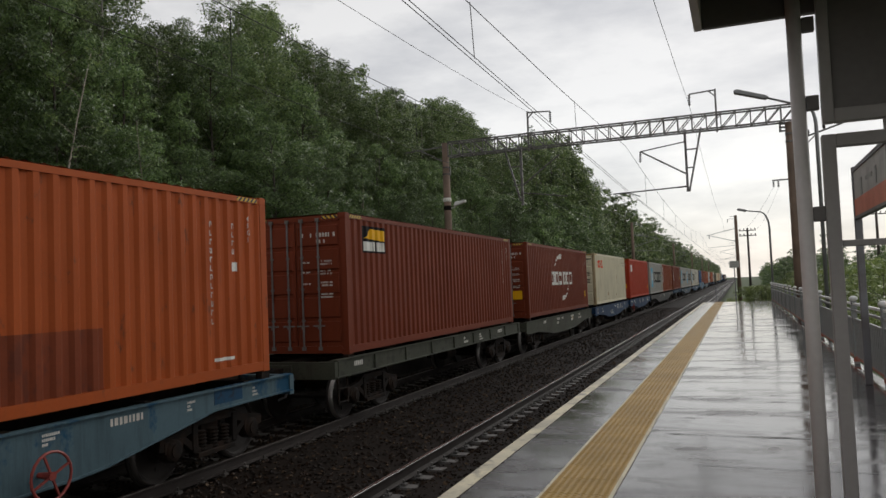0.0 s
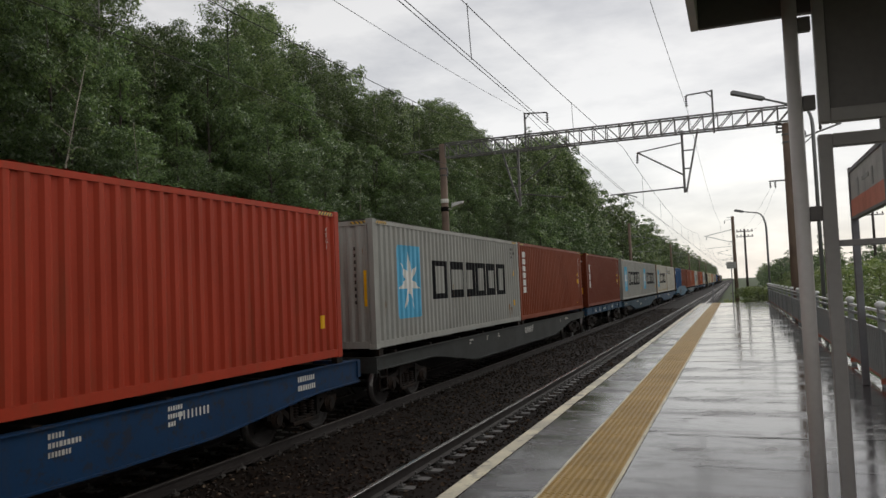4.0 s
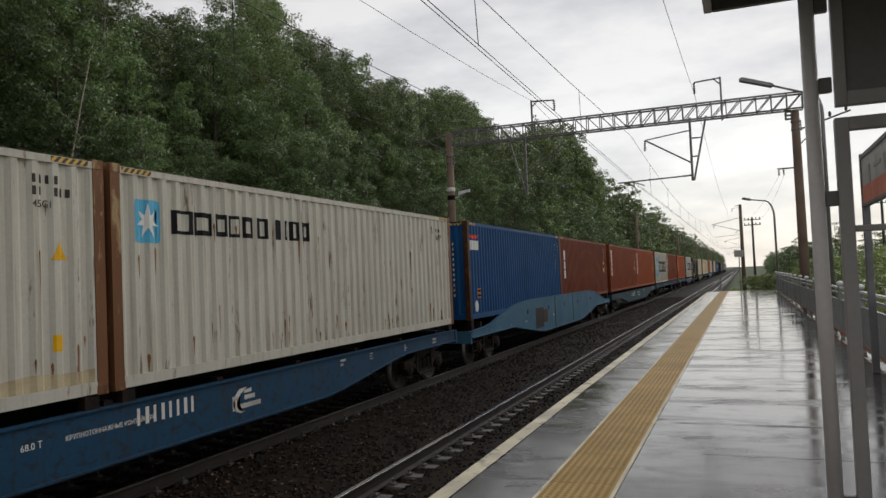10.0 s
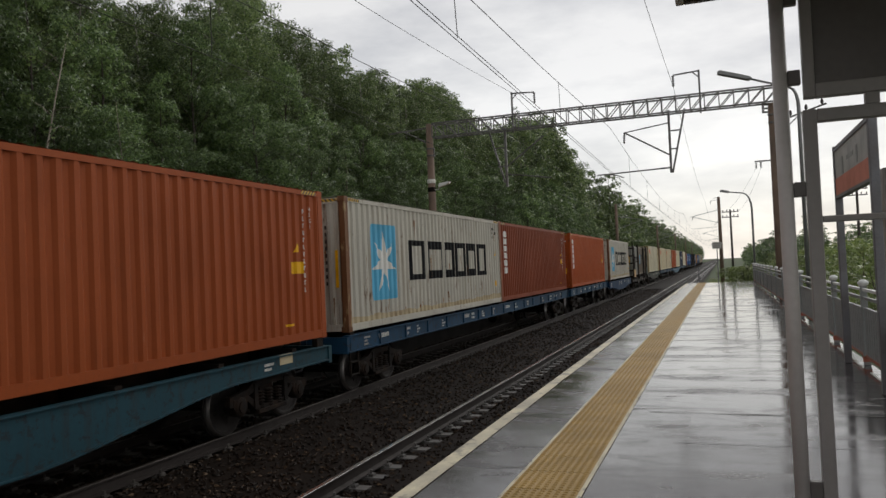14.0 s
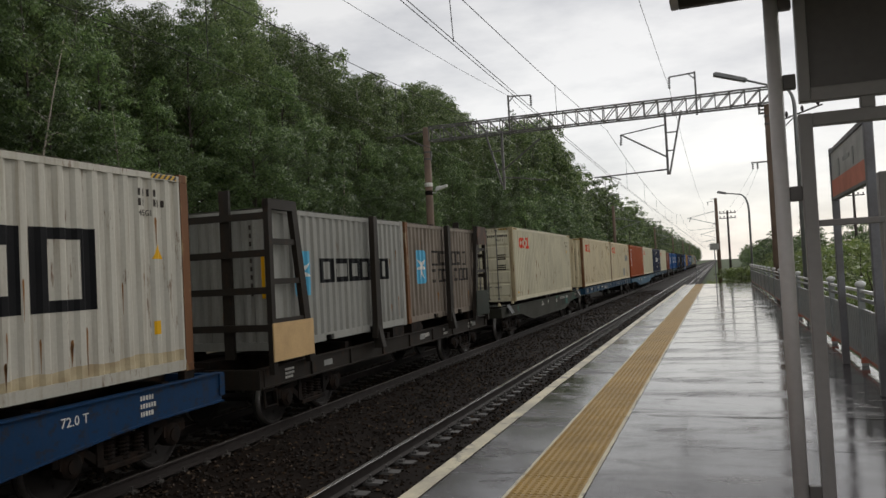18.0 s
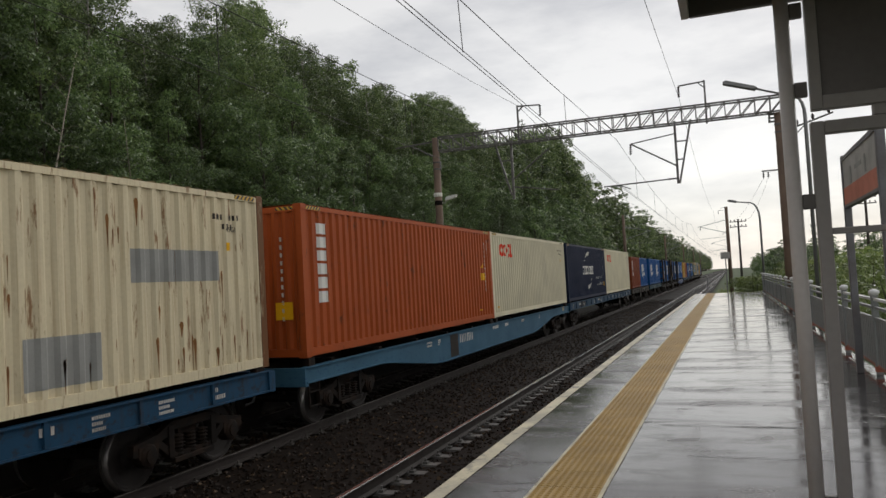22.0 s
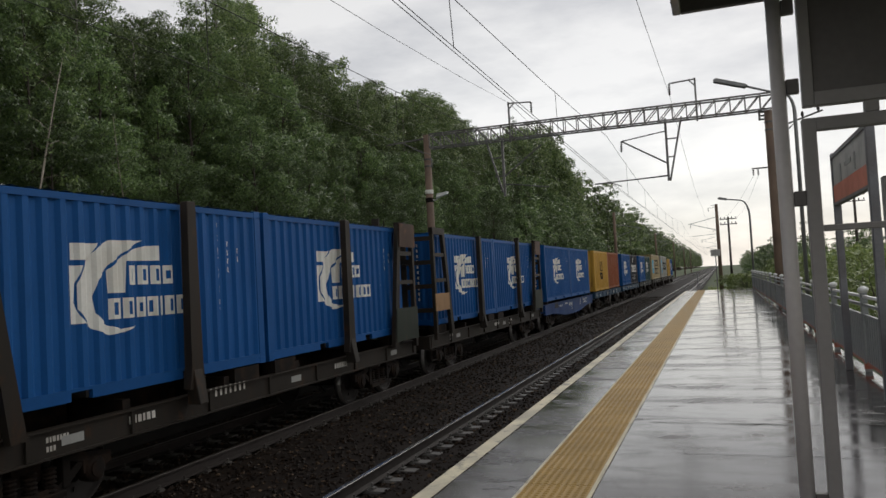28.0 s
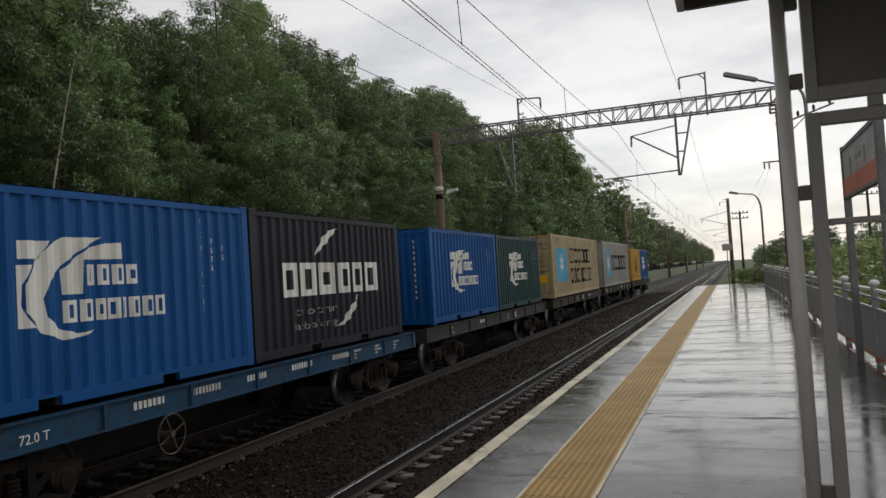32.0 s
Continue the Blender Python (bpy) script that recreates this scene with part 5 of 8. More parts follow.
def drips(seed, count, y0, y1, z0, z1, low=0.5):
    """Outlines of rust runs: a chipped head and a tail that thins downward; low is the share along the foot."""
    rng = random.Random(seed)
    out = []
    for _ in range(count):
        y = rng.uniform(y0, y1)
        top = rng.uniform(z0 + 0.15, z0 + 0.55) if rng.random() < low else rng.uniform(z0 + 0.3, z1)
        w, h = rng.uniform(0.007, 0.026), min(rng.uniform(0.12, 0.7), top - z0)
        out.append([(y - w, top - 0.02), (y - 0.3 * w, top + 0.02), (y + 0.6 * w, top + 0.015), (y + w, top - 0.04), (y + 0.5 * w, top - 0.5 * h), (y + 0.15 * w, top - h), (y - 0.1 * w, top - h), (y - 0.5 * w, top - 0.4 * h)])
    return out


def end_drips(seed, count, height):
    """The same runs on an end wall."""
    bm = bmesh.new()
    for poly in drips(seed, count, -1.0, 1.0, 0.18, height - 0.3, 0.6):
        bm.faces.new([bm.verts.new((a, 0.0245, b)) for a, b in poly])
    bmesh.ops.triangulate(bm, faces=bm.faces[:])
    return mesh_of("rust_staining", bm, RUNS)


RUNS = material("orange_rust_runs", (0.27, 0.135, 0.052), 0.8, 0, 0.3, 4.0, 40.0, 0.2, second=(0.12, 0.056, 0.024), mix=0.9, spec=0.1)
RUN_COUNT = {"oldcream": (90, 26), "oldgrey": (46, 10), "cream": (16, 4), "yellow": (14, 6), "grey": (12, 3), "dirtygrey": (14, 4), "rust_old": (0, 0)}


def container(colour, kind, size, doors, label):
    length, height = (L40, HC) if size == 40 else (L20, STD)
    m = BOXES[(length, height)]
    c = thing("shipping_container", label, "container", group="containers on the train")
    mat = PAINTS[colour]
    part("side_panel", m["side_right"], c, mat=mat)
    part("side_panel", m["side_left"], c, mat=mat)
    part("roof", m["roof"], c, mat=mat)
    part("floor", m["floor"], c)
    for k in ("right", "left"):
        part("top_rail", m["top_" + k], c, mat=mat)
        part("bottom_rail", m["bottom_" + k], c, mat=mat)
    flip = Matrix.Translation((0, length, 0)) @ Matrix.Rotation(math.pi, 4, "Z")
    ends = (Matrix.Identity(4), flip)
    rusty = {"oldcream": PAINTS["post_rust"], "deepblue": PAINTS["w_rust"], "yellow": PAINTS["yellow"], "oldgrey": PAINTS["post_orange"], "cream": PAINTS["post_cream"], "dirtygrey": PAINTS["post_rust"]}.get(colour, mat)
    for e in ends:
        part("end_sill", m["sill"], c, mat=mat, at=e)
        part("end_header", m["header"], c, mat=mat, at=e)
        for s in (1, -1):
            mirror = Matrix.Scale(s, 4, (1, 0, 0))
            part("corner_post", m["post"], c, mat=rusty, at=e @ Matrix.Translation((s * 1.175, 0, 0)) @ mirror)
            for z in (0, height - 0.118):
                part("corner_casting", m["casting"], c, mat=rusty, at=e @ Matrix.Translation((s * 1.13, 0, z)))
    dark_code = colour in ("cream", "freshcream", "oldcream", "grey", "oldgrey", "beige", "dirtygrey", "yellow")
    for e, leaf in zip(ends, (doors, not doors)):
        if not leaf:
            w = part("end_wall", m["end_wall"], c, mat=mat, at=e)
            if e is not flip:
                tagged(part("end_lettering", END_MARKS["codes_black" if dark_code else "codes"], c), kind="stuff")
                if colour in ("grey", "oldgrey"):
                    part("end_warning_strip", END_MARKS["strip"], c, "yellow warning strip")
                if colour == "orange" and kind == "triton":
                    part("end_label", END_MARKS["yellow"], c, "yellow label")
                if kind == "rings":
                    part("end_wordmark", END_MARKS["rings"], c, "red brand blocks")
            continue
        for s in (1, -1):
            at = e @ Matrix.Scale(s, 4, (1, 0, 0))
            d = part("door", m["door"], c, mat=mat, at=at)
            for x in (0.17, 0.56):
                part("lock_rod", m["lock_rod"], d, at=Matrix.Translation((x, 0.0, 0)))
                part("handle", m["handle"], d, at=Matrix.Translation((x, 0, 0)))
        if e is not flip and kind == "rings":
            tagged(part("door_lettering", END_MARKS["rings_code"], c), kind="stuff")
            part("size_code", CODE_END, c, "black size code", at=Matrix.Translation((0.55, 0.0135, 2.36)))
            part("end_wordmark", END_MARKS["rings_red"], c, "faded red brand blocks")
            part("door_label", END_MARKS["rings_yellow"], c, "yellow label")
            part("door_plate", END_MARKS["rings_squares"], c, "black plate")
            part("door_plate", END_MARKS["rings_square"], c, "grey plate")
        elif e is not flip:
            tagged(part("door_lettering", END_MARKS["black" if dark_code else "white"], c), kind="stuff")
            if kind not in ("sail", "star"):
                part("door_label", END_MARKS["yellow"], c, "yellow label")
    if size == 40:
        for s in (1, -1):
            part("height_warning_strip", m["end_warning"], c, at=Matrix.Scale(s, 4, (1, 0, 0)))
        if kind in ("star", "star_old") and colour == "oldgrey":
            part("worn_band", BAND, c, "worn cream band along the foot")
        if dark_code:
            part("size_code", CODE_SIDE, c, "black size code", at=Matrix.Translation((SIDE + 0.002, length - 1.04, 2.25)))
        if not dark_code:
            part("size_code", CODE_DOWN, c, "white size code", at=Matrix.Translation((SIDE + 0.002, 11.66, 2.48)))
        part("height_warning_strip", m["warning"], c, "black and yellow height strip")
        part("height_warning_strip", m["warning"], c, at=Matrix.Translation((0, length - 0.98, 0)))
    side_runs, wall_runs = RUN_COUNT.get(colour, (0, 0))
    if side_runs:
        key = sum(map(ord, c.name + kind))
        tagged(part("rust_staining", side_mark("rust_staining", drips(key, side_runs if size == 40 else side_runs // 2, 0.25, length - 0.25, 0.17, height - 0.2), length, RUNS), c, "orange-brown rust runs"), kind="stuff")
        if not doors:
            tagged(part("rust_staining", end_drips(key + 1, wall_runs, height), c), kind="stuff")
    for name, me, lab in marks(kind):
        mark = part(name, me, c, lab)
        if name in ("code_lettering", "slogan", "warning_sticker", "placard_print"):
            tagged(mark, kind="stuff")
    return c


# ---- wagons ----
def beam_outline(kind, half):
    """Side beam of a wagon: top and bottom lines, from the middle to the end."""
    if kind == "belly80":
        return [(0, 1.17), (half, 1.17)], [(0, 0.50), (5.2, 0.50), (5.8, 0.54), (8.5, 0.87), (9.1, 0.91), (half, 0.92)]
    if kind == "hump80":
        return [(0, 1.68), (5.6, 1.68), (7.0, 1.62), (7.8, 1.56), (9.4, 1.30), (10.3, 1.12), (11.1, 1.06), (half, 1.03)], [(0, 0.41), (3.6, 0.41), (4.2, 0.45), (6.7, 0.72), (7.9, 0.87), (10.0, 0.88), (half, 0.87)]
    if kind == "flat80":
        return [(0, 1.27), (half, 1.27)], [(0, 0.96), (half, 0.96)]
    if kind == "belly60":
        return [(0, 1.20), (half, 1.20)], [(0, 0.54), (3.4, 0.54), (3.9, 0.58), (5.3, 0.84), (5.8, 0.88), (half, 0.90)]
    if kind == "slim40":
        return [(0, 1.21), (half, 1.21)], [(0, 0.53), (1.9, 0.55), (2.4, 0.58), (4.0, 0.84), (4.6, 0.94), (half, 0.96)]
    if kind == "low40":
        return [(0, 1.10), (half, 1.10)], [(0, 0.80), (half, 0.80)]
    if kind == "belly40":
        return [(0, 1.21), (half, 1.21)], [(0, 0.53), (1.9, 0.55), (2.4, 0.58), (4.5, 0.76), (5.1, 0.79), (half, 0.80)]
    return [(0, 1.27), (half, 1.27)], [(0, 0.96), (half, 0.96)]


def side_beam(kind, half, s):
    top, bottom = beam_outline(kind, half)
    full_t = [(-y, z) for y, z in reversed(top[1:])] + top
    full_b = [(-y, z) for y, z in reversed(bottom[1:])] + bottom
    bm = bmesh.new()
    x0, x1 = (1.205, 1.225) if s > 0 else (-1.225, -1.205)
    if kind == "hump80":
        x0, x1 = (1.245, 1.265) if s > 0 else (-1.265, -1.245)
    prism(bm, full_t + full_b[::-1], "x", x0, x1)
    fx0, fx1 = (x0 - 0.10, x1 + 0.045) if s > 0 else (x0 - 0.045, x1 + 0.10)
    prism(bm, [(y, z - 0.025) for y, z in full_b] + full_b[::-1], "x", fx0, fx1)
    prism(bm, full_t + [(y, z + 0.02) for y, z in full_t][::-1], "x", fx0, fx1 if kind != "hump80" else x1 + 0.02)
    n = max(4, int(half * 2 / 1.5))
    if kind in ("flat40", "flat80", "low40"):
        low, high = full_b[0][1] + 0.005, full_t[0][1] - 0.008
        for i in range(n + 1):
            y = -half + 0.1 + (2 * half - 0.2) * i / n
            box(bm, min(x0 + s * 0.02, x1 + s * 0.035), max(x0 + s * 0.02, x1 + s * 0.035), y - 0.03, y + 0.03, low, high)
    return mesh_of("side_beam", bm, PAINTS["w_blue"])


def bogie_parts():
    m = {}
    bm = bmesh.new()
    box(bm, -1.0, 1.0, -0.20, 0.20, 0.50, 0.76)
    lathe(bm, [(0.76, 0.18), (0.90, 0.16)], (0, 0, 0), "z", 12)
    m["bolster"] = mesh_of("bogie", bm, IRON)
    for s in (1, -1):
        bm = bmesh.new()
        a, b = (0.985, 1.10) if s > 0 else (-1.10, -0.985)
        out = [(-1.22, 0.50), (-1.20, 0.66), (-0.72, 0.72), (-0.45, 0.86), (0.45, 0.86), (0.72, 0.72), (1.20, 0.66), (1.22, 0.50),
               (1.08, 0.48), (1.05, 0.56), (0.82, 0.58), (0.50, 0.66), (0.42, 0.74), (-0.42, 0.74), (-0.50, 0.66), (-0.82, 0.58), (-1.05, 0.56), (-1.08, 0.48)]
        prism(bm, out, "x", a, b)
        low = [(-0.80, 0.60), (-0.42, 0.30), (0.42, 0.30), (0.80, 0.60), (0.66, 0.62), (0.36, 0.40), (-0.36, 0.40), (-0.66, 0.62)]
        prism(bm, low, "x", a, b)
        for y in (-0.47, 0.47):
            box(bm, a - 0.02, b + 0.02, y - 0.06, y + 0.06, 0.36, 0.80)
        box(bm, a - 0.04, b + 0.04, -0.44, 0.44, 0.27, 0.34)
        m["frame%d" % s] = mesh_of("side_frame", bm, IRON, bevel=0.008)
    bm = bmesh.new()
    prof = []
    for i in range(6):
        z = 0.345 + i * 0.052
        prof += [(z, 0.062), (z + 0.013, 0.090), (z + 0.026, 0.090), (z + 0.039, 0.062)]
    lathe(bm, prof, (0, 0, 0), "z", 10)
    m["spring"] = mesh_of("spring", bm, IRON)
    bm = bmesh.new()
    lathe(bm, [(-0.12, 0.15), (-0.10, 0.165), (0.06, 0.165), (0.08, 0.14), (0.09, 0.10), (0.11, 0.10), (0.115, 0.05)], (0, 0, 0), "x", 14)
    box(bm, -0.11, 0.06, -0.19, 0.19, -0.02, 0.14)
    m["axle_box"] = mesh_of("axle_box", bm, IRON)
    bm = bmesh.new()
    tube(bm, [(-1.05, 0, 0), (1.05, 0, 0)], 0.08, 10)
    for s in (1, -1):
        prof = [(0.70, 0.10), (0.71, 0.42), (0.69, 0.44), (0.69, 0.505), (0.72, 0.505), (0.735, 0.478), (0.83, 0.470), (0.83, 0.43), (0.79, 0.40), (0.775, 0.18), (0.85, 0.13), (0.86, 0.09)]
        lathe(bm, [(s * k, r) for k, r in prof], (0, 0, 0), "x", 32)
        for i in range(4):
            an = math.pi / 2 * i
            tube(bm, [(s * 0.78, 0.27 * math.cos(an), 0.27 * math.sin(an)), (s * 0.795, 0.27 * math.cos(an), 0.27 * math.sin(an))], 0.035, 8)
    m["wheelset"] = mesh_of("wheelset", bm, WHEEL)
    for s in (1, -1):
        bm = bmesh.new()
        lathe(bm, [(s * 0.738, 0.4795), (s * 0.826, 0.4725), (s * 0.832, 0.462)], (0, 0, 0), "x", 32, False)
        m["tread%d" % s] = mesh_of("wheel_tread", bm, TREAD, True)
    return m


BOGIE = bogie_parts()
BEAMS, SMALL = {}, {}


def small_wagon_meshes():
    bm = bmesh.new()
    box(bm, -1.25, 1.25, -0.06, 0.06, 0.92, 1.26)
    box(bm, -0.3, 0.3, -0.10, -0.06, 0.85, 1.20)
    SMALL["end_sill"] = mesh_of("end_sill", bm, PAINTS["w_blue"])
    bm = bmesh.new()
    box(bm, -0.11, 0.11, -0.60, 0.0, 0.93, 1.15)
    prism(bm, [(-0.17, -0.78), (0.20, -0.78), (0.22, -0.62), (0.10, -0.55), (-0.10, -0.55), (-0.19, -0.64)], "z", 0.86, 1.21)
    SMALL["coupler"] = mesh_of("coupler", bm, IRON, bevel=0.01)
    bm = bmesh.new()
    tube(bm, [(0.34, 0, 0.98), (0.36, -0.25, 0.90), (0.34, -0.42, 0.62), (0.25, -0.52, 0.58)], 0.028, 6)
    SMALL["hose"] = mesh_of("brake_hose", bm, RUBBER)
    for key, rim, spoke, mat in (("brake_wheel", 0.017, 0.022, HANDRED), ("worn_brake_wheel", 0.010, 0.014, OLD_WHEEL)):
        bm = bmesh.new()
        tube(bm, [(0, 0.27 * math.cos(2 * math.pi * i / 20), 0.27 * math.sin(2 * math.pi * i / 20)) for i in range(21)], rim, 6)
        for i in range(4):
            a = math.pi / 2 * i + 0.4
            bar(bm, (0, 0, 0), (0, 0.27 * math.cos(a), 0.27 * math.sin(a)), spoke)
        lathe(bm, [(-0.20, 0.03), (0.02, 0.05)], (0, 0, 0), "x", 10)
        SMALL[key] = mesh_of("brake_wheel", bm, mat)
    bm = bmesh.new()
    for y in (0, 0.38):
        bar(bm, (0, y, 0.95), (0.02, y, 0.42), 0.03)
    for z in (0.45, 0.72):
        bar(bm, (0.01, 0, z), (0.01, 0.38, z), 0.05, 0.025)
    SMALL["step"] = mesh_of("foot_step", bm, IRON)
    bm = bmesh.new()
    tube(bm, [(0, -0.35, 0), (0, 0.35, 0)], 0.17, 14)
    for y in (-0.2, 0.2):
        bar(bm, (0, y, 0.1), (0, y, 0.4), 0.05)
    SMALL["air_tank"] = mesh_of("air_tank", bm, IRON)
    bm = bmesh.new()
    box(bm, 1.08, 1.20, -0.11, 0.11, 1.0, 1.35)
    SMALL["fitting"] = mesh_of("twistlock_support", bm, IRON)
    bm = bmesh.new()
    box(bm, -1.15, 1.15, -0.07, 0.07, 0.95, 1.25)
    SMALL["cross_beam"] = mesh_of("cross_beam", bm, IRON)
    bm = bmesh.new()
    box(bm, -1.2, 1.2, -0.13, 0.13, 1.262, 1.288)
    SMALL["deck_bar"] = mesh_of("deck_bar", bm, PAINTS["w_grey"])
    bm = bmesh.new()
    lathe(bm, [(0, 0.06), (0.05, 0.06), (0.10, 0.035), (0.12, 0.02)], (0, 0, 0), "z", 10)
    SMALL["pin"] = mesh_of("locating_pin", bm, WORNBAND)
    bm = bmesh.new()
    prism(bm, [(1.20, 1.30), (1.24, 1.30), (1.42, 0.98), (1.40, 0.96), (1.20, 1.24)], "y", -0.22, 0.22)
    SMALL["flap"] = mesh_of("deck_flap", bm, PAINTS["w_grey"])
    bm = bmesh.new()
    box(bm, 0.95, 1.20, -0.35, 0.35, 1.12, 1.35)
    SMALL["support"] = mesh_of("container_support", bm, IRON)
    bm = bmesh.new()
    box(bm, 1.226, 1.231, -0.17, 0.17, 0.89, 1.0)
    SMALL["label"] = mesh_of("label_plate", bm, GREYPATCH)
    # racks of the timber-type flat wagons: two side frames, cross rails and two uprights
    bm = bmesh.new()
    x = 1.36
    prism(bm, [(0.0, 1.0), (0.12, 1.0), (0.12, 4.0), (0.0, 4.0)], "x", x - 0.05, x + 0.05)
    prism(bm, [(1.24, 1.08), (1.46, 1.08), (0.95, 4.0), (0.78, 4.0)], "x", x - 0.052, x + 0.052)
    box(bm, x - 0.06, x + 0.06, 0.0, 0.95, 3.86, 4.04)
    SMALL["rack_side"] = mesh_of("rack_frame", bm, PAINTS["w_dark"])
    for k, (z, w) in enumerate(((1.9, 1.24), (2.6, 1.12), (3.3, 1.0))):
        bm = bmesh.new()
        box(bm, x - 0.03, x + 0.03, 0.1, w, z - 0.05, z + 0.05)
        SMALL["rung%d" % k] = mesh_of("rung", bm, PAINTS["w_dark"])
    bm = bmesh.new()
    box(bm, -1.31, 1.31, 0.01, 0.09, -0.06, 0.06)
    SMALL["rack_rail"] = mesh_of("cross_rail", bm, PAINTS["w_dark"])
    bm = bmesh.new()
    box(bm, -0.10, 0.10, 0.095, 0.16, 1.25, 4.25)
    SMALL["rack_upright"] = mesh_of("upright", bm, PAINTS["w_dark"])
    bm = bmesh.new()
    box(bm, 1.415, 1.44, -0.05, 1.05, 1.77, 2.24)
    SMALL["board"] = mesh_of("plywood_board", bm, WOODBOARD)
    bm = bmesh.new()
    box(bm, 1.415, 1.44, -0.02, 1.36, 1.22, 1.88)
    SMALL["big_board"] = mesh_of("plywood_board", bm, NEWBOARD)
    bm = bmesh.new()
    prism(bm, [(0.0, 1.20), (1.40, 1.20), (1.30, 1.98), (0.0, 1.98)], "x", 1.415, 1.435)
    SMALL["low_plate"] = mesh_of("rack_plate", bm, PAINTS["w_moss"])
    bm = bmesh.new()
    prism(bm, [(-0.02, 3.45), (0.98, 3.45), (0.92, 4.02), (-0.02, 4.02)], "x", 1.422, 1.44)
    SMALL["top_plate"] = mesh_of("rack_plate", bm, PAINTS["w_rust"])
    bm = bmesh.new()
    for a, b in (((-0.19), 0.19),):
        prism(bm, [(a, 1.22), (b, 1.22), (0.12, 1.55), (0.10, 3.95), (-0.10, 3.95), (-0.12, 1.55)], "x", 1.29, 1.42)
    prism(bm, [(1.29, 1.0), (1.52, 1.0), (1.42, 1.5), (1.29, 1.5)], "y", -0.10, 0.10)
    # flat black disc: a hole's inner shade as colour, the beam isn't pierced
    hole = bmesh.new()
    lathe(hole, [(-0.004, 0.085), (0.002, 0.085)], (0, 0, 0), "x", 18)
    SMALL["hole"] = mesh_of("beam_hole", hole, BLACK)
    seam = bmesh.new()
    box(seam, 0.0, 0.012, -0.035, 0.035, 0.43, 1.65)
    SMALL["seam"] = mesh_of("beam_seam", seam, PAINTS["w_grey"])
    SMALL["stanchion"] = mesh_of("stanchion", bm, PAINTS["w_dark"], bevel=0.01)


small_wagon_meshes()


# running numbers: place along the wagon, height, size, length
NUMBERS = {4: (1.2, 0.92, 0.12, 0.7), 7: (-2.47, 0.70, 0.19, 1.22), 3: (-1.35, 0.64, 0.23, 1.08), 10: (-3.25, 0.80, 0.20, 1.45), 15: (2.6, 1.02, 0.14, 0.9), 0: (-2.2, 0.72, 0.12, 0.9), 6: (1.66, 1.02, 0.16, 0.86), 17: (-3.63, 0.86, 0.24, 1.27), 16: (-3.98, 0.99, 0.18, 1.36), 23: (-0.97, 0.93, 0.17, 1.05), 24: (1.78, 1.02, 0.16, 0.85), 21: (-1.64, 1.0, 0.13, 1.0)}
# repainted panels on beams: start, end, foot, top, paint
PANELS = {9: ((-4.89, -3.69, 0.56, 1.33, "dark"), (-3.64, -3.0, 0.72, 1.23, "rust")), 15: ((3.0, 3.9, 0.72, 1.12, "moss"), (3.95, 4.5, 0.74, 1.13, "green")), 7: ((11.24, 11.56, 0.90, 1.15, "pale"),), 10: ((10.47, 10.9, 1.02, 1.20, "pale"),), 2: ((1.63, 1.92, 0.89, 1.11, "pale"),), 17: ((10.97, 11.35, 1.02, 1.22, "pale"), (-4.45, -3.8, 0.53, 1.15, "dark")),
          18: ((-9.6, -7.95, 0.98, 1.255, "dark"),), 23: ((-4.5, -3.7, 0.98, 1.255, "dark"),), 24: ((-1.09, -0.43, 0.98, 1.255, "dark"),), 0: ((4.6, 5.3, 1.0, 1.25, "deep"),)}
# readable stencils: wagon in the train, words, place along it, height, size
WORDS = {10: (("КРУПНОТОННАЖНЫЕ", -0.16, 0.93, 0.14), ("КОНТЕЙНЕРЫ", 0.10, 0.74, 0.135), ("68 Т", -3.79, 0.86, 0.13)), 8: (("КРУПНОТОННАЖНЫЕ КОНТЕЙНЕРЫ", -0.74, 0.90, 0.082), ("68.0 Т", -1.34, 0.90, 0.11)), 3: (("20", -0.19, 0.62, 0.17), ("СОБСТВЕННИК", 0.33, 1.03, 0.085)), 13: (("72.0 T", 3.58, 0.98, 0.17), ("КОНТЕЙНЕРЫ", 1.9, 1.02, 0.12)), 23: (("20", -0.27, 0.75, 0.20), ("ТАРА 21.25Т", -3.45, 0.99, 0.13)), 24: (("72.0 T", -4.55, 1.02, 0.16),),
         6: (("20", 2.28, 1.03, 0.20), ("КОНТЕЙНЕРЫ", -1.3, 1.06, 0.12)), 25: (("72.0 T", -4.55, 1.02, 0.16),), 18: (("20", 0.6, 1.04, 0.18),)}


def side_writing(half, z0, z1, seed, dense, s=1, x=1.2275, keep=()):
    """Groups of small bars of stencilled writing along a beam."""
    rng = random.Random(seed)
    bm = bmesh.new()
    y = -half + 0.8
    while y < half - 1.0:
        if rng.random() < dense and not any(a - 1.1 < y < a + 1.1 for a in keep):
            rows = rng.choice((1, 2, 3))
            h = min(0.10, (z1 - z0 - 0.08) / (rows * 1.7))
            for r in range(rows):
                yy, z = y, z1 - 0.06 - r * h * 1.7
                for _ in range(rng.randint(3, 9)):
                    w = h * rng.uniform(0.35, 0.7)
                    box(bm, x, x + 0.003, yy, yy + w, z - h, z)
                    yy += w + h * 0.3
        y += rng.uniform(0.7, 2.0)
    return mesh_of("side_writing", bm, CODEWHITE)


def big_number(y, z, h, length, seed, x):
    """Eight narrow plain bars in place of a running number."""
    rng = random.Random(seed)
    bm = bmesh.new()
    for k in range(8):
        w = length / 8
        box(bm, x, x + 0.003, y, y + w * rng.uniform(0.30, 0.44), z, z + h)
        y += w
    return mesh_of("running_number", bm, CODEWHITE)


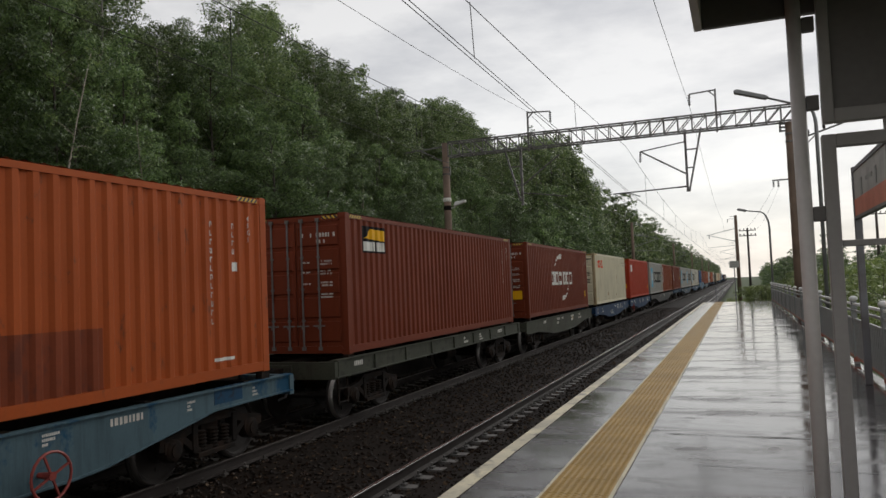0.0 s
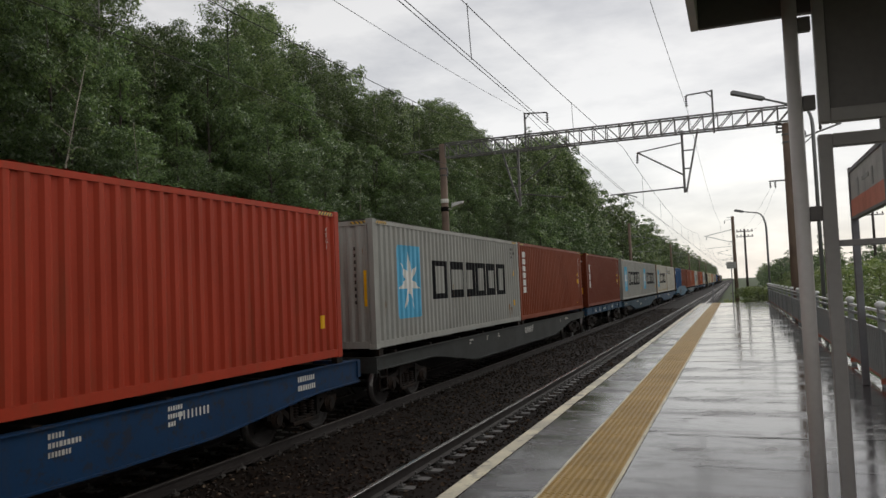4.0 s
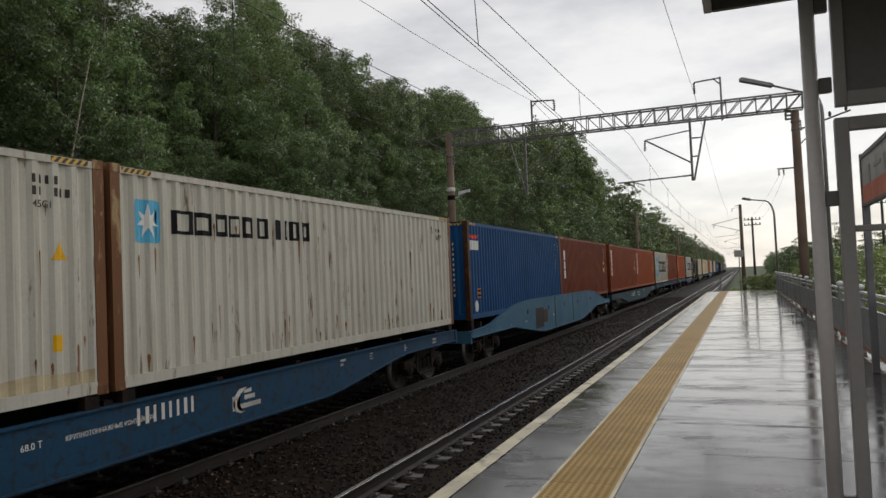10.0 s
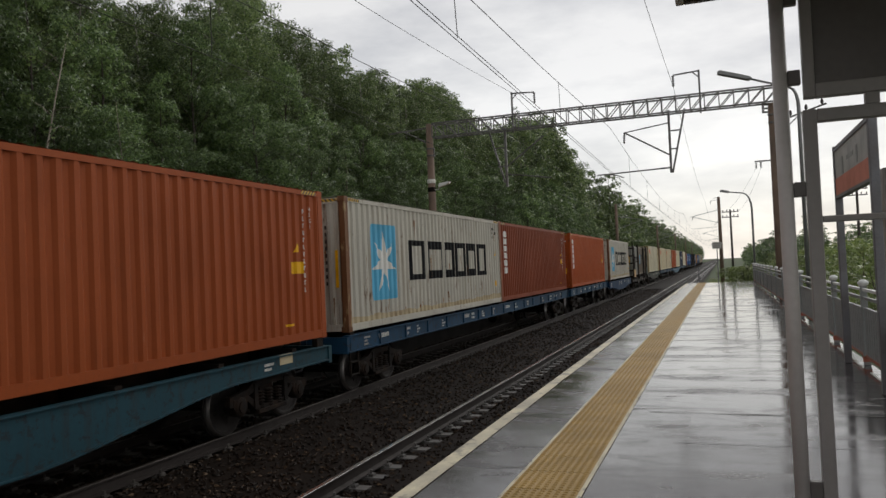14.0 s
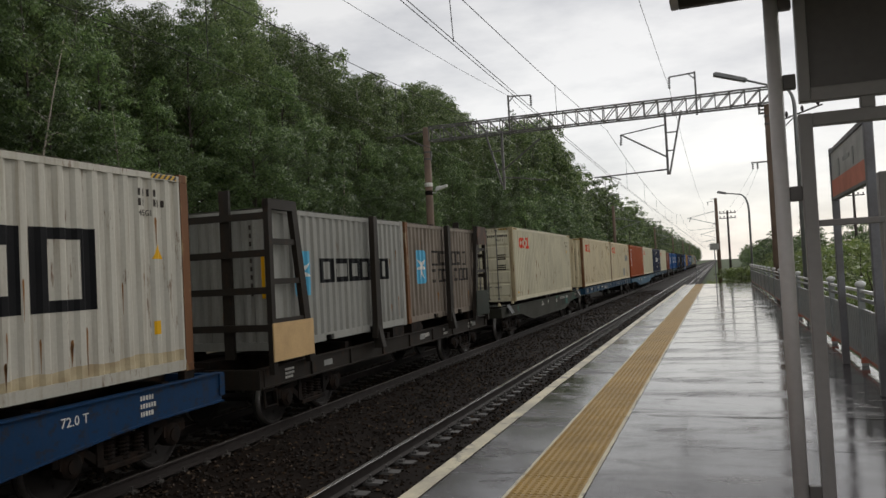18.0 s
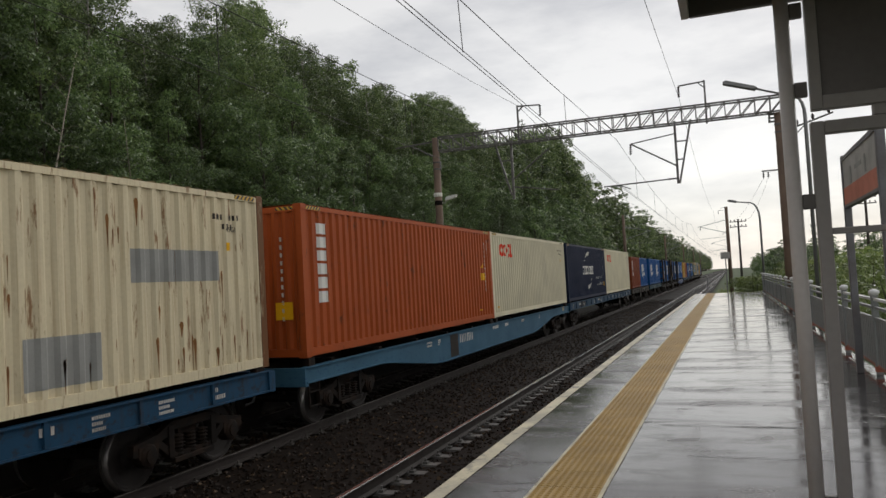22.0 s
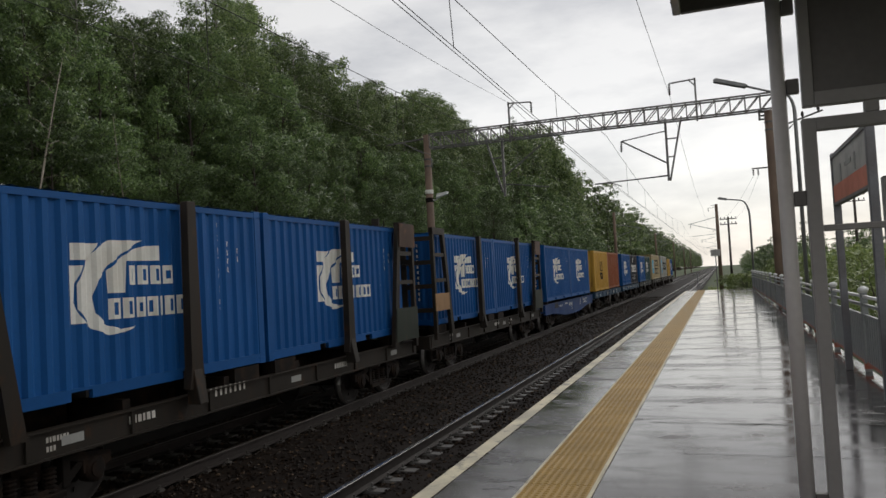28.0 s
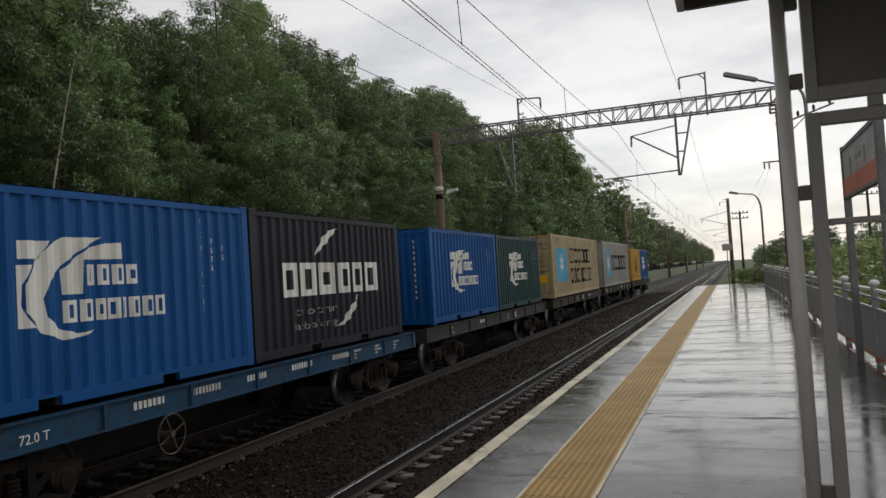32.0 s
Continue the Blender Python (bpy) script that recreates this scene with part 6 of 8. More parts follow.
def wagon_emblem(y, z, h, x):
    """A small sweeping emblem with two plain bars, painted on a wagon's beam."""
    k = h / 1.24
    bm = bmesh.new()
    for poly in WING:
        bm.faces.new([bm.verts.new((x + 0.001, y + (a - 1.9) * k, z + (b - 0.77) * k)) for a, b in poly])
    bmesh.ops.triangulate(bm, faces=bm.faces[:])
    return mesh_of("beam_emblem", bm, CODEWHITE)


EMBLEMS = {8: (2.4, 0.64, 0.38), 3: (2.62, 0.85, 0.20), 4: (-4.0, 0.88, 0.20), 23: (3.75, 0.90, 0.22)}


WAGON_LABEL = {
    "belly80": "long container flat wagon with a deep belly beam", "hump80": "long container flat wagon with tall arched side beams",
    "flat80": "long container flat wagon with straight side sills", "belly40": "short container flat wagon with a belly beam", "belly60": "container flat wagon with bare slotted end decks",
    "flat40": "short container flat wagon with straight side sills", "rack40": "grimy flat wagon with end racks and side stanchions"}
COLOUR_WORD = {"w_royal": "royal blue", "w_chalk": "chalky pale blue", "w_blue": "blue", "w_steel": "grimy steel blue", "w_deep": "deep blue", "w_teal": "teal", "w_green": "grey-green", "w_pale": "pale blue", "w_grey": "grey", "w_dark": "black", "w_olive": "olive"}


def wagon(kind, colour, seed):
    beam_kind = "low40" if kind == "rack40" else "slim40" if seed == 0 else kind
    half = 12.3 if kind.endswith("80") else 8.3 if kind == "belly60" else 6.72
    mat = PAINTS[colour]
    w = thing("container_wagon", COLOUR_WORD[colour] + " " + WAGON_LABEL[kind], "freight wagon", group="wagons of the train")
    for s in (1, -1):
        key = (beam_kind, s)
        if key not in BEAMS:
            BEAMS[key] = side_beam(beam_kind, half, s)
        part("side_beam", BEAMS[key], w, mat=mat)
    key = ("sill", half)
    if key not in BEAMS:
        bm = bmesh.new()
        box(bm, -0.2, 0.2, -half, half, 0.86, 1.24)
        BEAMS[key] = mesh_of("centre_sill", bm, IRON)
    part("centre_sill", BEAMS[key], w)
    n = int(half * 2 / 2.2)
    for i in range(n):
        part("cross_beam", SMALL["cross_beam"], w, at=Matrix.Translation((0, -half + 1.2 + (2 * half - 2.4) * i / (n - 1), 0)))
    flip = Matrix.Rotation(math.pi, 4, "Z")
    for e in (Matrix.Identity(4), flip):
        at = e @ Matrix.Translation((0, -half, 0))
        part("end_sill", SMALL["end_sill"], w, mat=mat, at=at @ Matrix.Translation((0, 0, {"rack40": -0.15, "hump80": -0.22, "belly80": -0.08, "belly40": -0.05, "belly60": -0.05}.get(kind, 0.0))))
        part("coupler", SMALL["coupler"], w, at=at)
        part("brake_hose", SMALL["hose"], w, at=at)
        part("foot_step", SMALL["step"], w, at=e @ Matrix.Translation((1.20, -half + 0.12, 0)))
    for y in (-half + 1.95, half - 1.95):
        b = part("bogie", BOGIE["bolster"], w, "dark cast-iron bogie", at=Matrix.Translation((0, y, 0)))
        for s in (1, -1):
            part("side_frame", BOGIE["frame%d" % s], b)
            for q in (-0.19, 0.0, 0.19):
                part("spring", BOGIE["spring"], b, at=Matrix.Translation((s * 1.04, q * 1.45, 0)))
            for q in (-0.925, 0.925):
                part("axle_box", BOGIE["axle_box"], b, at=Matrix.Translation((s * 1.05, q, 0.475)) @ Matrix.Scale(s, 4, (1, 0, 0)))
        for q in (-0.925, 0.925):
            axle = part("wheelset", BOGIE["wheelset"], w, at=Matrix.Translation((0, y + q, 0.475)))
            for s in (1, -1):
                part("wheel_tread", BOGIE["tread%d" % s], axle, "worn bright steel tread" if s > 0 else "")
            WHEELS.append((axle, w, y + q))
    part("air_tank", SMALL["air_tank"], w, at=Matrix.Translation((0.55, 1.2, 0.72)))
    if kind != "rack40":
        for y in ((-6.0, 6.0) if half < 8 else (-12.0, -0.3, 0.3, 12.0)):
            for s in (1, -1):
                part("twistlock_support", SMALL["fitting"], w, at=Matrix.Translation((0, y, 0)) @ Matrix.Scale(s, 4, (1, 0, 0)))
    if kind == "belly60":
        for e in (Matrix.Identity(4), flip):
            for y in (7.05, 7.55, 8.05):
                part("deck_bar", SMALL["deck_bar"], w, at=e @ Matrix.Translation((0, y, 0)))
            for s in (1, -1):
                for y in (6.25, 8.15):
                    part("locating_pin", SMALL["pin"], w, "pale worn locating pin", at=e @ Matrix.Translation((s * 1.13, y, 1.29)))
                part("deck_flap", SMALL["flap"], w, "folded steel flap", at=e @ Matrix.Translation((0, 7.35, 0)) @ Matrix.Scale(s, 4, (1, 0, 0)))
    if seed in (0, 4, 24, 25):
        part("brake_wheel", SMALL["worn_brake_wheel" if seed > 20 else "brake_wheel"], w, "thin worn steel hand-brake wheel" if seed > 20 else "dull red hand-brake wheel", at=Matrix.Translation((1.42, {0: 1.48, 4: -half + 0.45}.get(seed, -half + 4.4), 0.70)))
    top, bottom = beam_outline(beam_kind, half)
    x = 1.2675 if kind == "hump80" else 1.2275
    part("side_writing", side_writing(half, bottom[-1][1], top[-1][1] - 0.01, seed, {"w_deep": 0.75, "w_blue": 0.75, "w_chalk": 1.0, "w_royal": 0.9}.get(colour, 0.45), x=x, keep=[q[1] for q in WORDS.get(seed, ())]), w, "small white stencilled bars")["kind"] = "stuff"
    if kind == "belly80" or seed in NUMBERS:
        part("running_number", big_number(*NUMBERS.get(seed, (0.4, 0.86, 0.22, 1.2)), seed, x), w, "row of white number bars")["kind"] = "stuff"
    if seed in EMBLEMS:
        part("beam_emblem", wagon_emblem(*EMBLEMS[seed], x), w, "worn white sweeping emblem")
    if kind == "hump80":
        for y in (-6.05, -2.8, 0.17, 3.1, 6.36):
            part("beam_hole", SMALL["hole"], w, "black disc for the dark inside of a lightening hole", at=Matrix.Translation((x, y, 1.27)))
        for y in (-1.68, 1.94):
            part("beam_seam", SMALL["seam"], w, at=Matrix.Translation((x, y, 0)))
    for a, b, lo, hi, tone in PANELS.get(seed, ()):
        bm = bmesh.new()
        box(bm, x - 0.002, x + 0.0025, a, b, lo, hi)
        part("repainted_panel", mesh_of("repainted_panel", bm, {"pale": WORNBAND, "dark": PAINTS["w_dark"], "deep": PAINTS["w_blue"], "rust": PAINTS["w_rust"], "moss": PAINTS["w_moss"], "green": PAINTS["w_sea"]}[tone]), w, {"pale": "worn cream label panel", "dark": "black repainted panel", "deep": "fresh blue repainted panel", "rust": "rust-brown patch", "moss": "pale mossy patch", "green": "sea-green painted square"}[tone])
    for words, y, z, size in WORDS.get(seed, ()):
        part("load_lettering", lettering("load_lettering", words, size, WHITE), w, "white stencilled letters", at=Matrix.Translation((x + 0.001, y, z)))
    if kind == "rack40":
        for e in (Matrix.Identity(4), flip):
            at = e @ Matrix.Translation((0, -half + 0.16, 0))
            for s in (1, -1):
                r = part("rack_frame", SMALL["rack_side"], w, "black steel rack frame", at=at @ Matrix.Scale(s, 4, (1, 0, 0)))
                for k in range(3):
                    part("rung", SMALL["rung%d" % k], r)
            for z in (1.8, 2.45, 3.1, 3.75):
                part("cross_rail", SMALL["rack_rail"], w, at=at @ Matrix.Translation((0, 0, z)))
            for q in (-0.45, 0.45):
                part("upright", SMALL["rack_upright"], w, at=at @ Matrix.Translation((q, 0, 0)))
        part("plywood_board", SMALL["big_board" if seed == 14 else "board"], w, "bare plywood board on the rack", at=Matrix.Translation((0, -half + 0.16, 0)))
        part("rack_plate", SMALL["low_plate"], w, "dull green steel plate on the rack", at=Matrix.Translation((0, half - 0.16, 0)) @ Matrix.Scale(-1, 4, (0, 1, 0)))
        part("rack_plate", SMALL["top_plate"], w, "rusty steel plate across the rack top", at=Matrix.Translation((0, half - 0.16, 0)) @ Matrix.Scale(-1, 4, (0, 1, 0)))
        for y in (-5.6, -0.6, 0.6, 5.6):
            for s in (1, -1):
                part("container_support", SMALL["support"], w, at=Matrix.Translation((0, y, 0)) @ Matrix.Scale(s, 4, (1, 0, 0)))
        for y in (-4.3, 0.9, 5.4):
            part("label_plate", SMALL["label"], w, "worn pale label plate", at=Matrix.Translation((0, y, 0)))
        for y in (-2.15, 2.9):
            for s in (1, -1):
                part("stanchion", SMALL["stanchion"], w, at=Matrix.Translation((0, y, 0)) @ Matrix.Scale(s, 4, (1, 0, 0)))
    return w


WHEELS = []
RIDERS = []   # (thing, place along the train, height)
SHIFT = 462.6

# wagon kind, wagon paint, then containers: place along the train, size, paint, marks, doors at the leading end
TRAIN = [
    ("belly40", "w_chalk", [(-1.07, 40, "orange", "orange", False)]),
    ("flat40", "w_green", [(13.98, 40, "brown", "sail", True)]),
    ("belly40", "w_green", [(28.52, 40, "brown", "arcs", True)]),
    ("belly40", "w_deep", [(43.25, 40, "cream", "rings", True)]),
    ("belly40", "w_deep", [(57.89, 40, "red", "caxis", True)]),
    ("belly80", "w_grey", [(71.66, 40, "grey", "star", False), (83.97, 40, "rustred", "triton", False)]),
    ("flat40", "w_blue", [(97.82, 40, "brown", "upright", True)]),
    ("belly80", "w_steel", [(111.58, 40, "grey", "star", False), (123.89, 40, "grey", "star", False)]),
    ("belly80", "w_blue", [(136.95, 40, "oldgrey", "star", False), (149.25, 40, "oldgrey", "star_line", False)]),
    ("hump80", "w_pale", [(162.87, 40, "deepblue", "placard", False), (175.06, 40, "oxblood", "upright", False)]),
    ("belly80", "w_teal", [(188.59, 40, "rustred", "triton", False), (200.89, 40, "burntorange", "triton", False)]),
    ("flat80", "w_blue", [(214.06, 40, "oldgrey", "star", False), (226.25, 40, "rustred", "triton", False)]),
    ("flat40", "w_blue", [(240.11, 40, "orange", "triton", True)]),
    ("belly40", "w_deep", [(254.94, 40, "oldgrey", "star", True)]),
    ("rack40", "w_dark", [(269.44, 20, "grey", "star_small_20", False), (275.65, 20, "dirtygrey", "star_two_20", False)]),
    ("belly60", "w_olive", [(286.53, 40, "cream", "rings", True)]),
    ("flat80", "w_blue", [(302.84, 40, "oldcream", "rings", False), (315.14, 40, "oldcream", "rings", False)]),
    ("belly80", "w_pale", [(328.60, 40, "orange", "triton", False), (340.80, 40, "freshcream", "rings", False)]),
    ("flat80", "w_blue", [(353.62, 40, "navy", "arcs_eco", False), (365.98, 40, "freshcream", "rings", False)]),
    ("flat40", "w_dark", [(379.95, 20, "rustred", "upright_20", False), (386.10, 20, "blue", "wing_20", False)]),
    ("flat40", "w_teal", [(394.48, 20, "blue", "wing_20", False), (400.70, 20, "blue", "wing_20", False)]),
    ("rack40", "w_dark", [(409.13, 20, "blue", "wing_aft_20", False), (415.30, 20, "blue", "wing_aft_20", False)]),
    ("rack40", "w_dark", [(SHIFT - 38.90, 20, "blue", "wing_aft_20", False), (SHIFT - 32.80, 20, "blue", "wing_aft_20", False)]),
    ("belly40", "w_royal", [(SHIFT - 24.37, 20, "blue", "wing_aft_20", False), (SHIFT - 18.20, 20, "blue", "wing_aft_20", False)]),
    ("flat40", "w_blue", [(SHIFT - 9.75, 20, "yellow", "bigblack_20", False), (SHIFT - 3.62, 20, "rust_old", "plain_20", False)]),
    ("flat40", "w_blue", [(SHIFT + 4.80, 20, "blue", "wing_20", False), (SHIFT + 10.92, 20, "slate", "arcs_small_20", False)]),
    ("flat40", "w_grey", [(SHIFT + 19.10, 20, "blue", "wing_20", False), (SHIFT + 25.30, 20, "green", "wing_20", False)]),
    ("flat40", "w_dark", [(SHIFT + 34.00, 40, "beige", "star_two_big", True)]),
    ("flat40", "w_dark", [(SHIFT + 48.66, 40, "grey", "star", True)]),
    ("flat40", "w_dark", [(SHIFT + 62.80, 20, "yellow", "bigblack_20", False), (SHIFT + 69.10, 20, "blue", "wing_20", False)]),
]
COLOUR_NAME = {"orange": "bright orange", "burntorange": "burnt orange", "rustred": "rust red", "oxblood": "oxblood red", "brown": "dark brown-red", "red": "bright red", "cream": "clean cream", "freshcream": "fresh cream", "oldcream": "rust-streaked cream",
               "grey": "pale grey", "oldgrey": "stained pale grey", "dirtygrey": "dirty brown-grey", "beige": "dirty beige", "blue": "bright blue", "deepblue": "deep blue",
               "navy": "navy blue", "slate": "dark slate", "green": "dark green", "yellow": "yellow", "rust_old": "faded rust-brown"}
MARK_NAME = {"orange": "with small white codes", "sail": "with black and yellow brand panel", "arcs": "with white brand blocks and arcs", "arcs_eco": "with white brand blocks and arcs",
             "rings": "with red brand blocks", "caxis": "with small white brand blocks", "star": "with blue star emblem and black blocks", "triton": "with upright white brand blocks",
             "upright": "with upright white brand blocks", "star_line": "with a small blue star emblem", "placard": "with an orange hazard placard", "star_small_20": "with a blue star emblem",
             "star_two_20": "with a faded blue star", "upright_20": "with upright white brand blocks", "wing_20": "with a white sweeping emblem", "wing_aft_20": "with a white sweeping emblem set further back", "bigblack_20": "with large black brand blocks",
             "plain_20": "with small white codes", "arcs_small_20": "with white brand blocks and arcs", "star_two_big": "with a blue star and black blocks"}

for number, (kind, colour, load) in enumerate(TRAIN):
    ends = [u + (L40 if size == 40 else L20) for u, size, *_ in load]
    w = wagon(kind, colour, number)
    RIDERS.append((w, (load[0][0] + ends[-1]) / 2, RAIL))
    for u, size, paint_name, kind_of_marks, doors in load:
        feet = "long" if size == 40 else "short"
        c = container(paint_name, kind_of_marks, size, doors, "%s %s container %s" % (COLOUR_NAME[paint_name], feet, MARK_NAME[kind_of_marks]))
        RIDERS.append((c, u, RAIL + FLOOR + 0.002))
        if kind_of_marks == "rings" and paint_name == "oldcream" and u > 310:
            for name, polys in (("repair_patch", [rect(9.06, 10.93, 1.48, 1.94)]), ("repair_patch", [rect(7.33, 8.51, 0.27, 0.87)])):
                part(name, side_mark(name, polys, L40, GREYPATCH), c, "grey repair patch")

# how far the train has come at each time
RUN = [(0, 0), (1, 13.72), (2, 28.05), (3, 42.17), (5.5, 77.58), (6, 84.70), (7, 98.83), (8, 113.04), (9, 127.39), (10, 141.65), (11, 155.98), (12, 170.50),
       (13, 185.02), (14, 199.37), (14.5, 206.51), (17, 242.71), (18, 257.48), (19, 271.90), (20, 286.57), (21, 301.18), (22, 315.98), (23, 330.68), (24, 345.19),
       (25, 359.69), (25.5, 367.07), (27.5, 396.27), (28, 403.63), (29, 418.27), (30, 433.10), (31, 447.91), (32, 462.60)]


# ---- overhead line, poles, fence, shelter, signs ----
GANTRYSTEEL = material("weathered_gantry_steel", (0.15, 0.145, 0.14), 0.55, 0.3, 0.25, 2.0, 40.0, 0.1, second=(0.08, 0.07, 0.06), mix=0.8)
POLE = material("weathered_concrete_pole", (0.17, 0.115, 0.082), 0.8, 0, 0.2, 1.0, 25.0, 0.3, second=(0.09, 0.065, 0.05), mix=0.8)
WIRE = material("dark_copper_wire", (0.022, 0.020, 0.019), 0.6, 0.0, spec=0.2)
INSULATOR = material("brown_glazed_insulator", (0.022, 0.014, 0.011), 0.35)
LAMPGREY = material("grey_lamp_housing", (0.22, 0.22, 0.22), 0.4, 0.4)
FENCE = material("grey_green_fence_paint", (0.235, 0.245, 0.24), 0.5, 0.1, 0.2, 2.0, 40.0, 0.1, second=(0.20, 0.205, 0.195))
FADEDRED = material("faded_red_rail_paint", (0.36, 0.09, 0.05), 0.5, 0, 0.2, 2.0, 40.0, 0.1, second=(0.22, 0.12, 0.09), mix=0.8)
CAPWHITE = material("pale_post_cap", (0.70, 0.70, 0.68), 0.4)
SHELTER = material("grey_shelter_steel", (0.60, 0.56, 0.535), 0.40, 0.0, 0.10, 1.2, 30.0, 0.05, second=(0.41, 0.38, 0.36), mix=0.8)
# darker copy of the shelter grey: the canopy's shade is put into the frame's colour
SHADED_FRAME = material("mid_grey_frame_paint", (0.30, 0.278, 0.265), 0.45, 0.0, 0.10, 1.2, 30.0, 0.05, second=(0.24, 0.222, 0.21), mix=0.8)
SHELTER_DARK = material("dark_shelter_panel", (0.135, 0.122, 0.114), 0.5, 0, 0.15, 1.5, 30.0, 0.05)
WOODPOLE = material("tarred_wooden_pole", (0.06, 0.05, 0.042), 0.85, 0, 0.25, 1.5, 30.0, 0.3)


def truss(bm, x0, x1, z0, z1, y, w, bays):
    for yy in (y - w / 2, y + w / 2):
        bar(bm, (x0, yy, z0), (x1, yy, z0), 0.06)
        bar(bm, (x0, yy, z1), (x1, yy, z1), 0.06)
        for i in range(bays + 1):
            x = x0 + (x1 - x0) * i / bays
            bar(bm, (x, yy, z0), (x, yy, z1), 0.035)
            if i < bays:
                nx = x0 + (x1 - x0) * (i + 1) / bays
                bar(bm, (x, yy, z0), (nx, yy, z1), 0.035) if x > -4.5 else bar(bm, (x, yy, z1), (nx, yy, z0), 0.035)
    for i in range(bays + 1):
        x = x0 + (x1 - x0) * i / bays
        for z in (z0, z1):
            bar(bm, (x, y - w / 2, z), (x, y + w / 2, z), 0.035)


def insulator(bm, a, b, r=0.06, n=5):
    a, b = Vector(a), Vector(b)
    tube(bm, [a, b], 0.018, 6)
    for i in range(n):
        p = a.lerp(b, (i + 0.5) / n)
        d = (b - a).normalized() * (b - a).length / n * 0.28
        tube(bm, [p - d, p + d], r, 8, r * 0.5)


def concrete_mast(name, x, y, z0, z1, lean, label, r0=0.20, r1=0.14):
    bm = bmesh.new()
    tube(bm, [(0, 0, 0), (lean / 2, 0, (z1 - z0) / 2), (lean, 0, z1 - z0)], r0, 12, r1)
    return whole(name, mesh_of(name, bm, POLE, True), label, "mast", Matrix.Translation((x, y, z0)))


def hanger(side, contact_x, post_x, g, mirror):
    """Steel frame that hangs under the gantry and steadies one track's wires."""
    s = mirror
    bm = bmesh.new()
    bar(bm, (post_x, g, 7.45), (post_x, g, 4.95), 0.09)
    bar(bm, (post_x + s * 0.62, g, 7.45), (post_x + s * 0.06, g, 4.95), 0.07)
    for k in (0.33, 0.62):
        z = 7.45 - 2.5 * k
        bar(bm, (post_x, g, z), (post_x + s * (0.62 - 0.56 * k), g, z), 0.05)
    part("hanger_frame", mesh_of("hanger_frame", bm, GANTRYSTEEL), side, "galvanised hanging frame")
    bm = bmesh.new()
    tube(bm, [(post_x, g, 6.95), (post_x - s * 1.75, g, 6.72)], 0.025, 6)
    tube(bm, [(post_x, g, 5.65), (post_x - s * 1.75, g, 6.72)], 0.035, 6)
    part("bracket_tube", mesh_of("bracket_tube", bm, GANTRYSTEEL), side)
    bm = bmesh.new()
    tube(bm, [(post_x, g, 5.16), (contact_x - s * 0.45, g, 5.08)], 0.03, 6)
    tube(bm, [(contact_x - s * 0.05, g, 5.10), (contact_x + s * 0.35, g, 5.02), (contact_x + s * 0.62, g, 4.90)], 0.022, 6)
    part("registration_arm", mesh_of("registration_arm", bm, GANTRYSTEEL), side)
    bm = bmesh.new()
    insulator(bm, (post_x - s * 1.75, g, 6.72), (post_x - s * 1.78, g, 6.28))
    insulator(bm, (post_x - s * 0.05, g, 5.16), (post_x - s * 0.40, g, 5.15), 0.05, 4)
    part("insulator", mesh_of("insulator", bm, INSULATOR), side)


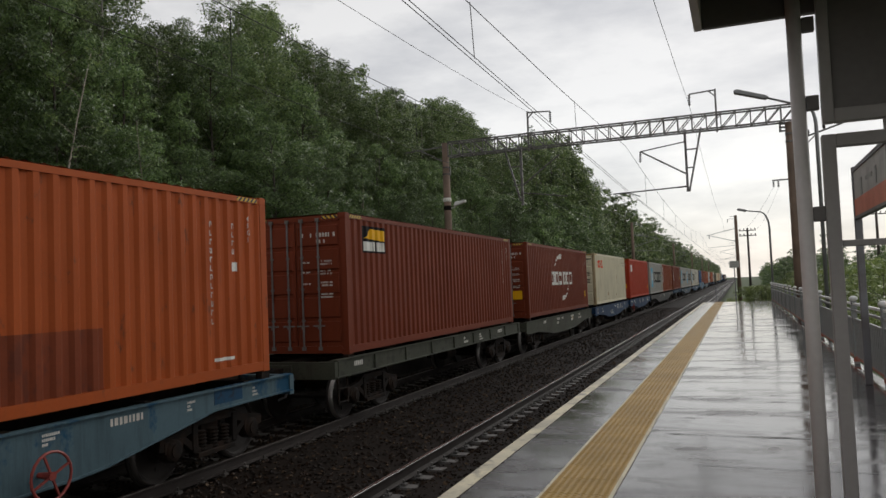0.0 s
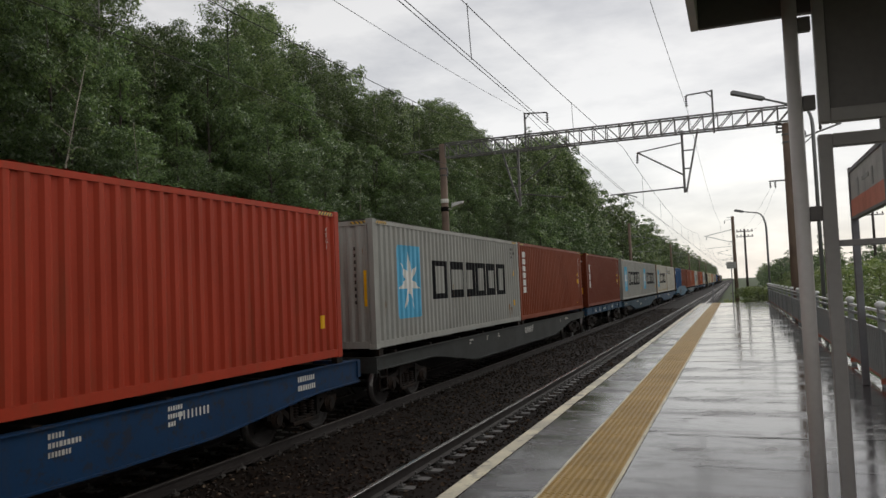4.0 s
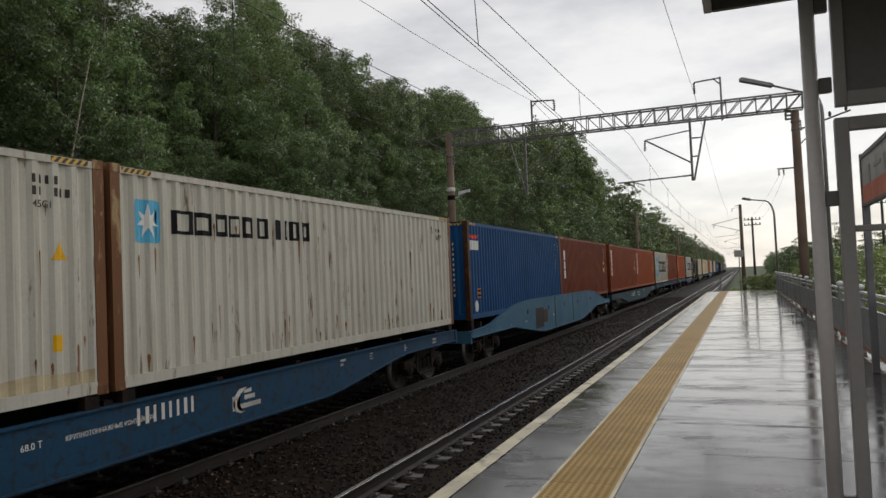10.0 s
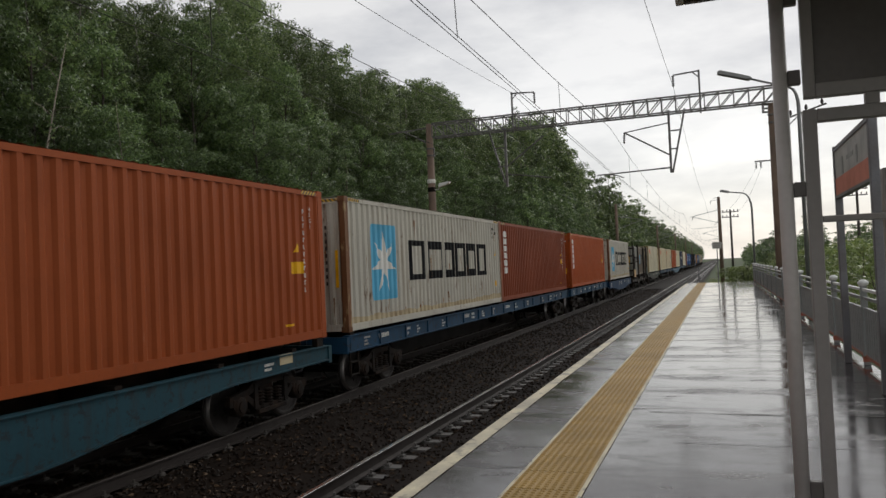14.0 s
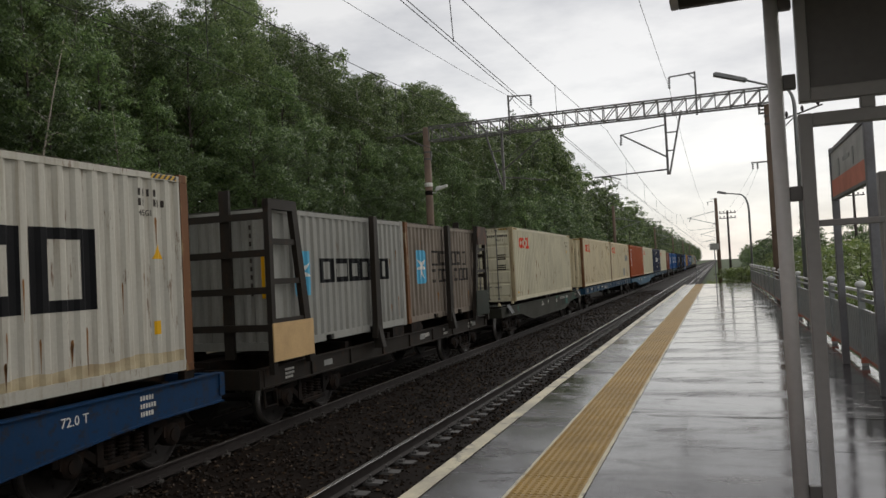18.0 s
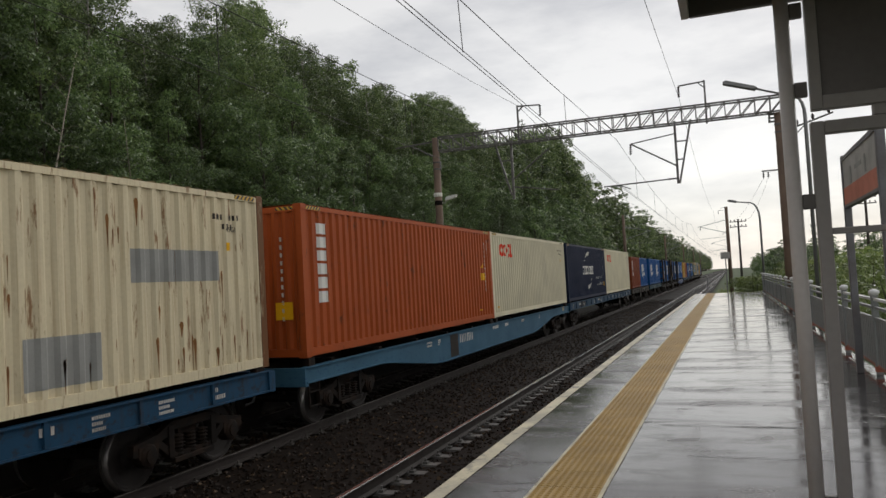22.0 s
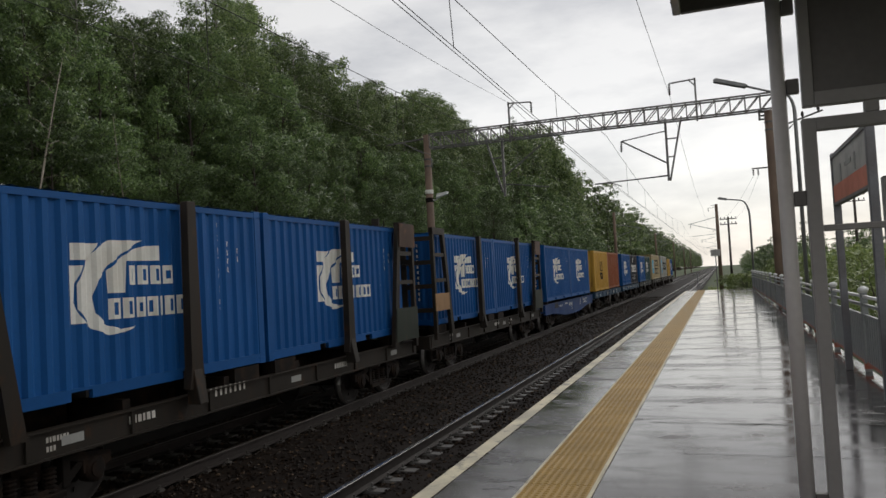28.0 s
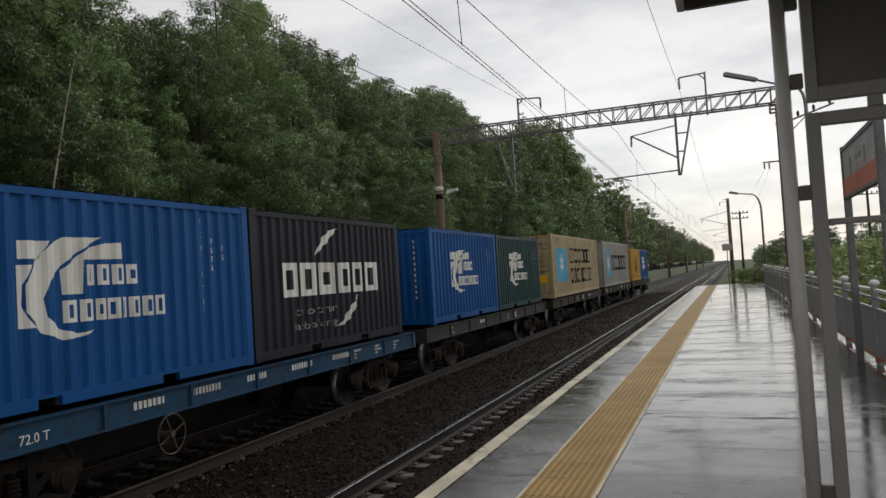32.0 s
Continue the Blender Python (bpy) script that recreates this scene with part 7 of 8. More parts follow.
def gantry():
    g = GANTRY
    t = thing("overhead_line_gantry", "galvanised lattice gantry spanning both tracks between concrete masts", "gantry", Matrix.Identity(4))
    for x, lean, key in ((-11.86, 0.0, "left"), (2.12, -0.02, "right")):
        bm = bmesh.new()
        tube(bm, [(x - lean, g, -1.7), (x, g, 7.95 if key == "left" else 7.30)], 0.19, 14, 0.15)
        m = part("mast", mesh_of("mast", bm, POLE, True), t, "weathered brown concrete mast")
        bm = bmesh.new()
        for z in (6.55, 6.85):
            lathe(bm, [(z - 0.03, 0.172), (z + 0.03, 0.172)], (x, g, 0), "z", 14)
        box(bm, x + 0.165, x + 0.20, g - 0.04, g + 0.04, 6.5, 6.9)
        if key == "right":
            for z in (6.98, 7.12, 7.26):
                box(bm, x - 0.34, x - 0.14, g - 0.05, g + 0.05, z - 0.03, z + 0.03)
                box(bm, x - 0.36, x - 0.28, g - 0.04, g + 0.04, z - 0.03, z + 0.09)
        part("clamp", mesh_of("clamp", bm, GANTRYSTEEL), m)
    bm = bmesh.new()
    truss(bm, -11.66, 2.4, 7.33, 7.93, g, 0.45, 26)
    part("lattice_beam", mesh_of("lattice_beam", bm, GANTRYSTEEL), t, "galvanised lattice beam")
    for x, d in ((-0.46, -0.98), (-8.05, 0.98)):
        bm = bmesh.new()
        bar(bm, (x, g, 7.2), (x, g, 8.92), 0.07)
        bar(bm, (x, g, 8.88), (x + d, g, 8.82), 0.05)
        bar(bm, (x, g, 8.62), (x + d * 0.25, g, 8.86), 0.04)
        part("wire_bracket", mesh_of("wire_bracket", bm, GANTRYSTEEL), t)
        bm = bmesh.new()
        insulator(bm, (x + d, g, 8.80), (x + d, g, 8.35))
        part("insulator", mesh_of("insulator", bm, INSULATOR), t)
    hanger(t, -4.15, -1.68, g, 1)
    bm = bmesh.new()
    bar(bm, (-8.42, g, 7.45), (-8.42, g, 4.92), 0.10)
    bar(bm, (-9.15, g, 7.45), (-8.50, g, 5.1), 0.07)
    for z in (6.6, 5.8):
        bar(bm, (-8.42, g, z), (-8.42 - 0.25 - 0.27 * (z - 5.0) * 0.5, g, z), 0.05)
    part("hanger_frame", mesh_of("hanger_frame", bm, GANTRYSTEEL), t, "galvanised hanging frame")
    bm = bmesh.new()
    tube(bm, [(-8.42, g, 5.75), (-6.75, g, 6.95)], 0.035, 6)
    tube(bm, [(-8.42, g, 5.45), (-7.9, g, 5.38), (-6.5, g, 5.15)], 0.028, 6)
    part("bracket_tube", mesh_of("bracket_tube", bm, GANTRYSTEEL), t)
    bm = bmesh.new()
    tube(bm, [(-11.72, g, 5.05), (-11.5, g - 0.15, 5.02), (-11.35, g - 0.3, 5.15)], 0.025, 6)
    prism(bm, [(-11.42, 5.08), (-10.92, 5.22), (-10.90, 5.32), (-11.36, 5.26)], "y", g - 0.42, g - 0.18)
    part("mast_lamp", mesh_of("mast_lamp", bm, CAPWHITE), t, "small grey lamp on the mast")
    bm = bmesh.new()
    lathe(bm, [(5.33, 0.176), (5.42, 0.19), (5.50, 0.174)], (-11.86, g, 0), "z", 12)
    part("mast_band", mesh_of("mast_band", bm, WHITE), t, "white band round the mast")
    bm = bmesh.new()
    lathe(bm, [(4.95, 0.178), (5.00, 0.185), (5.15, 0.178)], (-11.86, g, 0), "z", 12)
    part("mast_band", mesh_of("mast_band", bm, IRON), t, "black band round the mast")
    bm = bmesh.new()
    bar(bm, (2.25, g, 6.55), (4.0, g, 7.08), 0.06)
    bar(bm, (2.25, g, 6.0), (3.1, g, 6.8), 0.04)
    part("side_arm", mesh_of("side_arm", bm, GANTRYSTEEL), t)
    bm = bmesh.new()
    bar(bm, (2.05, g, 5.12), (1.40, g, 5.12), 0.05)
    part("side_arm", mesh_of("side_arm", bm, GANTRYSTEEL), t)
    for x in (1.45, 1.62):
        bm = bmesh.new()
        insulator(bm, (x, g, 5.08), (x, g, 4.86), 0.045, 3)
        part("insulator", mesh_of("insulator", bm, INSULATOR), t)
    for x in (2.75, 3.3, 3.85):
        bm = bmesh.new()
        z = 6.55 + (x - 2.25) * 0.303
        lathe(bm, [(z + 0.03, 0.02), (z + 0.10, 0.06), (z + 0.2, 0.05), (z + 0.25, 0.02)], (x, g, 0), "z", 8)
        part("insulator", mesh_of("insulator", bm, INSULATOR), t)
    bm = bmesh.new()
    bar(bm, (-11.95, g, 7.80), (-13.8, g, 7.70), 0.06)
    bar(bm, (-11.95, g, 7.10), (-13.0, g, 7.72), 0.05)
    part("side_arm", mesh_of("side_arm", bm, GANTRYSTEEL), t, "side arm carrying feeder wires")
    return t


def sag_line(bm, a, b, sag, r=0.008, n=10):
    a, b = Vector(a), Vector(b)
    pts = []
    for i in range(n + 1):
        k = i / n
        p = a.lerp(b, k)
        p.z -= 4 * sag * k * (1 - k)
        pts.append(p)
    tube(bm, pts, r * 0.7, 5)


def wires():
    g, span = GANTRY, 65.0
    stops = [g - span, g, g + span, g + 2 * span, g + 3 * span, g + 4 * span]

    def run(name, label, place, sag, r=0.010):
        bm = bmesh.new()
        for i, (a, b) in enumerate(zip(stops, stops[1:])):
            xa, za = place(i)
            xb, zb = place(i + 1)
            sag_line(bm, (xa, a, za), (xb, b, zb), sag, r)
        return whole(name, mesh_of(name, bm, WIRE, True), label, "wire")

    lift = lambda i: 0.50 if i == 0 else 0.0
    run("contact_wire", "copper contact wire over the platform track", lambda i: (NEAR - 0.06 + lift(i) * 0.7, 5.12 + lift(i)), 0.0, 0.010)
    run("contact_wire", "second copper contact wire over the platform track", lambda i: (NEAR + 0.02 + lift(i) * 0.7, 5.12 + lift(i)), 0.0, 0.010)
    run("messenger_wire", "sagging messenger wire over the platform track", lambda i: (NEAR - 0.03 + lift(i) * 0.4, 7.0), 0.9, 0.012)
    run("contact_wire", "copper contact wire over the train", lambda i: (FAR, 5.6), 0.0, 0.011)
    run("messenger_wire", "sagging messenger wire over the train", lambda i: (FAR, 7.5), 0.68, 0.014)
    run("feeder_wire", "feeder wire along the gantry top", lambda i: (-1.44, 8.35), 0.8, 0.010)
    run("feeder_wire", "feeder wire on the tall bracket", lambda i: (-8.0, 8.88), 1.12, 0.010)
    for a, b in (((1.45, g, 4.86), (0.42, 88, 6.55)), ((1.62, g, 4.86), (1.88, 88, 6.55))):
        bm = bmesh.new()
        sag_line(bm, a, b, 0.5, 0.006)
        whole("supply_wire", mesh_of("supply_wire", bm, WIRE, True), "thin supply wire from the mast to a utility pole", "wire")
    bm = bmesh.new()
    for axis, za, zb, ztop, sag in ((NEAR, 5.62, 5.12, 7.0, 0.9), (FAR, 5.6, 5.6, 7.5, 0.68)):
        for i in range(5):
            for k in (0.10, 0.246, 0.392, 0.538, 0.692, 0.830):
                y = stops[i] + span * k
                z0 = za + (zb - za) * k if i == 0 else zb
                dx = 0.33 * (1 - k) if i == 0 and axis == NEAR else 0.0
                bar(bm, (axis + dx, y, z0), (axis + dx * 0.6, y, ztop - 4 * sag * k * (1 - k)), 0.012)
    whole("dropper_wires", mesh_of("dropper_wires", bm, WIRE), "thin dropper wires between messenger and contact wire", "wire", kind="stuff")


def cantilever_mast(x, y, s, lean):
    """A later mast of the overhead line with its bracket."""
    t = thing("overhead_line_mast", "dark concrete overhead line mast with a bracket arm", "mast", Matrix.Translation((x, y, 0)), group="overhead line masts")
    bm = bmesh.new()
    tube(bm, [(0, 0, -2.0), (lean, 0, 8.7)], 0.24, 12, 0.17)
    part("mast", mesh_of("mast", bm, POLE, True), t)
    bm = bmesh.new()
    bar(bm, (lean, 0, 8.6), (lean - s * 0.6, 0, 8.6), 0.05)
    bar(bm, (lean, 0, 7.2), (lean - s * 3.3, 0, 6.5), 0.06)
    bar(bm, (lean, 0, 5.6), (lean - s * 3.0, 0, 6.5), 0.06)
    bar(bm, (lean, 0, 5.2), (lean - s * 3.0, 0, 5.05), 0.04)
    bar(bm, (lean, 0, 7.5), (lean, 0, 8.4), 0.06)
    bar(bm, (lean, 0, 8.35), (lean - s * 0.9, 0, 8.3), 0.04)
    part("bracket_arm", mesh_of("bracket_arm", bm, GALV), t)
    bm = bmesh.new()
    insulator(bm, (lean - s * 3.0, 0, 6.5), (lean - s * 3.05, 0, 6.1))
    insulator(bm, (lean - s * 0.9, 0, 8.3), (lean - s * 0.9, 0, 7.9))
    part("insulator", mesh_of("insulator", bm, INSULATOR), t)
    return t


def lamp_post(x, y, z0, rise, bend, arm, head, label, r=0.06):
    """A pole that bends over into an arm: bend and arm are (out, height) of the bend's end and of the lamp head's near and far ends."""
    t = thing("street_lamp", label, "lamp", Matrix.Translation((x, y, z0)), group="platform lamps")
    bm = bmesh.new()
    bx, bz = bend
    pts = [(0, 0, 0), (0, 0, rise)] + [(bx * (1 - math.cos(radians(a))), 0, rise + (bz - rise) * math.sin(radians(a))) for a in (20, 42, 64, 86)] + [(arm[0], 0, arm[1])]
    tube(bm, pts, r * 1.15, 8, r * 0.6)
    part("pole", mesh_of("pole", bm, LAMPGREY, True), t, "grey steel pole with a curved arm")
    bm = bmesh.new()
    (ax, az), (hx, hz) = arm, head
    prism(bm, [(hx, hz - 0.05), (ax, az - 0.07), (ax + 0.1, az), (ax, az + 0.07), (hx + 0.1, hz + 0.07), (hx, hz + 0.03)], "y", -0.14, 0.14)
    part("lamp_head", mesh_of("lamp_head", bm, LAMPGREY, bevel=0.015), t, "flat grey lamp head")
    return t


def telegraph_pole(x, y, z0, h, arms=2):
    t = thing("utility_pole", "dark wooden utility pole with crossarms and insulators", "utility pole", Matrix.Translation((x, y, z0)), group="utility poles")
    bm = bmesh.new()
    tube(bm, [(0, 0, 0), (0, 0, h)], 0.14, 10, 0.10)
    part("pole", mesh_of("pole", bm, WOODPOLE, True), t)
    for k in range(arms):
        bm = bmesh.new()
        z = h - 0.25 - 0.55 * k
        bar(bm, (-0.85, 0, z), (0.85, 0, z), 0.09)
        part("crossarm", mesh_of("crossarm", bm, WOODPOLE), t)
        bm = bmesh.new()
        for q in (-0.75, -0.35, 0.35, 0.75):
            lathe(bm, [(z + 0.05, 0.02), (z + 0.12, 0.06), (z + 0.2, 0.05), (z + 0.24, 0.02)], (q, 0, 0), "z", 8)
        part("insulator", mesh_of("insulator", bm, INSULATOR), t)
    return t


def fence():
    x = 1.74
    t = thing("platform_fence", "grey-green steel platform fence with pressed panels and capped posts", "fence", Matrix.Translation((x, 0, 0)))
    bm = bmesh.new()
    box(bm, -0.04, 0.04, -0.04, 0.04, 0, 1.04)
    post = mesh_of("post", bm, FENCE, bevel=0.006)
    bm = bmesh.new()
    lathe(bm, [(1.035, 0.045), (1.06, 0.068), (1.09, 0.066), (1.115, 0.025)], (0, 0, 0), "z", 10)
    cap = mesh_of("cap", bm, CAPWHITE, True)
    pitch = 2.845
    bm = bmesh.new()
    bar(bm, (0, 0.04, 0), (0, pitch - 0.04, 0), 0.04, 0.035)
    rails = mesh_of("rail", bm, FENCE)
    bm = bmesh.new()
    box(bm, -0.012, 0.012, -0.058, 0.058, 0.13, 0.72)
    slat = mesh_of("slat", bm, FENCE)
    bm = bmesh.new()
    box(bm, -0.046, 0.046, -0.046, 0.046, 0.045, 0.115)
    foot = mesh_of("post_foot", bm, FADEDRED)
    for i in range(18):
        y = 48.39 - pitch * i
        p = part("post", post, t, at=Matrix.Translation((0, y, 0)))
        part("cap", cap, p, "pale round post cap")
        if i > 9:
            part("post_foot", foot, p, "red plastic post foot")
        if i:
            for z, coat, said in ((0.115, FADEDRED, "faded red lower rail"), (0.735, FENCE, ""), (0.875, FENCE, ""), (0.985, CAPWHITE, "pale wet handrail")):
                part("rail", rails, t, said, mat=coat, at=Matrix.Translation((0, y, z)))
            for k in range(18):
                yy = 0.15 + (pitch - 0.3) * k / 17
                part("slat", slat, t, at=Matrix.Translation((0, y + yy, 0)))
    bm = bmesh.new()
    box(bm, -0.095, -0.075, 0.9, pitch - 0.75, 0.0, 0.009)
    dash = mesh_of("white_edge_strip", bm, WHITE)
    for i in range(1, 18):
        part("white_edge_strip", dash, t, "thin white strip on the asphalt" if i == 1 else "", at=Matrix.Translation((0, 48.39 - pitch * i, 0)))
    return t


def shelter():
    y = 4.0
    t = thing("platform_shelter", "grey steel platform shelter with a flat canopy and dark panels", "shelter", Matrix.Translation((0, y, 0)))

    def piece(name, x0, x1, y0, y1, z0, z1, mat=SHELTER, label="", bev=0.004):
        bm = bmesh.new()
        box(bm, x0, x1, y0, y1, z0, z1)
        return part(name, mesh_of(name, bm, mat, bevel=bev), t, label)

    bm = bmesh.new()
    tube(bm, [(0.3175, 0, 0), (0.3175, 0, 3.0)], 0.034, 20)
    part("post", mesh_of("post", bm, SHELTER, True), t, "light grey round steel post")
    piece("frame_post", 0.405, 0.465, -0.03, 0.03, 0.0, 2.155, SHADED_FRAME)
    piece("upper_frame_post", 0.415, 0.465, -0.028, 0.028, 2.21, 3.0, SHADED_FRAME)
    piece("frame_rail", 0.465, 2.6, -0.03, 0.03, 2.095, 2.155, SHADED_FRAME)
    piece("frame_rail", 0.465, 2.6, -0.028, 0.028, 2.21, 2.275, SHADED_FRAME)
    piece("frame_rail", 0.465, 0.74, -0.02, 0.02, 1.625, 1.655, SHADED_FRAME)
    piece("frame_post", 0.725, 0.79, 0.0, 0.06, 0.0, 1.86, SHADED_FRAME)
    piece("frame_rail", 0.79, 2.6, 0.0, 0.05, 1.80, 1.86, SHADED_FRAME)
    piece("spacer", 0.67, 0.73, -0.025, 0.025, 2.155, 2.21, SHADED_FRAME)
    for z in (1.75, 2.28, 2.66):
        piece("bracket", 0.35, 0.406, -0.02, 0.02, z, z + 0.07, SHELTER_DARK)
    piece("bracket", 0.35, 0.406, -0.02, 0.02, 0.05, 0.42, SHELTER_DARK)
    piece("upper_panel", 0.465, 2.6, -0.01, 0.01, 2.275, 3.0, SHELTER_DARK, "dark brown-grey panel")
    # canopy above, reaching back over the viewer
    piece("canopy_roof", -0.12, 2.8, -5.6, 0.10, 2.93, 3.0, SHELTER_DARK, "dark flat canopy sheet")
    piece("canopy_fascia", -0.14, -0.10, -5.6, 0.10, 2.77, 3.02, SHELTER, "grey fascia along the canopy")
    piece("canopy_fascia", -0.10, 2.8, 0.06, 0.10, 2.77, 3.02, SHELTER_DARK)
    for i in range(4):
        piece("canopy_beam", -0.10, 2.8, -5.4 + i * 1.6, -5.32 + i * 1.6, 2.84, 2.93, SHELTER)
    piece("back_post", 1.25, 1.33, -5.4, -5.32, 0, 2.93)
    return t


def boards():
    # station board along the fence
    t = thing("station_sign", "worn white board with red lower band on two posts", "sign", Matrix.Identity(4))
    x = 1.55
    for y in (9.05, 11.66):
        bm = bmesh.new()
        bar(bm, (x, y, 0), (x, y, 2.92), 0.09)
        part("post", mesh_of("post", bm, DARKSTEEL, bevel=0.008), t)
    bm = bmesh.new()
    box(bm, x - 0.03, x + 0.02, 9.10, 11.61, 2.24, 2.86)
    part("panel", mesh_of("panel", bm, SIGNWHITE, bevel=0.004), t, "weathered white sign panel")
    bm = bmesh.new()
    box(bm, x - 0.036, x - 0.031, 9.10, 11.61, 2.25, 2.47)
    part("red_band", mesh_of("red_band", bm, SIGNRED), t, "faded red lower band")
    bm = bmesh.new()
    box(bm, x - 0.045, x + 0.03, 9.08, 11.63, 2.84, 2.89)
    box(bm, x - 0.045, x + 0.03, 9.08, 11.63, 2.21, 2.245)
    part("frame", mesh_of("frame", bm, DARKSTEEL), t)
    bm = bmesh.new()
    for yy, z, w, h in ((10.1, 2.62, 0.5, 0.05), (9.8, 2.5, 0.10, 0.2), (10.9, 2.48, 0.12, 0.22)):
        box(bm, x - 0.036, x - 0.031, yy, yy + w, z, z + h)
    part("faded_writing", mesh_of("faded_writing", bm, GREYPATCH), t, "faded grey writing bars")
    # small plate on a thin post at the platform's end
    t = thing("stop_plate", "small white plate on a thin grey post at the platform end", "sign", Matrix.Translation((-0.20, 49.6, 0)))
    bm = bmesh.new()
    tube(bm, [(0, 0, 0), (0, 0, 2.45)], 0.03, 8)
    part("post", mesh_of("post", bm, DARKSTEEL), t)
    bm = bmesh.new()
    box(bm, -0.27, 0.27, -0.045, -0.03, 2.05, 2.45)
    part("plate", mesh_of("plate", bm, SIGNWHITE, bevel=0.004), t, "white plate")
    bm = bmesh.new()
    for z in (2.32, 2.20, 2.10):
        box(bm, -0.18, 0.18, -0.050, -0.046, z, z + 0.05)
    part("writing_bars", mesh_of("writing_bars", bm, GREYPATCH), t)
    t = thing("marker_post", "thin dark marker post at the platform end", "post", Matrix.Translation((-1.35, 50.5, -1.2)))
    bm = bmesh.new()
    tube(bm, [(0, 0, 0), (0, 0, 2.2)], 0.035, 8)
    part("post", mesh_of("post", bm, DARKSTEEL), t)


SIGNWHITE = material("weathered_white_sign", (0.42, 0.41, 0.38), 0.5, 0, 0.15, 3.0, 30.0, 0.05, second=(0.28, 0.27, 0.25), mix=0.8)
SIGNRED = material("faded_red_sign", (0.60, 0.16, 0.085), 0.5, 0, 0.15, 3.0, 30.0, 0.05)

gantry()
wires()
fence()
shelter()
boards()
lamp_post(2.76, 29.0, -1.2, 7.75, (-0.25, 8.42), (-1.53, 8.90), (-2.56, 9.22), "grey street lamp with a long rising arm behind the fence")
lamp_post(1.93, 51.2, -1.2, 5.6, (-0.48, 6.62), (-1.3, 6.75), (-1.79, 6.85), "grey street lamp with a curved arm beyond the platform")
for i in range(5):
    y = GANTRY + 65 * (i + 1)
    cantilever_mast(0.05, y, 1, 0)
    cantilever_mast(-11.9, y, -1, 0)
telegraph_pole(1.15, 88, -1.2, 7.8)
telegraph_pole(11.3, 75, -1.2, 8.4)


# ---- trees, bushes and grass ----
def leaf_material(name, dark, light):
    mat = bpy.data.materials.new(name)
    mat.use_nodes = True
    n, l = mat.node_tree.nodes, mat.node_tree.links
    p = n["Principled BSDF"]
    geo = n.new("ShaderNodeNewGeometry")
    info = n.new("ShaderNodeObjectInfo")
    ramp = n.new("ShaderNodeValToRGB")
    ramp.color_ramp.elements[0].color, ramp.color_ramp.elements[1].color = (*dark, 1), (*light, 1)
    l.new(geo.outputs["Random Per Island"], ramp.inputs[0])
    spread = n.new("ShaderNodeMapRange")
    spread.inputs["To Min"].default_value, spread.inputs["To Max"].default_value = 0.65, 1.45
    l.new(info.outputs["Random"], spread.inputs["Value"])
    mul = n.new("ShaderNodeVectorMath")
    mul.operation = "SCALE"
    l.new(ramp.outputs[0], mul.inputs[0])
    l.new(spread.outputs[0], mul.inputs["Scale"])
    l.new(mul.outputs[0], p.inputs["Base Color"])
    p.inputs["Roughness"].default_value = 0.38
    p.inputs["Specular IOR Level"].default_value = 0.30
    trans = n.new("ShaderNodeBsdfTranslucent")
    l.new(mul.outputs[0], trans.inputs[0])
    both = n.new("ShaderNodeAddShader")   # what a leaf throws back, and about as much let through
    l.new(p.outputs[0], both.inputs[0])
    l.new(trans.outputs[0], both.inputs[1])
    l.new(both.outputs[0], n["Material Output"].inputs[0])
    return mat


LEAF = leaf_material("birch_leaves", (0.017, 0.030, 0.010), (0.098, 0.130, 0.046))
LEAF_YOUNG = leaf_material("young_alder_leaves", (0.017, 0.032, 0.011), (0.098, 0.140, 0.050))
LEAF_BUSH = leaf_material("light_bush_leaves", (0.050, 0.076, 0.020), (0.115, 0.138, 0.044))
NEEDLE = leaf_material("dark_conifer_needles", (0.022, 0.034, 0.018), (0.045, 0.060, 0.028))
GRASSBLADE = leaf_material("tall_grass_blades", (0.06, 0.085, 0.022), (0.14, 0.16, 0.05))
BARK = material("birch_bark", (0.30, 0.28, 0.25), 0.8, 0, 0.3, 3.0, 25.0, 0.3, second=(0.06, 0.05, 0.045), mix=0.9)
BARK_PALE = material("pale_birch_bark", (0.30, 0.26, 0.21), 0.8, 0, 0.3, 3.0, 25.0, 0.3, second=(0.16, 0.13, 0.11), mix=0.8)
BARK_DARK = material("dark_bark", (0.07, 0.055, 0.045), 0.9, 0, 0.3, 3.0, 25.0, 0.4)


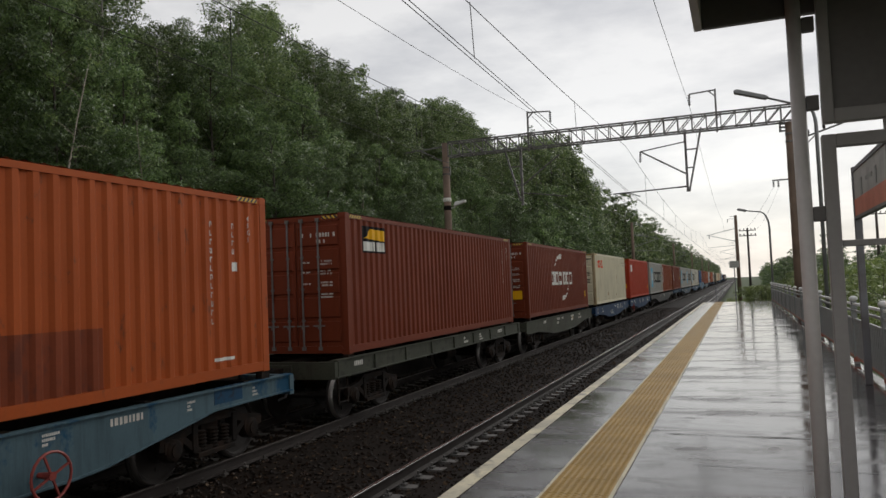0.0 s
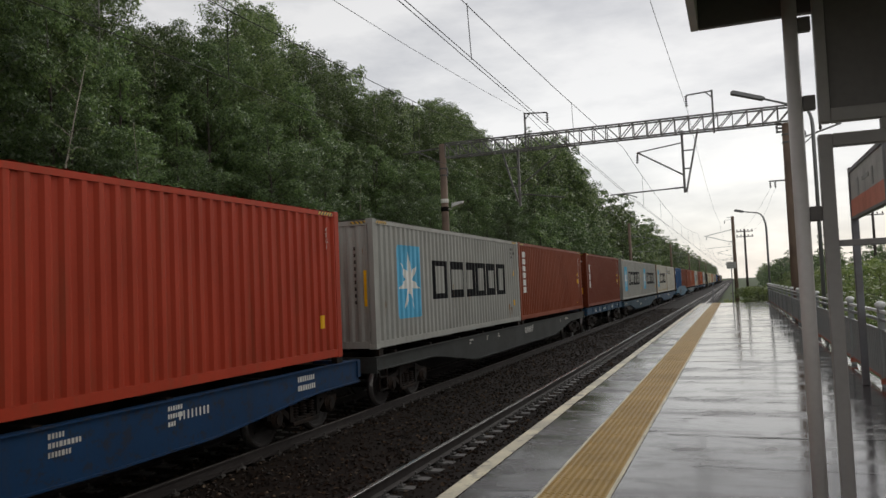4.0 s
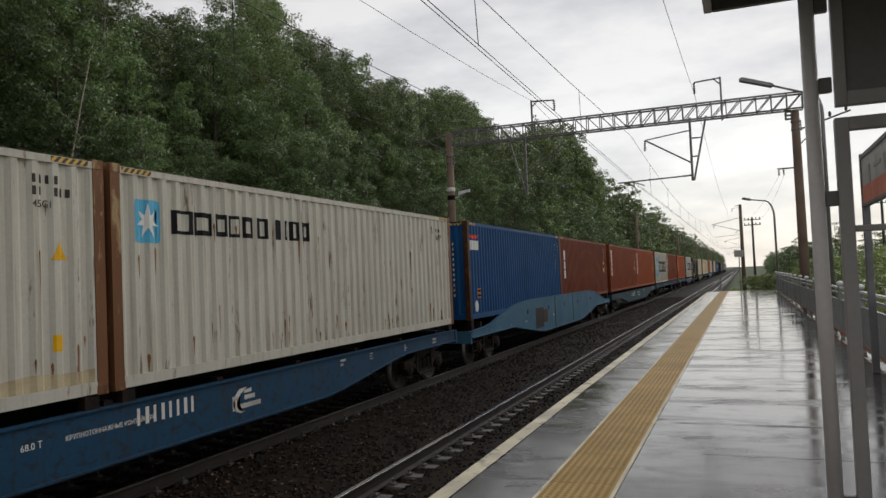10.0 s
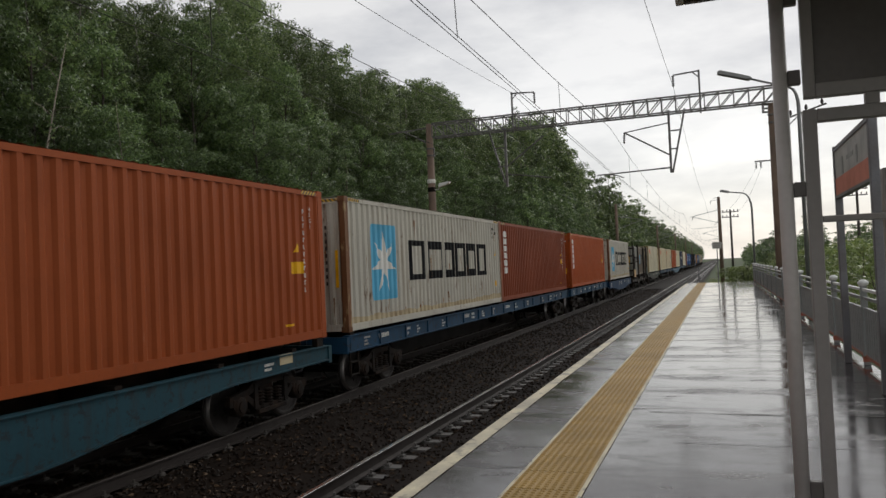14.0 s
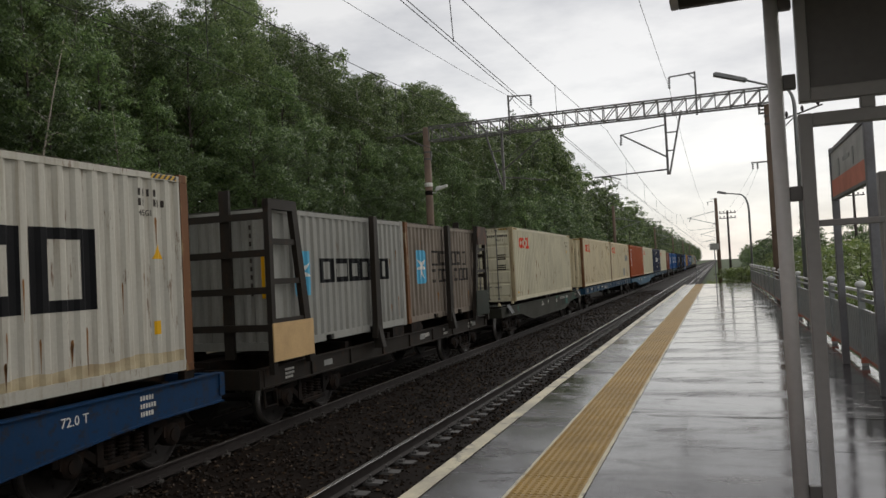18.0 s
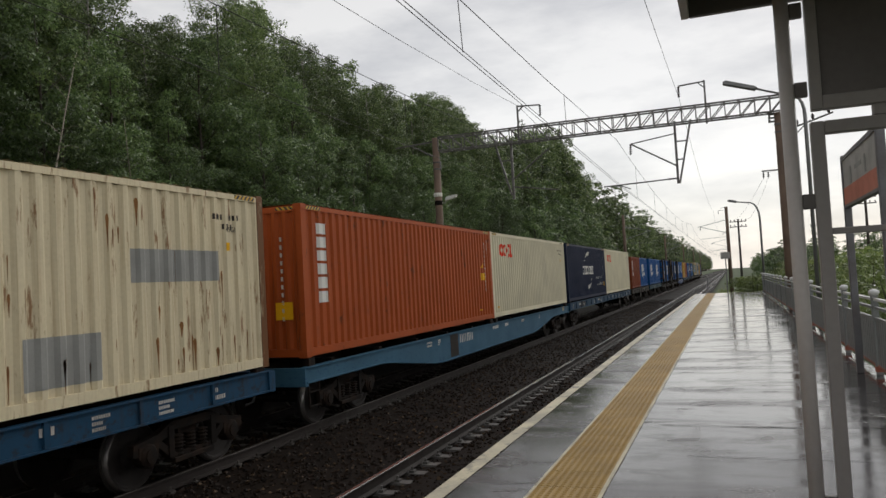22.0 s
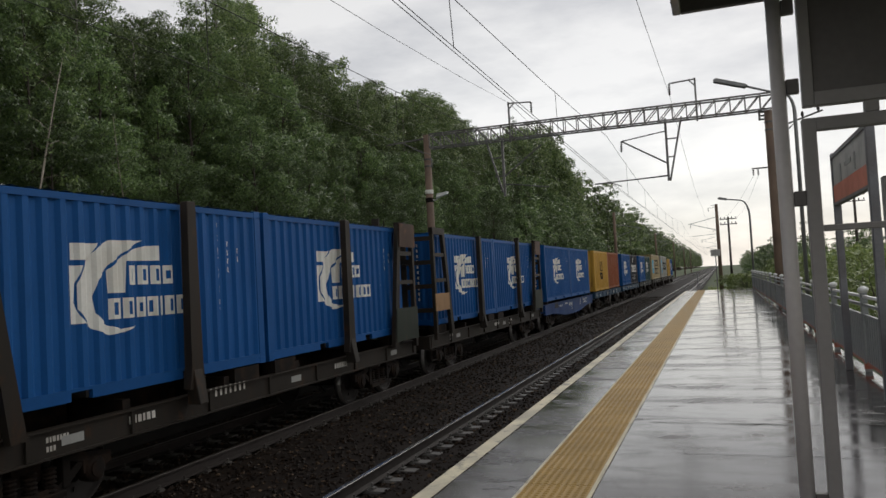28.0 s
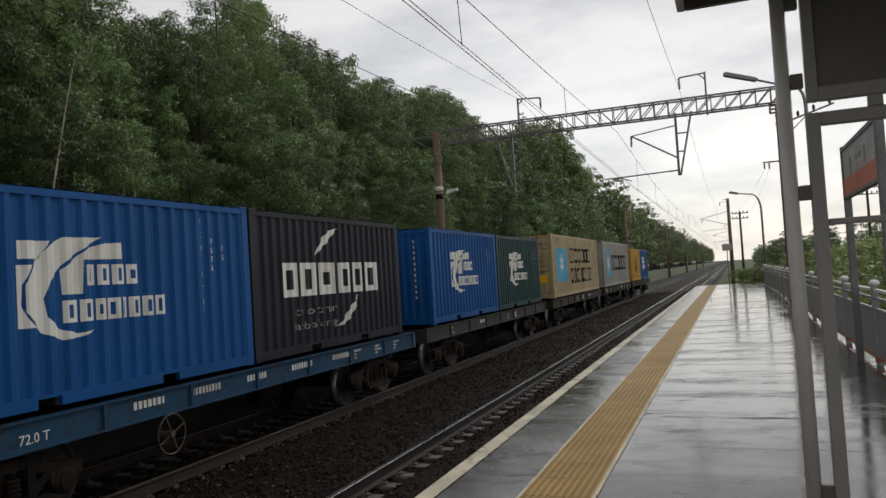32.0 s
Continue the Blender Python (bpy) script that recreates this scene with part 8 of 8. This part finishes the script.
def tree_meshes(seed, height, base, reach, r, limbs, clumps, per, leaf, shape, rise, droop, bark, leaves, puff=0.55, hang=0.0, sides=8):
    """Trunk with limbs, and a crown of rounded leafy clumps along the limbs: leaves lie on the clumps' skins, looking outward, with dark gaps between clumps; hang lets sprays trail down."""
    rng = np.random.default_rng(seed)
    bm = bmesh.new()
    sway = rng.normal(0, 0.02 * height ** 0.6, (6, 2)).cumsum(0)
    stem = np.array([(*(sway[i] - sway[0]), height * 0.97 * i / 5) for i in range(6)])
    tube(bm, [tuple(p) for p in stem], r, sides, r * 0.12)
    centres = []
    for i in range(limbs):
        k = (i + rng.random()) / limbs
        z = base + (height * 0.97 - base) * k
        o = np.array([np.interp(z, stem[:, 2], stem[:, 0]), np.interp(z, stem[:, 2], stem[:, 1]), z])
        a = i * 2.4 + rng.uniform(-0.5, 0.5)
        ln = reach * shape(k) * rng.uniform(0.6, 1.12)
        up = rise * rng.uniform(0.7, 1.3) * (0.6 + 0.6 * k)

        def along(q):
            return o + ln * np.array([q * math.cos(a), q * math.sin(a), up * q - droop * q * q])
        if ln > 0.7 and (sides > 6 or i % 2):
            tube(bm, [tuple(along(q)) for q in (0, 0.4, 0.8)], r * 0.30 * (1.1 - 0.7 * k), 3, r * 0.05)
        for c in range(max(1, round(clumps * (0.35 + 0.65 * shape(k))))):
            q = 1.0 - 0.62 * c / max(1, clumps) - rng.uniform(0, 0.18)
            p = along(q) + rng.normal(0, 0.06 * reach, 3)
            size = puff * rng.uniform(0.6, 1.25) * (0.55 + 0.45 * shape(k))
            p[2] = min(p[2], height - size * 0.6)
            centres.append((*p, size))
    centres.append((stem[5, 0], stem[5, 1], height - puff * 0.5, puff * 0.6))
    cs = np.array(centres)
    count = np.maximum(5, (per * (cs[:, 3] / puff) ** 1.7)).astype(int)
    c = np.repeat(cs, count, 0)
    n = len(c)
    out = rng.normal(size=(n, 3))
    out[:, 2] = np.where(rng.random(n) < 0.72, np.abs(out[:, 2]), out[:, 2])
    out /= np.linalg.norm(out, axis=1)[:, None]
    lump = 0.72 + 0.28 * np.sin(out[:, 0] * 7.0 + c[:, 0] * 5) * np.sin(out[:, 1] * 6.0 + c[:, 1] * 5) * np.cos(out[:, 2] * 5.0)
    rad = c[:, 3] * lump * (0.62 + 0.55 * rng.random(n) ** 0.6)
    p = c[:, :3] + out * rad[:, None] * np.array([1.0, 1.0, 0.78])
    if hang:
        fall = rng.random(n) < 0.45
        p[:, 2] -= np.where(fall, hang * rng.random(n) ** 1.4, 0.0)
    face = out * 0.9 + rng.normal(0, 0.55, (n, 3)) + np.array([0, 0, 0.3])
    face /= np.linalg.norm(face, axis=1)[:, None]
    u = np.cross(face, rng.normal(size=(n, 3)))
    u /= np.linalg.norm(u, axis=1)[:, None] + 1e-6
    w = np.cross(face, u)
    s = leaf * rng.uniform(0.6, 1.3, (n, 1))
    verts = np.stack([p - u * s, p + w * s * 0.8 + u * s * 0.2, p + u * s], 1).reshape(-1, 3)
    me = bpy.data.meshes.new("crown")
    me.from_pydata(verts.tolist(), [], np.arange(n * 3).reshape(-1, 3).tolist())
    me.materials.append(leaves)
    return mesh_of("trunk", bm, bark, True), me


def oval(k):
    return max(0.06, math.sin(math.pi * (0.12 + 0.86 * k)) ** 0.7)


def cone(k):
    return 1.02 - 0.95 * k


def tall(k):
    return max(0.16, (1.0 - 0.62 * k ** 1.6) * min(1.0, 0.5 + 2.2 * k))


TREES = {}
for i in range(4):
    TREES["birch%d" % i] = tree_meshes(20 + i, 18, 3.0, 2.9, 0.16, 62, 4, 250, 0.076, tall if i % 2 else oval, 0.85, 0.75, BARK, LEAF, 0.80, 0.9)
    TREES["thinbirch%d" % i] = tree_meshes(24 + i, 18, 2.5, 3.1, 0.16, 50, 3, 100, 0.165, oval if i % 2 else tall, 0.85, 0.7, BARK, LEAF, 1.0, 0.8, 6)
for i in range(3):
    TREES["alder%d" % i] = tree_meshes(40 + i, 10, 0.7, 2.3, 0.11, 46, 4, 190, 0.064, oval if i else cone, 1.0, 0.35, BARK_DARK, LEAF_YOUNG, 0.58, 0.15)
    TREES["thinalder%d" % i] = tree_meshes(44 + i, 10, 0.8, 2.4, 0.11, 30, 3, 62, 0.145, oval, 1.0, 0.35, BARK_DARK, LEAF_YOUNG, 0.70, 0.2, 5)
TREES["spruce"] = tree_meshes(50, 20, 3.0, 2.7, 0.20, 60, 3, 44, 0.14, cone, 0.25, 0.35, BARK_DARK, NEEDLE, 0.55, 0.25, 6)
for i in range(2):
    TREES["bush%d" % i] = tree_meshes(60 + i, 2.5, 0.15, 1.4, 0.04, 18, 2, 70, 0.070, oval, 0.9, 0.4, BARK_DARK, LEAF_BUSH, 0.34, 0.1, 5)
for i in range(2):
    TREES["far%d" % i] = tree_meshes(70 + i, 18, 2.5, 3.4, 0.2, 30, 2, 42, 0.32, oval if i else tall, 0.8, 0.6, BARK_DARK, LEAF, 1.0, 0.6, 4)
for i in range(2):
    TREES["pole%d" % i] = tree_meshes(80 + i, 11, 5.0, 1.2, 0.075, 14, 1, 70, 0.07, oval, 0.9, 0.6, BARK_PALE, LEAF, 0.42, 0.5)
LABELS = {"pole": ("slender pale birch with a bare leaning trunk", "tree"), "birch": ("tall birch with a loose drooping green crown", "tree"), "alder": ("young leafy alder at the forest edge", "tree"), "spruce": ("dark narrow conifer among the birches", "tree"),
          "bush": ("low leafy green bush beside the line", "bush"), "far": ("tall green tree in the distant forest edge", "tree")}


def plant(kind, x, y, z, size, turn, wide=1.0, lean=0.0):
    word = kind.rstrip("0123456789").replace("thin", "")
    trunk, crown = TREES[kind]
    t = thing({"birch": "birch_tree", "pole": "birch_tree", "alder": "alder_tree", "spruce": "spruce_tree", "bush": "bush", "far": "forest_tree"}[word], *LABELS[word],
              Matrix.Translation((x, y, z)) @ Matrix.Rotation(lean, 4, "X") @ Matrix.Rotation(turn, 4, "Z") @ Matrix.Diagonal((size * wide, size * wide, size, 1)), group="forest edge" if word != "bush" else "bushes")
    part("trunk", trunk, t)
    part("crown", crown, t)


SKYLINE = [(12, 20.5), (19.8, 18.6), (22.3, 17.4), (24.6, 15.6), (26.0, 13.7), (28.1, 14.4), (30, 14.2), (31.8, 14.6), (33, 17.0), (34.5, 18.9), (36.1, 18.2), (38.3, 16.8), (41.1, 16.2), (44.3, 15.7), (47.8, 17.6), (50.3, 16.8), (53.2, 16.2),
           (58.2, 16.4), (65.6, 17.9), (72, 18.5), (76.4, 17.3), (81.4, 17.0), (93.7, 18.7), (103, 21.5), (114, 23.0), (122, 22.0), (136, 18.5), (166, 20.0), (199, 19.4), (239, 18.7), (323, 17.3), (571, 16.3)]


def skyline(y):
    return float(np.interp(y, [a for a, _ in SKYLINE], [b for _, b in SKYLINE]))


def forest():
    rng = random.Random(12)
    y = 2.0
    while y < 125:                       # young trees along the forest edge, in two loose rows
        near = y < 66
        plant(("alder%d" if near else "thinalder%d") % rng.randrange(3), -17.6 + rng.uniform(-0.9, 0.8), y, -0.45, rng.uniform(0.55, 0.95), rng.uniform(0, 6.28), rng.uniform(0.95, 1.2))
        plant(("alder%d" if near else "thinalder%d") % rng.randrange(3), -20.2 + rng.uniform(-0.8, 0.8), y + rng.uniform(0.8, 1.8), -0.45, rng.uniform(0.95, 1.32), rng.uniform(0, 6.28), rng.uniform(0.85, 1.0))
        y += rng.uniform(2.5, 3.8)
    for row, x0 in enumerate((-23.0, -27.0, -31.5)):
        y = 6.0 + row
        while y < 130:
            x = x0 + rng.uniform(-1.0, 1.0)
            k = -x / 24.0
            h = ((skyline(y / k) - 1.5) * k + 2.0) * rng.uniform(0.97, 1.06) * (1.0, 0.98, 0.93)[row]
            kind = "birch%d" if row == 0 and y < 80 or row == 1 and y < 50 else "thinbirch%d"
            plant(kind % rng.randrange(4), x, y, -0.5, h / 18.0, rng.uniform(0, 6.28), rng.uniform(0.92, 1.15))
            y += rng.uniform(2.3, 3.3) + row * 0.5
    for x, y, lean, size in ((-16.6, 14.6, 13, 0.85), (-17.0, 19.5, -8, 0.7), (-16.9, 33.0, 9, 0.7)):
        plant("pole%d" % (y > 18), x, y, -0.4, size, y, 1.0, radians(-lean))
    for x, y, s in ((-22.5, 92, 1.05), (-21.5, 96, 0.95), (-22.0, 112, 1.10), (-21.0, 117, 0.92), (-23, 105, 1.0)):
        plant("spruce", x, y, -0.5, s * 1.03, y, 1.2)
    y = 126
    while y < 1100:
        for x0 in (-24, -28, -33):
            plant("far%d" % rng.randrange(2), x0 + rng.uniform(-2, 2), y + rng.uniform(-2, 2), -0.5, (skyline(y) + 1.0) / 18.0 * rng.uniform(0.88, 1.05), rng.uniform(0, 6.28), 1.1)
        y += 6.5 if y < 420 else 14.0
    for i in range(46):                  # bushes right of the line, behind the fence and beyond the platform
        y = 20 + i * 1.5
        plant("bush%d" % rng.randrange(2), 4.2 + rng.uniform(0, 5.0), y, -1.3, rng.uniform(0.9, 1.35), rng.uniform(0, 6.28), 1.15)
    for i in range(20):
        plant("bush%d" % rng.randrange(2), rng.uniform(0.9, 3.6), rng.uniform(53, 80), -1.5, rng.uniform(0.55, 0.95), rng.uniform(0, 6.28), 1.2)
    for i in range(34):
        plant("thinalder%d" % rng.randrange(3), rng.uniform(11, 40), rng.uniform(34, 130), -1.2, rng.uniform(0.34, 0.55), rng.uniform(0, 6.28), 1.2)
    for i in range(30):                  # taller growth beyond the platform's end
        plant("thinalder%d" % rng.randrange(3), rng.uniform(3.2, 10.5), rng.uniform(62, 150), -1.5, rng.uniform(0.36, 0.52), rng.uniform(0, 6.28), 1.25)
    y = 110
    while y < 900:
        plant("far%d" % rng.randrange(2), rng.uniform(9, 30) + max(0, y - 300) * 0.02, y, -1.5, rng.uniform(0.32, 0.52), rng.uniform(0, 6.28), 1.4)
        y += 5 + y * 0.008


def grass():
    rng = np.random.default_rng(8)
    n = 14000
    zone = rng.random(n)
    x = np.where(zone < 0.45, rng.uniform(-17.5, -14.35, n), rng.uniform(-1.6, 6.0, n))
    y = np.where(zone < 0.45, rng.uniform(4, 130, n), 50.3 + 60 * rng.random(n) ** 1.6)
    z = np.where(zone < 0.45, -0.5, -1.75)
    h = rng.uniform(0.25, 0.75, n)
    a = rng.uniform(0, 6.28, n)
    dx, dy = np.cos(a) * 0.02, np.sin(a) * 0.02
    lean = rng.uniform(-0.2, 0.2, (n, 2))
    verts = np.stack([np.stack([x - dx, y - dy, z], 1), np.stack([x + dx, y + dy, z], 1), np.stack([x + lean[:, 0], y + lean[:, 1], z + h], 1)], 1).reshape(-1, 3)
    me = bpy.data.meshes.new("grass")
    me.from_pydata(verts.tolist(), [], np.arange(n * 3).reshape(-1, 3).tolist())
    me.materials.append(GRASSBLADE)
    whole("grass", me, "tall uneven grass beside the line", "grass", kind="stuff")


forest()
grass()


def motions():
    """The train runs past; its wheels roll while a wagon is near."""
    for ob, along, height in RIDERS:
        walk(ob, [(t, pose(FAR, along - run, height)) for t, run in RUN])
    ts, ds = np.array([r[0] for r in RUN], float), np.array([r[1] for r in RUN], float)
    place = {ob.name: along for ob, along, _ in RIDERS}
    for wheel, w, y in WHEELS:
        along = place[w.name] + y
        steps = [k / FPS for k in range(0, 32 * FPS + 1)]
        near = [t for t in steps if -6 < along - np.interp(t, ts, ds) < 34]
        if len(near) < 2:
            continue
        rows = [(t, pose(0, y, 0.475, math.degrees(np.interp(t, ts, ds) / 0.475))) for t in near]
        if near[0] > 0.05:
            rows.insert(0, (0, rows[0][1]))
        if near[-1] < 31.95:
            rows.append((32, rows[-1][1]))
        walk(wheel, rows)


motions()
